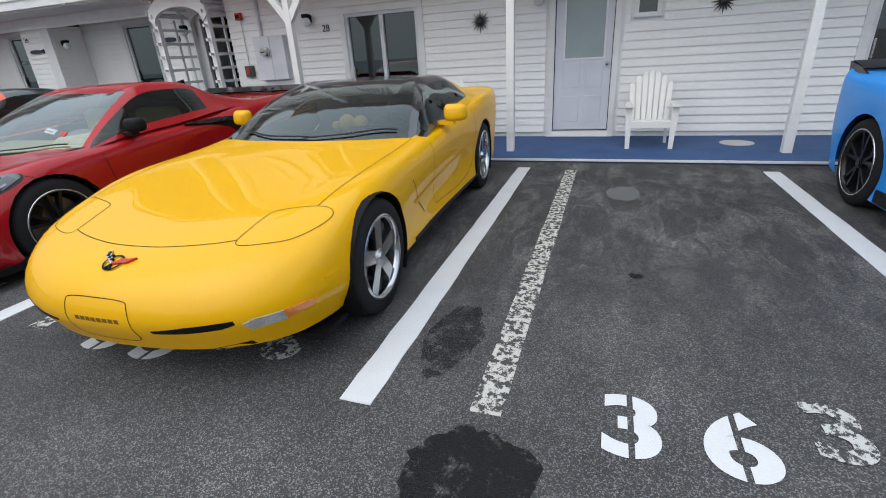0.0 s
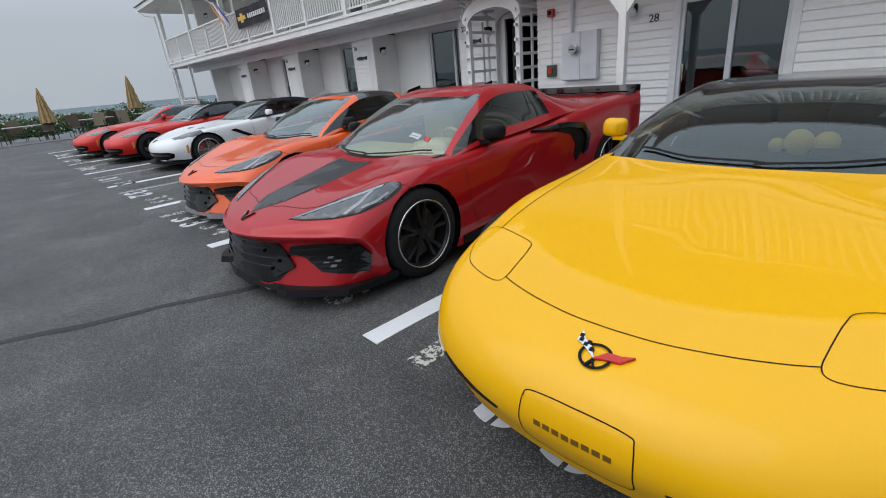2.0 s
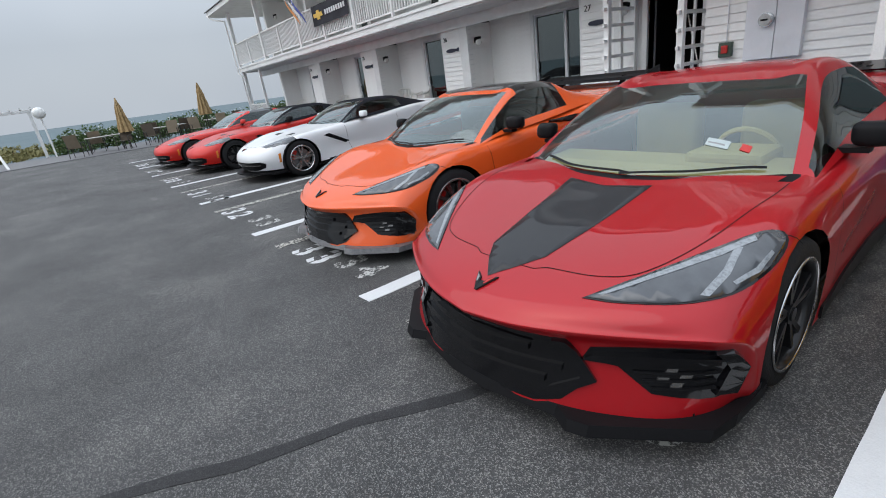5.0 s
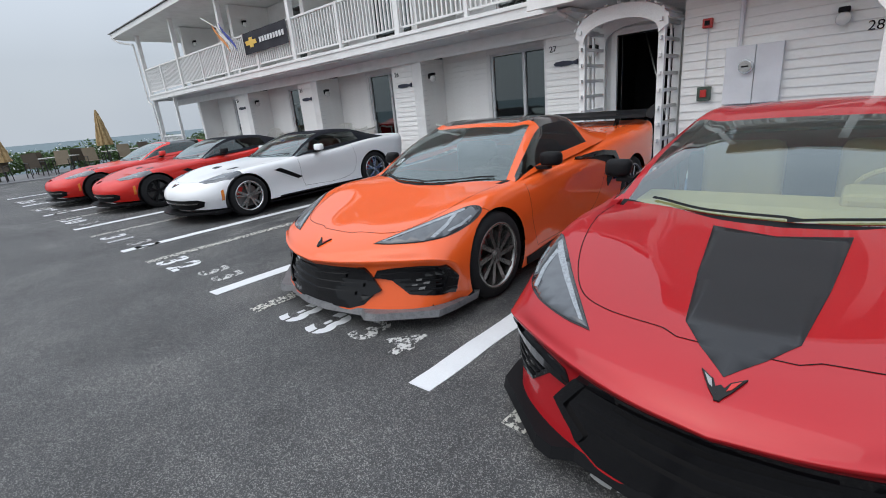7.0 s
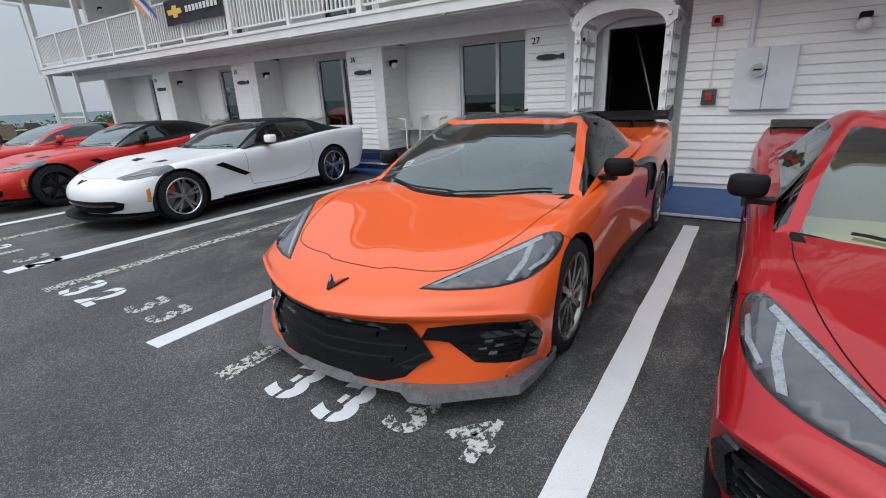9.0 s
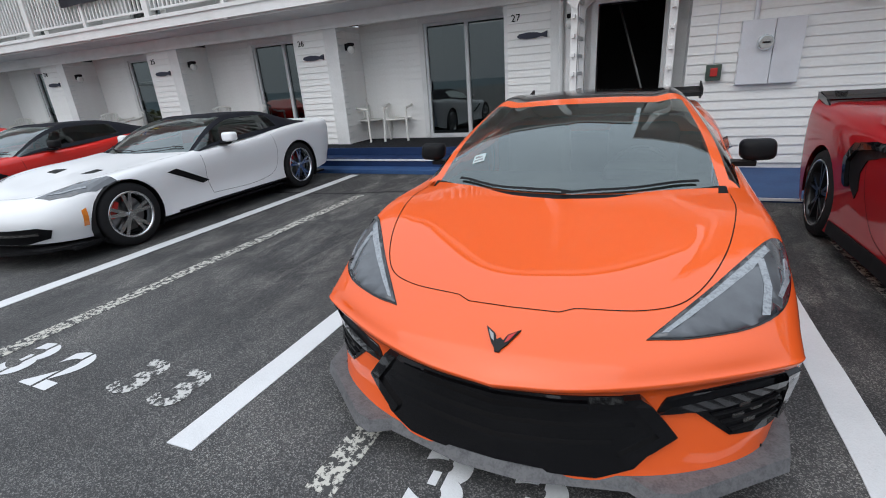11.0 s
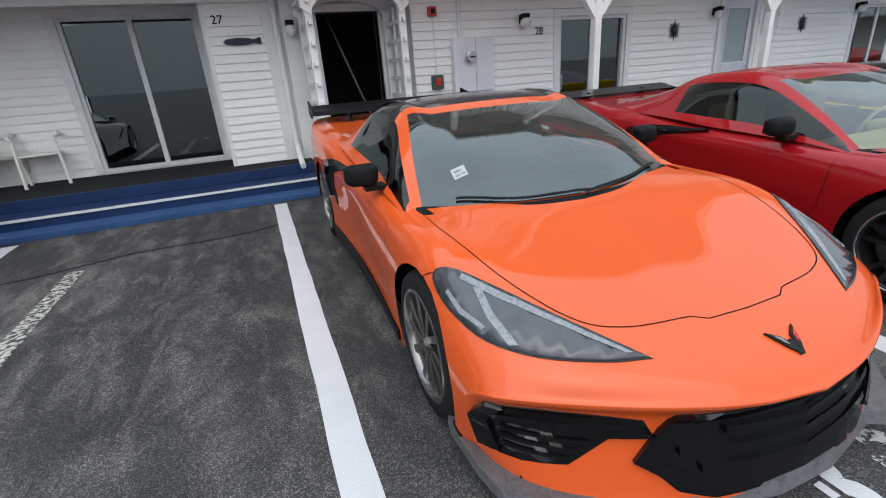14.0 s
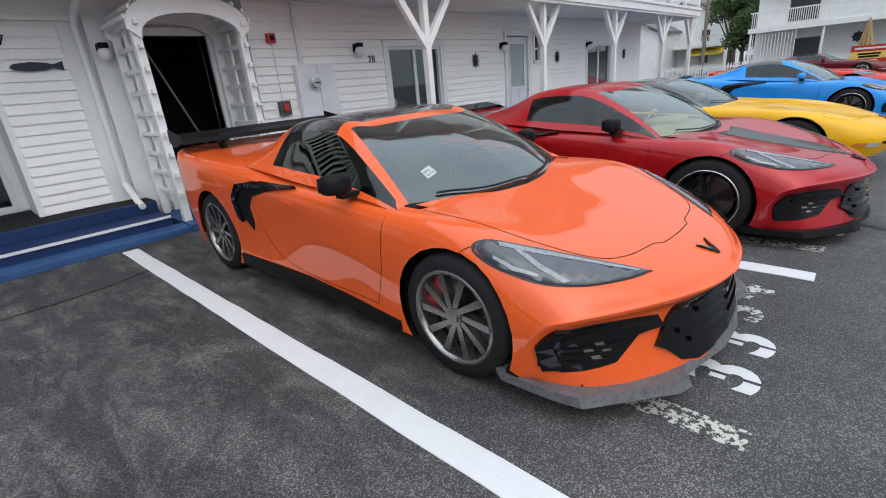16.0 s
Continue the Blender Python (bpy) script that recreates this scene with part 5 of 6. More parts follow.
def c8(name, label, paint, at, rz, roof, pillar, rear, metal, style, lip, wing, stripe=False, stickers=(), seat=DARKTRIM, dash=DARKTRIM, caliper=BLACK, rx=0.0, wing_paint=BLACK):
    car = thing(name, label, "sports car", "parked sports cars", at, rz, rx)
    axles, radii = (1.04, 3.78), (0.332, 0.348)
    f, top = car_shell(car, C8_NET, C8_TOP, paint, axles, radii, roof, pillar, rear, tub=(1.22, 2.85), seat=seat, dash=dash, rear_window=True)
    for y, r, rim in ((axles[0], radii[0], 0.247), (axles[1], radii[1], 0.262)):
        for s in (-1, 1):
            wheel(car, s * 0.825, y, r, r, rim, s, style, metal, caliper)
    for s in (1, -1):
        lamp = [(.47, .29), (.6, .335), (.76, .43), (.87, .565), (.92, .74), (.92, .89), (.87, .87), (.78, .74), (.67, .57), (.56, .415)]
        lamp = smooth_line(lamp + lamp[:1], 4)[:-1]
        mx, my = sum(p[0] for p in lamp) / len(lamp), sum(p[1] for p in lamp) / len(lamp)
        rim = [(mx + (p[0] - mx) * 1.05, my + (p[1] - my) * 1.04) for p in lamp]
        hl = part("headlight", f.patch(lamp if s > 0 else mirror(lamp), "z", 0.007), LENS, car, "smoked clear headlight lens", smooth=True)
        part("lamp_bezel", f.patch(rim if s > 0 else mirror(rim), "z", 0.003), GLOSSBLACK, hl)
        bar = [(.835, .745), (.845, .62), (.825, .505), (.80, .49), (.82, .62), (.812, .73)]
        bar2 = [(.845, .82), (.765, .69), (.665, .54), (.56, .395), (.50, .315), (.52, .322), (.585, .40), (.69, .535), (.79, .675), (.86, .80)]
        bar3 = [(.905, .80), (.895, .70), (.86, .60), (.873, .60), (.908, .70), (.915, .80)]
        for q in (bar, bar2, bar3):
            part("light_bar", f.patch(q if s > 0 else mirror(q), "z", 0.009), LAMPIN, hl)
        vent = [(.53, .41), (.62, .425), (.80, .44), (.90, .43), (.94, .34), (.93, .235), (.885, .215), (.73, .245), (.62, .34), (.505, .362)]
        vt = part("side_grille", f.patch(vent if s > 0 else mirror(vent), "y", 0.004), GLOSSBLACK, car)
        blade = [(.505, .358), (.535, .385), (.70, .40), (.89, .40), (.885, .368), (.70, .352)]
        part("grille_blade", f.patch(blade if s > 0 else mirror(blade), "y", 0.022), GLOSSBLACK, vt)
        edge = [(.925, .435), (.885, .43), (.905, .34), (.88, .235), (.92, .22), (.947, .34)]
        part("grille_edge", f.patch(edge if s > 0 else mirror(edge), "y", 0.018), GLOSSBLACK, vt)
        for x, z in ((.75, .30), (.79, .28), (.81, .315), (.77, .335)):
            chip = [(x - .016, z - .008), (x + .014, z - .008), (x + .018, z + .009), (x - .012, z + .009)]
            part("grille_chip", f.patch(chip if s > 0 else mirror(chip), "y", 0.008), GUNMETAL, vt)
        for k in range(3):
            z = 0.262 + 0.03 * k
            bar = [(.73 - 0.03 * k, z), (.88, z), (.88, z + 0.008), (.725 - 0.03 * k, z + 0.008)]
            part("grille_slat", f.patch(bar if s > 0 else mirror(bar), "y", 0.014), BLACK, vt)
        bm = f.patch([(2.55, .835), (2.9, .83), (3.12, .795), (3.2, .70), (3.17, .57), (3.07, .48), (3.03, .55), (3.04, .66), (2.97, .75), (2.78, .80)], "x", 0.006, s)
        it = part("side_intake", bm, BLACK, car, "black side air intake")
        bm = f.patch([(2.4, .845), (2.9, .86), (3.16, .83), (3.26, .72), (3.22, .56), (3.17, .54), (3.205, .71), (3.11, .79), (2.9, .822), (2.6, .825)], "x", 0.03, s)
        part("intake_blade", bm, GLOSSBLACK, it)
        bm = f.patch([(1.43, .14), (1.43, .2), (2.4, .235), (3.38, .235), (3.38, .14)], "x", 0.012, s, step=0.15)
        part("side_skirt", bm, BLACK, car)
        bm = bmesh.new()
        f.ribbon(bm, [(1.5, .78), (1.53, .5), (1.62, .25)], "x", s)
        f.ribbon(bm, smooth_line([(1.62, .25), (2.3, .25), (2.75, .32), (2.95, .56), (2.98, .87)]), "x", s)
        part("door_seam", bm, SEAM, car)
        bm = f.patch([(2.42, .74), (2.54, .745), (2.54, .765), (2.42, .76)], "x", 0.008, s)
        part("door_handle", bm, paint, car) if s else None
        mirror_housing(car, s, 0.98, 1.84, 0.94, 0.82, BLACK if paint is not SKYBLUE else paint, BLACK)
        bm = bmesh.new()
        f.ribbon(bm, smooth_line([(s * .79, 1.34), (s * .785, 1.1), (s * .72, .76), (s * .60, .50), (s * .45, .40), (s * .22, .36)]), "z")
        f.ribbon(bm, [(s * .22, .36), (s * .17, .33), (s * .0, .32)], "z")
        f.ribbon(bm, [(s * .955, .98), (s * .90, .87)], "z")
        part("hood_seam", bm, SEAM, car)
    grille = [(-.445, .43), (-.3, .428), (0, .42), (.3, .428), (.445, .43), (.545, .275), (.45, .175), (.34, .14), (-.34, .14), (-.45, .175), (-.545, .275)]
    gr = part("front_grille", f.patch(grille, "y", 0.004), GLOSSBLACK, car, "gloss black front grille")
    for z, wd in ((0.215, 0.38), (0.275, 0.44), (0.33, 0.3)):
        part("grille_bar", f.patch([(-wd, z + 0.02), (0, z), (wd, z + 0.02), (wd, z + 0.045), (0, z + 0.025), (-wd, z + 0.045)], "y", 0.02), GLOSSBLACK, gr)
    for s in (1, -1):
        sur = [(.45, .435), (.40, .432), (.51, .28), (.40, .22), (.42, .185), (.565, .275)]
        part("grille_surround", f.patch(sur if s > 0 else mirror(sur), "y", 0.02), GLOSSBLACK, gr)
    out = [(.965, .74), (.955, .50), (.93, .36), (.60, .085), (.52, .06), (.44, .10), (.12, .03), (.0, .03)]
    outline = out + mirror(out)[::-1][1:]
    back = [(x * 0.88, y + 0.22) for x, y in outline]
    bm = prism(bmesh.new(), outline + back[::-1], "z", 0.105, 0.15)
    for v in bm.verts:
        if v.co.z > 0.13:
            v.co.y += 0.02
    part("front_splitter", bm, lip, car, "splitter lip below the nose")
    for s in (1, -1):
        bm = bmesh.new()
        prism(bm, [(.55, .105), (.72, .105), (.72, .18), (.62, .13)], "x", s * 0.945 - 0.012, s * 0.945 + 0.012)
        part("splitter_winglet", bm, lip if lip is not GREYLIP else BLACK, car)
    emblem(car, f, 0, 0.175, "dark")
    wipers(car, top, 1.22)
    if stripe:
        bm = f.patch([(-.25, 1.17), (-.21, .75), (-.165, .42), (-.09, .31), (0, .21), (.09, .31), (.165, .42), (.21, .75), (.25, 1.17), (.0, 1.12)], "z", 0.003, step=0.05)
        part("hood_stripe", bm, mat("satin black stripe", (0.016, 0.016, 0.018), 0.35, coat=0.3, spec=0.2), car, "broad black stripe down the hood", smooth=True)
    for x0, x1, y0, y1, mm in stickers:
        part("windshield_sticker", top.patch([(x0, y0), (x1, y0), (x1, y1), (x0, y1)], "z", 0.004), mm, car, "small printed windshield sticker")
    wg = None
    if wing == "high":
        bm = bmesh.new()
        prism(bm, [(4.3, 1.085), (4.36, 1.12), (4.5, 1.14), (4.62, 1.17), (4.62, 1.145), (4.48, 1.105), (4.38, 1.08)], "x", -0.87, 0.87)
        wg = part("wing", bm, wing_paint, car, "black raised rear wing")
        for s in (-1, 1):
            part("wing_endplate", prism(bmesh.new(), [(4.32, 1.10), (4.34, 1.16), (4.64, 1.22), (4.66, 1.1), (4.55, 1.05)], "x", s * 0.87, s * 0.885), wing_paint, wg)
            part("wing_strut", prism(bmesh.new(), [(4.3, .97), (4.42, 1.14), (4.52, 1.14), (4.42, .97)], "x", s * 0.5 - 0.012, s * 0.5 + 0.012), wing_paint, wg)
    elif wing:
        bm = bmesh.new()
        prism(bm, [(4.36, 1.03), (4.6, 1.085), (4.62, 1.075), (4.4, 1.015)], "x", -0.84, 0.84)
        wg = part("spoiler", bm, GLOSSBLACK, car, "low black rear spoiler")
        for s in (-1, 1):
            part("spoiler_foot", prism(bmesh.new(), [(4.2, .96), (4.36, 1.03), (4.62, 1.08), (4.6, .97)], "x", s * 0.84, s * 0.855), GLOSSBLACK, wg)
            part("spoiler_strut", boxm(s * 0.4 - 0.02, s * 0.4 + 0.02, 4.45, 4.55, 0.98, 1.06), GLOSSBLACK, wg)
    for s in (1, -1):
        part("tail_lamp", f.patch([(s * .5, .85), (s * .82, .87), (s * .84, .76), (s * .55, .75)], "r", 0.006), mat("tail lamp red", (0.3, 0.01, 0.01), 0.1, coat=1.0), car)
    return car


BADGEMARK = mat("raised mark paint", (0.16, 0.08, 0.005), 0.5)


def c5_family(name, label, paint, at, rz, kind, roof, pillar, rear, metal, style, seat=DARKTRIM, dash=DARKTRIM, caliper=BLACK, rx=0.0, mirrors=None, rear_window=False):
    """The front-engined cars: kind 'old' has hidden headlamps and a smooth nose, 'new' has slanting lamps and a dark mouth."""
    car = thing(name, label, "sports car", "parked sports cars", at, rz, rx)
    net = [[Vector(p) for p in row] for row in C5_NET]
    if kind == "new":
        for i, row in enumerate(net[:4]):
            for p in row:
                p.y += (0.10, 0.06, 0.05, 0.0)[i] * (abs(p.x) / 0.9) ** 2 + (0.1, 0.1, 0.08, 0.03)[i]
                if i in (1, 2):
                    p.z += 0.02
    axles, radii = ((0.95, 3.60) if kind == "old" else (0.96, 3.66)), (0.328, 0.342)
    f, top = car_shell(car, net, C5_TOP, paint, axles, radii, roof, pillar, rear, tub=(1.72, 3.3), seat=seat, dash=dash, rear_window=rear_window, glass=DARKGLASS if kind == "old" else CARGLASS)
    for y, r, rim in ((axles[0], radii[0], 0.235), (axles[1], radii[1], 0.25)):
        for s in (-1, 1):
            wheel(car, s * 0.80, y, r, r, rim, s, style, metal, caliper)
    for s in (1, -1):
        sm = (lambda q: q) if s > 0 else mirror
        mirror_housing(car, s, 1.0, 2.36, 0.93, 0.84, mirrors or paint, paint if kind == "old" else BLACK, 0.045 if kind == "old" else 0.03)
        bm = bmesh.new()
        f.ribbon(bm, [(1.95, .77), (1.97, .5), (2.03, .30)], "x", s)
        f.ribbon(bm, smooth_line([(2.03, .30), (2.7, .28), (3.1, .36), (3.2, .6), (3.15, .86)]), "x", s)
        part("door_seam", bm, SEAM, car)
        part("side_skirt", f.patch([(1.5, .2), (1.5, .225), (3.38, .225), (3.38, .2)], "x", 0.006, s, step=0.2), BLACK, car)
        if kind == "old":
            bm = bmesh.new()
            f.ribbon(bm, sm(smooth_line([(.50, .46), (.515, .57), (.54, .625), (.65, .66), (.77, .695), (.82, .685), (.83, .63), (.79, .52), (.73, .44), (.66, .395), (.57, .36), (.515, .355), (.495, .385), (.50, .46)])), "z", width=0.0035)
            part("headlamp_door_seam", bm, SEAM, car)
            bm = bmesh.new()
            f.ribbon(bm, sm(smooth_line([(.80, 1.85), (.785, 1.4), (.765, 1.0), (.74, .685)])), "z", width=0.004)
            f.ribbon(bm, sm(smooth_line([(.495, .385), (.42, .355), (.3, .318), (.15, .288), (0, .28)])), "z", width=0.004)
            part("hood_seam", bm, SEAM, car)
            fl = part("fog_lamp", f.patch(sm([(.64, .35), (.68, .366), (.77, .372), (.77, .322), (.66, .315)]), "y", 0.006), CLEARLENS, car, "clear fog lamp")
            part("turn_lens", f.patch(sm([(.77, .372), (.835, .378), (.855, .368), (.845, .345), (.77, .325)]), "y", 0.006), AMBER, fl, "amber turn signal")
            part("air_slot", f.patch(sm([(.27, .342), (.42, .36), (.61, .37), (.615, .352), (.56, .335), (.42, .327), (.28, .328)]), "y", 0.003), BLACK, car)
            part("lower_slot", f.patch(sm([(.42, .205), (.62, .235), (.63, .215), (.56, .195), (.43, .185)]), "y", 0.003), BLACK, car)
            part("side_marker", f.patch([(.44, .42), (.54, .42), (.54, .45), (.44, .45)], "x", 0.004, s), paint, car)
            bm = bmesh.new()
            f.ribbon(bm, [(1.55, .45), (2.2, .50), (3.1, .56)], "x", s, width=0.03, lift=0.008)
            part("side_moulding", bm, paint, car)
            f2 = bmesh.new()
            f.ribbon(f2, [(1.5, .62), (1.62, .45), (1.75, .33)], "x", s, width=0.008)
            part("fender_cove_line", f2, SEAM, car)
        else:
            hl = part("headlight", f.patch(sm([(.50, .40), (.66, .42), (.79, .54), (.88, .72), (.895, .93), (.81, .90), (.68, .74), (.57, .55)]), "z", 0.006), LENS, car, "slanting headlight lens")
            part("light_bar", f.patch(sm([(.58, .45), (.70, .52), (.82, .68), (.80, .69), (.69, .545)]), "z", 0.009), LAMPIN, hl)
            part("fender_vent", f.patch([(1.46, .66), (1.58, .68), (2.0, .47), (1.9, .45)], "x", 0.006, s), BLACK, car, "black slanting fender vent")
            part("side_marker", f.patch([(.545, .33), (.585, .33), (.585, .50), (.545, .48)], "x", 0.005, s), AMBER, car)
            part("hood_vent", f.patch(sm([(.22, 1.0), (.40, 1.02), (.42, 1.12), (.26, 1.15)]), "z", 0.003), BLACK, car)
            bm = bmesh.new()
            f.ribbon(bm, sm(smooth_line([(.80, 1.85), (.76, 1.3), (.66, .8), (.5, .48), (.3, .36), (0, .31)])), "z", width=0.004)
            part("hood_seam", bm, SEAM, car)
    if kind == "old":
        bm = bmesh.new()
        f.ribbon(bm, smooth_line([(-.165, .445), (-.17, .345), (-.15, .275), (.01, .26), (.17, .275), (.19, .345), (.185, .445), (.16, .47), (.01, .475), (-.14, .47), (-.165, .445)]), "y", width=0.004)
        part("plate_panel_seam", bm, SEAM, car)
        for k in range(8):
            x = -0.102 + k * 0.032
            part("raised_mark", f.patch([(x - 0.012, .372), (x + 0.012, .372), (x + 0.012, .3755), (x - 0.009, .3755), (x - 0.009, .3885), (x + 0.012, .3885), (x + 0.012, .392), (x - 0.012, .392)], "y", 0.0015, step=0.2), BADGEMARK, car)
        bm = bmesh.new()
        f.ribbon(bm, [(.046 * math.cos(a), .165 + .04 * math.sin(a)) for a in [2 * math.pi * i / 24 for i in range(25)]], "z", width=0.01, lift=0.006)
        b = part("badge", bm, BLACK, car, "round badge with two small flags")
        part("badge_flag", f.patch([(-.005, .15), (.03, .185), (.07, .188), (.105, .20), (.075, .165), (.03, .16)], "z", 0.011, step=0.04), CALIPER, b, "red flag")
        part("badge_flag", f.patch([(.005, .15), (-.025, .19), (-.05, .205), (-.075, .235), (-.075, .195), (-.045, .18)], "z", 0.011, step=0.04), CHROME, b, "chequered flag")
        for u, v in ((-.018, .177), (-.042, .188), (-.035, .198), (-.062, .2), (-.068, .215)):
            part("flag_check", f.patch([(u - .006, v - .006), (u + .006, v - .006), (u + .006, v + .006), (u - .006, v + .006)], "z", 0.013, step=0.04), BLACK, b)
        for s in (1, -1):
            part("flag_pole", f.patch([(s * .005, .15), (-s * .01, .125), (-s * .016, .127), (-s * .001, .153)], "z", 0.011, step=0.04), BLACK, b)
    else:
        part("front_mouth", f.patch([(-.62, .375), (-.4, .37), (.4, .37), (.62, .375), (.70, .34), (.64, .26), (.44, .215), (-.44, .215), (-.64, .26), (-.70, .34)], "y", 0.005), BLACK, car, "dark front mouth")
        part("mouth_bar", f.patch([(-.60, .325), (.60, .325), (.60, .31), (-.60, .31)], "y", 0.02), GUNMETAL, car)
        out = [(.90, .72), (.84, .5), (.72, .27), (.5, .12), (.25, .05), (0, .03)]
        outline = out + mirror(out)[::-1][1:]
        part("front_lip", prism(bmesh.new(), outline + [(x * 0.88, y + 0.2) for x, y in outline[::-1]], "z", 0.15, 0.175), BLACK, car)
        emblem(car, f, 0, 0.22, "dark")
    wipers(car, top, 1.72)
    for s in (1, -1):
        part("tail_lamp", f.patch([(s * .5, .80), (s * .78, .80), (s * .78, .70), (s * .5, .70)], "r", 0.006), mat("tail lamp red", (0.3, 0.01, 0.01), 0.1, coat=1.0), car)
    return car


# ---- the row of cars ----
STICKER = mat("pale sticker", (0.42, 0.48, 0.48), 0.5)
c8("orange_sports_car", "bright orange mid-engined sports car with black roof and raised wing", ORANGE, (-7.55, 1.655, 0), 0, CARBON, ORANGE, ORANGE, GUNMETAL, "twist", GREYLIP, "high", caliper=CALIPER, stickers=[(-.56, -.485, 1.51, 1.57, STICKER), (-.55, -.495, 1.52, 1.532, GUNMETAL), (-.55, -.505, 1.542, 1.558, GUNMETAL)])
c8("dark_red_sports_car", "deep red mid-engined sports car with a black hood stripe", DEEPRED, (-4.9, 1.247, 0), 0, DEEPRED, DEEPRED, DEEPRED, WHEELBLACK, "ring", BLACK, "low", stripe=True, stickers=[(.36, .47, 1.48, 1.525, STICKER), (.37, .45, 1.495, 1.503, GUNMETAL), (.52, .565, 1.495, 1.53, CALIPER)], seat=TAN, dash=TAN)
c5_family("yellow_sports_car", "bright yellow sports car with a black roof", YELLOW, (-2.10, 1.19, 0), 1.8, "old", CARBON, CARBON, YELLOW, CHROME, "five", rear_window=True)
c5_family("white_sports_car", "white convertible sports car with a black soft top", WHITE, (-12.85, 2.46, 0), 0.8, "new", FABRIC, FABRIC, FABRIC, CHROME, "split", caliper=CALIPER, seat=CALIPER)
c5_family("red_sports_car", "red convertible sports car with a black soft top", RED, (-15.85, 2.1, 0), 0, "new", FABRIC, FABRIC, FABRIC, WHEELBLACK, "split", mirrors=BLACK)
c5_family("red_coupe", "red sports coupe with a black roof", RED, (-18.5, 1.75, 0), 0, "new", CARBON, RED, RED, WHEELBLACK, "split")
c8("blue_sports_car", "bright blue mid-engined sports car", SKYBLUE, (2.8, 0.85, 0), 0, CARBON, SKYBLUE, SKYBLUE, WHEELBLACK, "ring", BLACK, "low")
c5_family("red_coupe", "red sports coupe in a far bay", RED, (8.6, 1.3, 0), 0, "new", RED, RED, RED, WHEELBLACK, "split")
c5_family("maroon_sports_car", "maroon convertible sports car in a far bay", MAROON, (19.5, 1.6, 0), 0, "old", FABRIC, MAROON, MAROON, CHROME, "five")


# ---- loose furniture on the porches ----
def adirondack(at, rz):
    g = thing("adirondack_chair", "white plastic adirondack chair on the porch", "chair", "porch chairs", at, rz)
    g.scale = (0.87, 0.92, 0.98)
    tops = (0.80, 0.88, 0.93, 0.95, 0.93, 0.88, 0.80)
    for i, t in enumerate(tops):
        x = -0.24 + i * 0.08
        spread = (i - 3) * 0.012
        bm = bmesh.new()
        prism(bm, [(x - 0.032, 0.3), (x + 0.032, 0.3), (x + 0.034 + spread, t - 0.02), (x + 0.02 + spread, t), (x - 0.02 + spread, t), (x - 0.034 + spread, t - 0.02)], "y", 0, 0.018)
        for v in bm.verts:
            v.co.y += 0.18 + (v.co.z - 0.3) * 0.35
        part("back_slat", bm, PLASTIC, g)
    for i in range(5):
        part("seat_slat", boxm(-0.27, 0.27, -0.27 + i * 0.095, -0.185 + i * 0.095, 0.34 - i * 0.02, 0.36 - i * 0.02, 0.006), PLASTIC, g)
    part("apron", boxm(-0.28, 0.28, -0.29, -0.27, 0.27, 0.36, 0.006), PLASTIC, g)
    for s in (-1, 1):
        bm = bmesh.new()
        prism(bm, [(s * 0.25, -0.36), (s * 0.37, -0.36), (s * 0.38, -0.2), (s * 0.34, 0.25), (s * 0.28, 0.25), (s * 0.27, -0.2)], "z", 0.54, 0.562)
        part("arm", bm, PLASTIC, g)
        bm = bmesh.new()
        prism(bm, [(s * 0.27, 0.0), (s * 0.33, 0.0), (s * 0.36, 0.54), (s * 0.27, 0.54)], "y", -0.3, -0.26)
        part("front_leg", bm, PLASTIC, g)
        bm = bmesh.new()
        prism(bm, [(0.18, 0.0), (0.25, 0.0), (0.32, 0.5), (0.24, 0.5)], "x", s * 0.27 - 0.02, s * 0.27 + 0.02)
        part("rear_leg", bm, PLASTIC, g)
    return g


adirondack((0.45, 6.95, 0.05), 0)
adirondack((-2.35, 7.0, 0.05), 0)


def garden_chair(at, rz):
    """Moulded plastic armchair with a slatted fan back."""
    g = thing("garden_chair", "white moulded plastic garden chair on the walkway", "chair", "garden chairs", at, rz)
    bm = boxm(-0.22, 0.22, -0.23, 0.2, 0.40, 0.425, 0.01)
    part("seat", bm, PLASTIC, g)
    for sx in (-1, 1):
        bm = bmesh.new()
        rod(bm, (sx * 0.24, -0.25, 0), (sx * 0.22, -0.2, 0.62), 0.022, 8)
        part("front_leg", bm, PLASTIC, g)
        bm = bmesh.new()
        rod(bm, (sx * 0.23, 0.28, 0), (sx * 0.2, 0.18, 0.42), 0.022, 8)
        part("rear_leg", bm, PLASTIC, g)
        bm = bmesh.new()
        tube(bm, [(sx * 0.22, -0.22, 0.62), (sx * 0.27, -0.1, 0.645), (sx * 0.27, 0.1, 0.65), (sx * 0.23, 0.26, 0.7)], 0.024, 8)
        part("arm", bm, PLASTIC, g)
    for i in range(7):
        a = (i - 3) / 3
        bm = bmesh.new()
        rod(bm, (a * 0.13, 0.2, 0.42), (a * 0.2, 0.31, 0.84 - 0.05 * a * a), 0.013, 6)
        part("back_slat", bm, PLASTIC, g)
    bm = bmesh.new()
    tube(bm, [((i - 4) / 4 * 0.22, 0.31, 0.84 - 0.06 * ((i - 4) / 4) ** 2) for i in range(9)], 0.02, 8)
    part("back_rim", bm, PLASTIC, g)
    return g


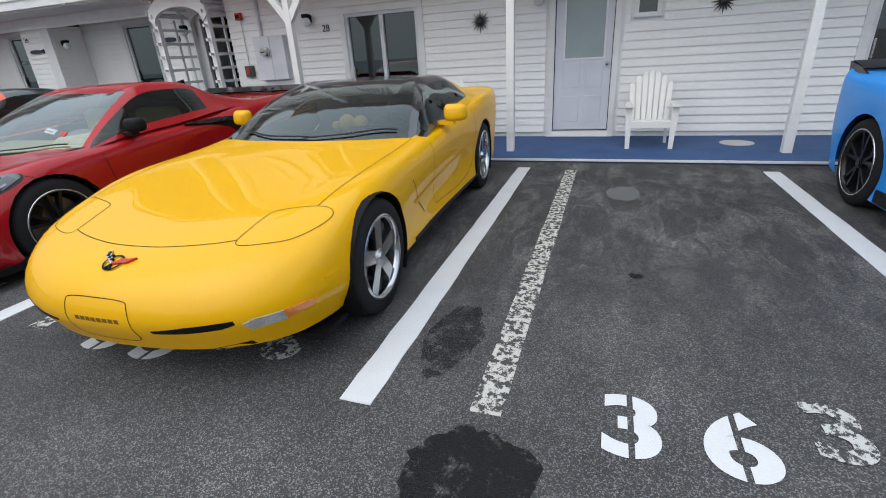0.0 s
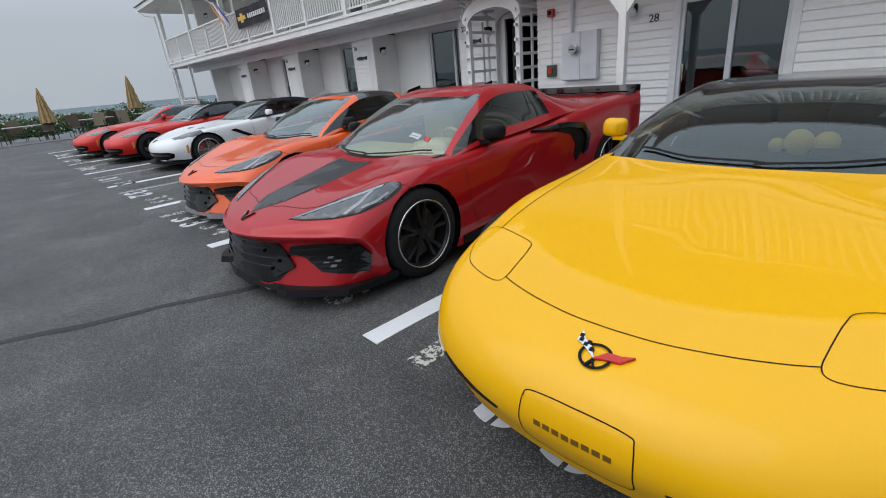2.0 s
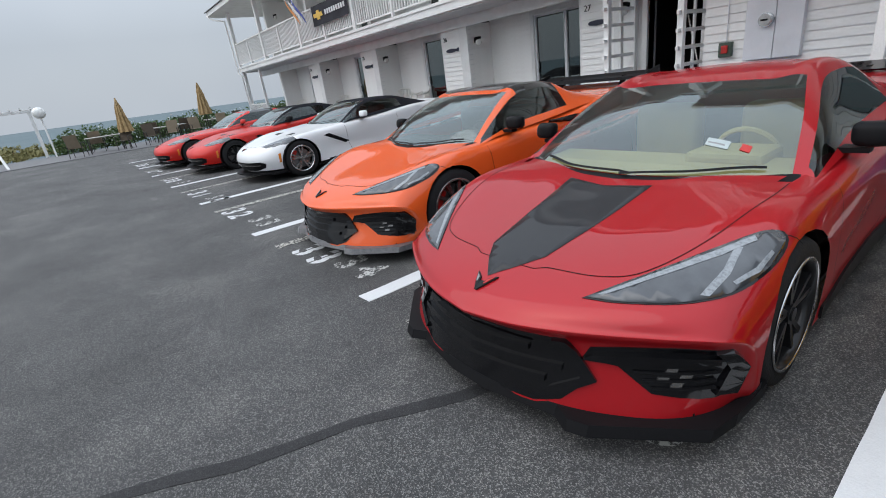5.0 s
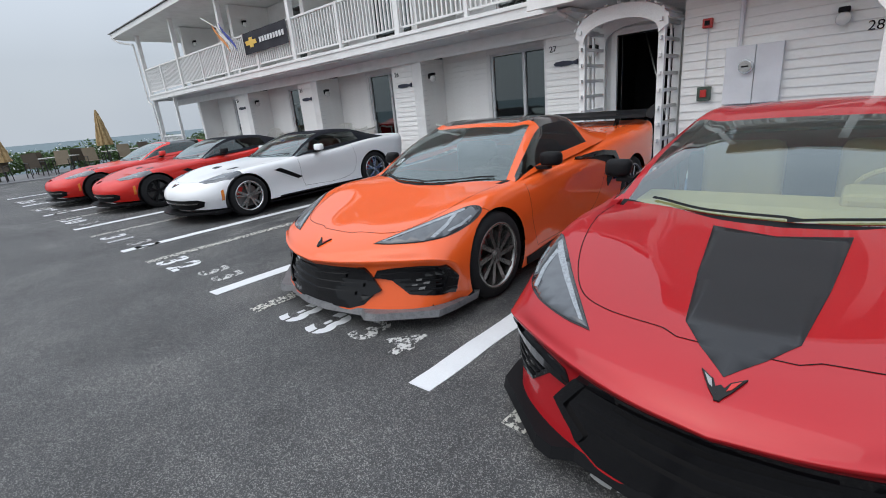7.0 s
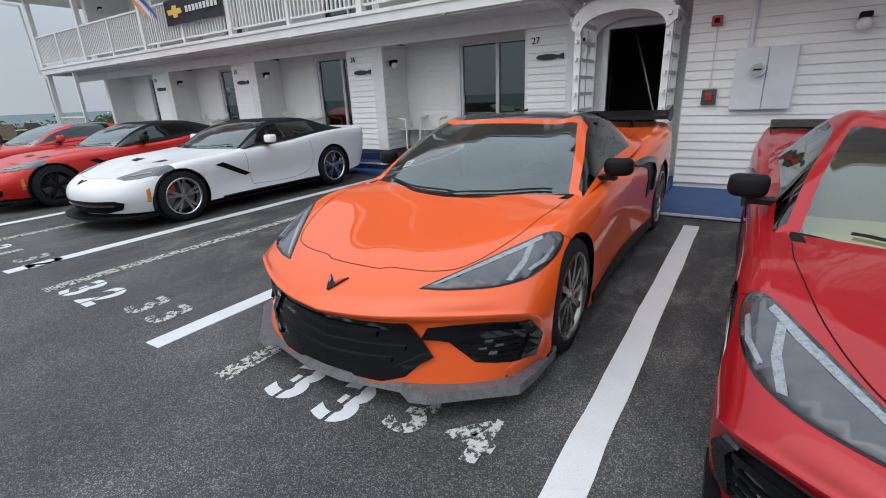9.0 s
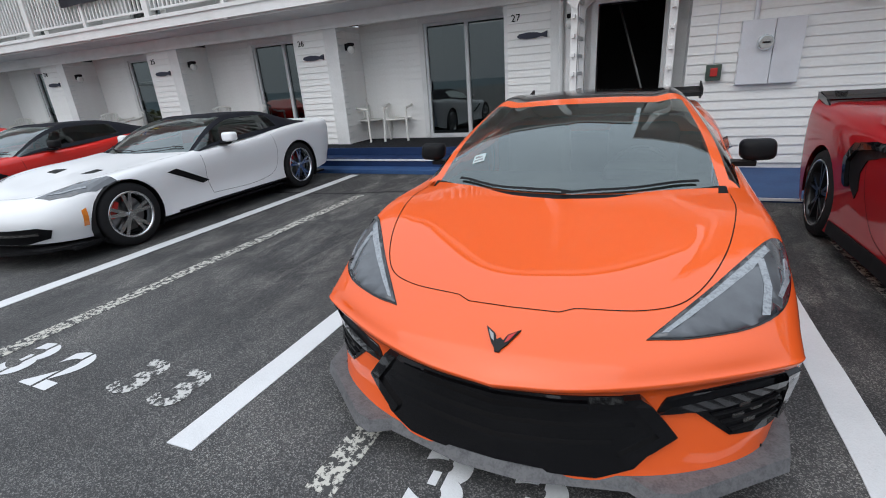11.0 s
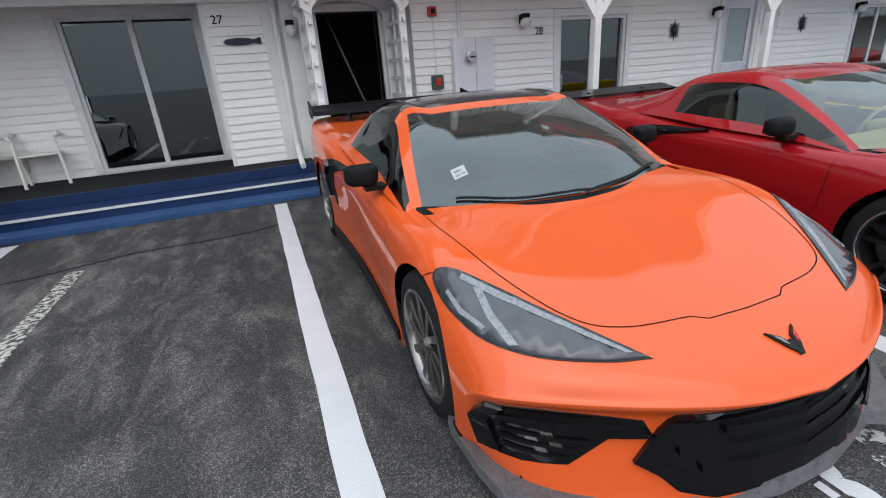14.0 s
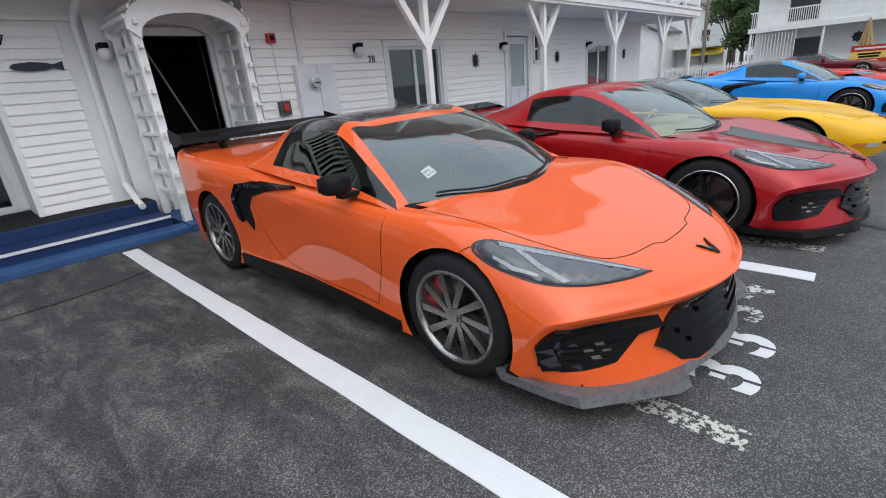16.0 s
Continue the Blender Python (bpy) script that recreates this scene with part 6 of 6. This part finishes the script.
first = garden_chair((-12.35, 8.95, PZ), 62)
copy_thing(first, pose(-11.78, 9.0, PZ, 0, 0, 12))
for xr, num in UNITS[1:]:
    copy_thing(first, pose(xr - PITCH + 0.5, 8.85, PZ, 0, 0, 50))
    copy_thing(first, pose(xr - PITCH + 1.25, 8.9, PZ, 0, 0, -10))

# ---- banner and flag on the balcony rail ----
NAVYCLOTH = mat("black banner cloth", (0.012, 0.012, 0.02), 0.7)
GOLD = mat("gold print", (0.75, 0.5, 0.1), 0.6)
ban = thing("banner", "black cloth banner with gold badge and white lettering on rail", "banner", at=(-17.47, 7.38, 3.65))
ban.scale = (1.2, 1, 0.95)
bm = bmesh.new()
n = 20
pts = [(-1.0 + 2.0 * i / n, 0.015 * math.sin(i * 0.9)) for i in range(n + 1)]
prism(bm, pts + [(x, y + 0.006) for x, y in pts[::-1]], "z", -0.3, 0.3)
part("cloth", bm, NAVYCLOTH, ban)
part("gold_badge", prism(bmesh.new(), [(-0.85, -0.06), (-0.68, -0.06), (-0.66, -0.14), (-0.5, -0.14), (-0.5, -0.06), (-0.33, -0.06), (-0.37, 0.06), (-0.52, 0.06), (-0.52, 0.14), (-0.68, 0.14), (-0.68, 0.06), (-0.88, 0.06)], "y", -0.03, -0.022), GOLD, ban, "gold cross-shaped badge")
for i in range(9):
    x = -0.2 + i * 0.125
    part("letter_bar", boxm(x, x + 0.085, -0.03, -0.022, -0.07, 0.07, 0.0), LINE, ban)
flag = thing("flag", "small coloured flag on a slanting pole at the rail", "flag")
bm = bmesh.new()
rod(bm, (-18.9, 7.4, 3.75), (-19.7, 6.75, 4.5), 0.018)
part("pole", bm, TRIM, flag)
for k, (m, o) in enumerate(((mat("orange flag cloth", (0.6, 0.25, 0.08), 0.8), 0.0), (LINE, 0.13), (mat("blue flag cloth", (0.06, 0.08, 0.3), 0.8), 0.26))):
    bm = bmesh.new()
    pts = [(-19.5 + 0.13 * i + o * 0.9, 4.32 - 0.12 * i - 0.03 * math.sin(i)) for i in range(7)]
    prism(bm, pts + [(x + 0.07, z - 0.17) for x, z in pts[::-1]], "y", 6.92 + 0.05 * k, 6.928 + 0.05 * k)
    part("flag_stripe", bm, m, flag)

# ---- patio at the sea end ----
tagged(link("patio_floor", boxm(-35.5, -29.6, -6, 10, 0.0, 0.03), mat("grey patio paving", (0.17, 0.17, 0.175), 0.85, scale=2, bump=0.3)), "grey concrete patio at the edge of the lot", "patio", kind="structure")
SLING = mat("brown sling fabric", (0.085, 0.065, 0.045), 0.8, scale=12)
SLINGTAN = mat("tan sling fabric", (0.2, 0.16, 0.11), 0.8, scale=12)
FRAME = mat("dark bronze metal", (0.025, 0.022, 0.02), 0.45)


def patio_chair(at, rz, cloth):
    g = thing("patio_chair", "brown sling patio chair on a dark metal frame", "chair", "patio chairs", at, rz)
    part("seat", boxm(-0.26, 0.26, -0.25, 0.22, 0.40, 0.42, 0.006), cloth, g)
    bm = bmesh.new()
    prism(bm, [(0.2, 0.42), (0.22, 0.42), (0.40, 1.0), (0.38, 1.0)], "x", -0.26, 0.26)
    part("backrest", bm, cloth, g)
    for s in (-1, 1):
        bm = bmesh.new()
        tube(bm, [(s * 0.28, -0.25, 0.0), (s * 0.28, -0.24, 0.62), (s * 0.28, 0.2, 0.64), (s * 0.28, 0.3, 0.0)], 0.016, 6)
        part("side_frame", bm, FRAME, g)
    return g


def patio_table(at):
    g = thing("patio_table", "long patio table with a pale top", "table", "patio tables", at)
    part("tabletop", boxm(-0.5, 0.5, -0.8, 0.8, 0.70, 0.73, 0.008), mat("pale stone table top", (0.4, 0.38, 0.34), 0.5), g)
    for sx in (-1, 1):
        for sy in (-1, 1):
            bm = bmesh.new()
            rod(bm, (sx * 0.42, sy * 0.7, 0), (sx * 0.42, sy * 0.7, 0.7), 0.022, 8)
            part("leg", bm, FRAME, g)
    return g


c_a = patio_chair((-30.6, 0.3, 0.03), 250, SLINGTAN)
c_b = patio_chair((-30.7, 2.2, 0.03), 60, SLING)
t_a = patio_table((-31.6, 1.5, 0.03))
copy_thing(t_a, pose(-32.4, 4.4, 0.03, 0, 0, 4))
copy_thing(t_a, pose(-32.8, 7.2, 0.03, 0, 0, 2))
for k, (x, y, r) in enumerate(((-32.6, 1.2, 260), (-30.9, 3.4, 100), (-31.3, 4.4, 70), (-33.4, 3.9, 250), (-31.4, 5.6, 95), (-33.6, 5.4, 270), (-31.7, 7.0, 80), (-32.0, 8.1, 100))):
    copy_thing(c_b if k % 2 else c_a, pose(x, y, 0.03, 0, 0, r))
THATCH = mat("tan umbrella thatch", (0.42, 0.29, 0.14), 0.9, dark=(0.22, 0.14, 0.06), scale=9, fine=60, bump=0.8, bump_scale=40)


def closed_umbrella(at, tip):
    """A folded thatched parasol: a pole with ragged drooping folds."""
    g = thing("closed_umbrella", "folded tan thatched umbrella over a patio table", "umbrella", "umbrellas", at)
    bm = bmesh.new()
    rod(bm, (0, 0, 0), (0, 0, tip - 0.1), 0.025)
    part("pole", bm, FRAME, g)
    rnd = random.Random(int(tip * 100))
    for k in range(9):
        a = 2 * math.pi * k / 9
        bm = bmesh.new()
        rings = []
        for i in range(9):
            f = i / 8
            r = 0.02 + 0.30 * f ** 0.8 + rnd.uniform(-0.015, 0.02)
            wid = 0.03 + 0.15 * f
            c, s2 = math.cos(a), math.sin(a)
            z = tip - f * 1.55 + rnd.uniform(-0.02, 0.02)
            rings.append([bm.verts.new((c * (r * q) - s2 * o, s2 * (r * q) + c * o, z)) for q, o in ((0.4, -wid * 0.7), (1.0, -wid * 0.35), (1.06, wid * 0.3), (0.4, wid * 0.7))])
        for p0, p1 in zip(rings, rings[1:]):
            for j in range(4):
                m = (j + 1) % 4
                bm.faces.new((p0[j], p0[m], p1[m], p1[j]))
        bm.faces.new(rings[0])
        bm.faces.new(rings[-1][::-1])
        bmesh.ops.recalc_face_normals(bm, faces=bm.faces)
        part("fold", bm, THATCH, g)
    return g


closed_umbrella((-31.0, 2.42, 0.03), 2.33)
closed_umbrella((-31.0, 6.13, 0.03), 2.6)

LEAF = mat("dune shrub leaf", (0.075, 0.13, 0.035), 0.6, dark=(0.04, 0.075, 0.02), scale=3, fine=9)
GRASS = mat("dry dune grass", (0.26, 0.24, 0.11), 0.8, dark=(0.15, 0.16, 0.06), scale=3)


def leaf_cloud(name, spots, count, size, material, label, category, seed, parent=None, kind="stuff"):
    """Many small leaves scattered through a set of blobs (x, y, z, radius)."""
    rnd = random.Random(seed)
    verts, faces = [], []
    for _ in range(count):
        x, y, z, r = rnd.choice(spots)
        d = Vector((rnd.gauss(0, 1), rnd.gauss(0, 1), rnd.gauss(0, 1))).normalized() * r * rnd.uniform(0.45, 1.05)
        c = Vector((x, y, z)) + d
        if c.z < 0.02:
            c.z = rnd.uniform(0.02, 0.3)
        q = Euler((rnd.uniform(0, 6.3), rnd.uniform(0, 6.3), rnd.uniform(0, 6.3))).to_matrix()
        k = size * rnd.uniform(0.6, 1.4)
        i = len(verts)
        verts += [c + q @ Vector(p) * k for p in ((0, -1, 0), (0.45, 0, 0.1), (0, 1, 0), (-0.45, 0, 0.1))]
        faces.append((i, i + 1, i + 2, i + 3))
    me = bpy.data.meshes.new(name)
    me.from_pydata(verts, [], faces)
    me.materials.append(material)
    ob = new(name, me)
    if parent is not None:
        ob.parent = parent
        return ob
    return tagged(ob, label, category, kind=kind)


rnd = random.Random(4)
spots = [(-35.2 - rnd.uniform(0, 1.6), -0.3 + 0.28 * i, 0.45 + rnd.uniform(-0.1, 0.25), rnd.uniform(0.45, 0.75)) for i in range(60)]
leaf_cloud("dune_hedge", spots, 16000, 0.085, LEAF, "green flowering shrubs along the dune edge", "hedge", 11)
spots = [(-37.5 - rnd.uniform(0, 4), -9 + 0.55 * i, 0.0, rnd.uniform(0.5, 0.9)) for i in range(16)]
leaf_cloud("dune_grass", spots, 5000, 0.14, GRASS, "dry dune grass beside the beach path", "grass", 12)
bm = bmesh.new()
FLOWER = mat("white blossom", (0.8, 0.8, 0.75), 0.6)
spots = [(-35.0 - rnd.uniform(0, 1.2), -0.3 + 0.5 * i, 0.75, 0.55) for i in range(30)]
leaf_cloud("blossom", spots, 400, 0.06, FLOWER, "white blossoms on the dune shrubs", "blossom", 13)

gate = thing("beach_gate", "white timber pergola gate to the beach path", "pergola")
for x, y in ((-35.6, -1.0), (-35.6, -4.2)):
    part("post", boxm(x - 0.07, x + 0.07, y - 0.07, y + 0.07, 0, 2.3, 0.01), TRIM, gate)
part("beam", boxm(-35.7, -35.5, -4.6, -0.7, 2.3, 2.45, 0.01), TRIM, gate)
for i in range(10):
    y = -4.5 + i * 0.4
    part("rafter", boxm(-36.1, -35.1, y - 0.03, y + 0.03, 2.45, 2.55, 0.006), TRIM, gate)
for k, (y0, y1) in enumerate(((-2.2, -1.2), (-4.0, -3.2))):
    bm = bmesh.new()
    rod(bm, (-30.2, y0, 0), (-31.4, y0 - 0.35, 1.25), 0.05)
    part("rail_post", bm, TRIM, gate)
globe = thing("globe_lamp", "white globe lamp on a post by the beach gate", "lamp", at=(-34.6, -0.6, 0))
bm = bmesh.new()
rod(bm, (0, 0, 0), (0, 0, 1.95), 0.04)
part("post", bm, TRIM, globe)
bm = bmesh.new()
bmesh.ops.create_uvsphere(bm, u_segments=20, v_segments=12, radius=0.28, matrix=Matrix.Translation((0, 0, 2.2)))
part("globe", bm, LAMPGLASS, globe, smooth=True)

# ---- far side of the lot ----
fence = thing("picket_fence", "white picket fence at the far side of the lot", "fence")
bm = prism(bmesh.new(), [(-0.035, 0.0), (0.035, 0.0), (0.035, 1.0), (0.0, 1.08), (-0.035, 1.0)], "x", -0.01, 0.01)
me = bpy.data.meshes.new("picket")
bm.to_mesh(me)
bm.free()
me.materials.append(TRIM)
for i in range(130):
    ob = new("picket", me)
    ob.parent = fence
    ob.location = (24.0, -6 + 0.15 * i, 0)
part("rail", boxm(24.011, 24.05, -6.1, 13.5, 0.3, 0.38), TRIM, fence)
part("rail", boxm(24.011, 24.05, -6.1, 13.5, 0.8, 0.88), TRIM, fence)


def far_window(parent, x, y, z, w, h, pane=None):
    f = part("window", boxm(x - 0.04, x, y - w / 2 - 0.08, y + w / 2 + 0.08, z - h / 2 - 0.08, z + h / 2 + 0.08), TRIM, parent)
    part("pane", boxm(x - 0.06, x - 0.045, y - w / 2, y + w / 2, z - h / 2, z + h / 2), pane or mat("dark far pane", (0.05, 0.055, 0.06), 0.08), f)
    return f


DARKPANE = mat("dark window pane", (0.045, 0.05, 0.055), 0.08)
inn = thing("balcony_inn", "white two-storey inn with balconies and a yellow awning", "building")
part("wall", boxm(31.5, 42, -14, 9.2, 0, 6.2), SIDING, inn)
part("roof", boxm(30.2, 42.5, -14.5, 9.6, 6.2, 6.5), SHINGLE, inn)
part("deck", boxm(29.6, 31.5, -14, 9.2, 2.75, 2.95), TRIM, inn)
part("deck_fascia", boxm(29.5, 29.59, -14, 9.3, 2.7, 3.0), TRIM, inn)
part("top_rail", boxm(29.55, 29.63, -14, 9.25, 3.9, 3.98), TRIM, inn)
part("solid_rail_panel", boxm(29.57, 29.62, -14, 5.2, 3.0, 3.9), TRIM, inn)
for i in range(34):
    part("baluster", boxm(29.57, 29.61, 5.3 + i * 0.115, 5.34 + i * 0.115, 2.95, 3.9), TRIM, inn)
for y in (9.1, 5.2, 1.2, -3, -7):
    part("post", boxm(29.55, 29.67, y - 0.06, y + 0.06, 0, 2.75), TRIM, inn)
for y, z, ww, hh in ((6.6, 4.2, 1.6, 1.9), (1.2, 4.2, 1.6, 1.9), (-3, 4.2, 1.6, 1.9), (6.2, 1.4, 1.4, 1.5), (1.0, 1.3, 1.7, 2.0), (-3, 1.3, 1.7, 2.0)):
    far_window(inn, 31.5, y, z, ww, hh, DARKPANE)
aw = mat("yellow awning cloth", (0.8, 0.6, 0.06), 0.7)
for y in (6.6, -1.0):
    part("awning", prism(bmesh.new(), [(30.4, 5.0), (30.4, 5.35), (31.5, 5.9), (31.5, 5.3)], "y", y - 1.3, y + 1.3), aw, inn, "yellow awning")
pts = []
for i in range(16):
    a = 2 * math.pi * i / 16
    r = 0.34 if i % 2 == 0 else 0.24
    pts.append((3.6 + r * math.cos(a), 1.9 + r * math.sin(a)))
part("star_ornament", prism(bmesh.new(), pts, "x", 31.42, 31.49), STARBLACK, inn)
for i in range(14):
    part("lattice_slat", boxm(29.6, 29.62, 6.6 + i * 0.18, 6.64 + i * 0.18, 0.6, 2.6), TRIM, inn)
board = thing("pool_sign", "red and yellow notice board on the fence", "sign", at=(23.8, 2.6, 0))
part("red_band", boxm(0, 0.02, -0.75, 0.75, 1.05, 1.35), CALIPER, board)
part("yellow_band", boxm(0, 0.02, -0.75, 0.75, 0.7, 1.05), GOLD, board)
for yy in (-0.6, 0.6):
    part("leg", boxm(0.021, 0.05, yy - 0.03, yy + 0.03, 0.0, 1.3), TRIM, board)
part("red_foot", boxm(0, 0.02, -0.75, 0.75, 0.5, 0.7), CALIPER, board)
for z, a in ((1.2, 0.6), (0.93, 0.45), (0.8, 0.4), (0.6, 0.35)):
    part("letter_bar", boxm(-0.01, -0.001, -a, a, z - 0.045, z + 0.045), LINE if z > 1.1 or z < 0.7 else BLACK, board)
closed_umbrella((25.6, 2.9, 0.0), 2.7)
closed_umbrella((26.2, 1.0, 0.0), 2.55)


def house(name, x, y, wd, dp, h, ridge, label):
    g = thing(name, label, "house", "far houses", (x, y, 0))
    part("wall", boxm(0, dp, -wd / 2, wd / 2, 0, h), SIDING, g)
    bm = prism(bmesh.new(), [(-wd / 2 - 0.3, h), (0, h + ridge), (wd / 2 + 0.3, h), (wd / 2 + 0.3, h + 0.15), (0, h + ridge + 0.18), (-wd / 2 - 0.3, h + 0.15)], "x", -0.4, dp + 0.4)
    part("roof", bm, SHINGLE, g)
    part("gable", prism(bmesh.new(), [(-wd / 2, h), (0, h + ridge), (wd / 2, h)], "x", 0.0, 0.1), SIDING, g)
    for yy in (-wd / 4, wd / 4):
        for zz in (1.5, h - 1.1):
            far_window(g, 0, yy, zz, 0.7, 1.0, DARKPANE)
    return g


house("gabled_house", 38, 22.0, 7.5, 10, 4.0, 2.2, "white gabled house beyond the fence")
hb = house("balcony_house", 44, 17.5, 7.0, 9, 4.6, 2.4, "white house with a yellow awning and a small balcony")
part("deck", boxm(-1.6, 0, -3.4, 1.0, 2.4, 2.55), TRIM, hb)
part("rail", boxm(-1.62, -1.55, -3.4, 1.0, 3.35, 3.42), TRIM, hb)
for i in range(24):
    part("baluster", boxm(-1.6, -1.57, -3.4 + i * 0.185, -3.36 + i * 0.185, 2.55, 3.35), TRIM, hb)
part("awning", prism(bmesh.new(), [(-1.5, 1.7), (-1.5, 1.85), (0, 2.35), (0, 1.9)], "y", -3.4, -0.6), aw, hb, "yellow awning")


def tree(name, x, y, h, r, seed, label):
    """A tapered trunk with limbs and a crown of many leaves in uneven clumps."""
    g = thing(name, label, "tree", "far trees", (x, y, 0))
    rnd = random.Random(seed)
    bark = mat("grey bark", (0.12, 0.1, 0.08), 0.9, scale=10, bump=0.6)
    bm = bmesh.new()
    rod(bm, (0, 0, 0), (0.1, 0.1, h * 0.45), 0.22, 10, 0.12)
    part("trunk", bm, bark, g)
    clumps = []
    for k in range(9):
        a = k * 2.4
        tip = Vector((math.cos(a) * r * rnd.uniform(0.4, 0.8), math.sin(a) * r * rnd.uniform(0.4, 0.8), h * rnd.uniform(0.5, 0.9)))
        bm = bmesh.new()
        rod(bm, (0.08, 0.08, h * rnd.uniform(0.3, 0.44)), tip, 0.07, 7, 0.025)
        part("limb", bm, bark, g)
        clumps.append((*tip, r * rnd.uniform(0.3, 0.5)))
        clumps.append((tip.x * 0.6, tip.y * 0.6, tip.z + 0.1 * h, r * rnd.uniform(0.25, 0.45)))
    leaf_cloud("crown", clumps, 6000, 0.13, LEAF, "", "", seed, g)
    return g


tree("broadleaf_tree", 40, 12.6, 6.8, 2.6, 21, "green broadleaf tree behind the inn")
tree("broadleaf_tree", 46, 13.6, 7.5, 3.0, 22, "green broadleaf tree behind the houses")
tree("broadleaf_tree", 37, 11.0, 4.6, 1.8, 23, "smaller green tree beside the inn")
pole = thing("utility_pole", "grey wooden utility pole with wires", "utility pole", at=(30.5, 12.2, 0))
bm = bmesh.new()
rod(bm, (0, 0, 0), (0, 0, 9), 0.14, 10, 0.1)
part("shaft", bm, mat("weathered pole wood", (0.2, 0.18, 0.15), 0.9), pole)
part("crossarm", boxm(-0.06, 0.06, -1.0, 1.0, 8.3, 8.42), mat("weathered arm wood", (0.2, 0.18, 0.15), 0.9), pole)

# ---- small things in and on the cars ----
plush = thing("plush_toy", "small yellow plush toy on the dashboard", "toy", at=(-2.05, 3.42, 0.83))
bm = bmesh.new()
for cx, cz, r in ((0, 0.05, 0.07), (0.12, 0.05, 0.06), (-0.1, 0.03, 0.04)):
    bmesh.ops.create_uvsphere(bm, u_segments=14, v_segments=10, radius=r, matrix=Matrix.Translation((cx, 0, cz)))
part("body", bm, mat("yellow plush", (0.8, 0.55, 0.12), 0.9, bump=0.5), plush, smooth=True)

lay_siding()
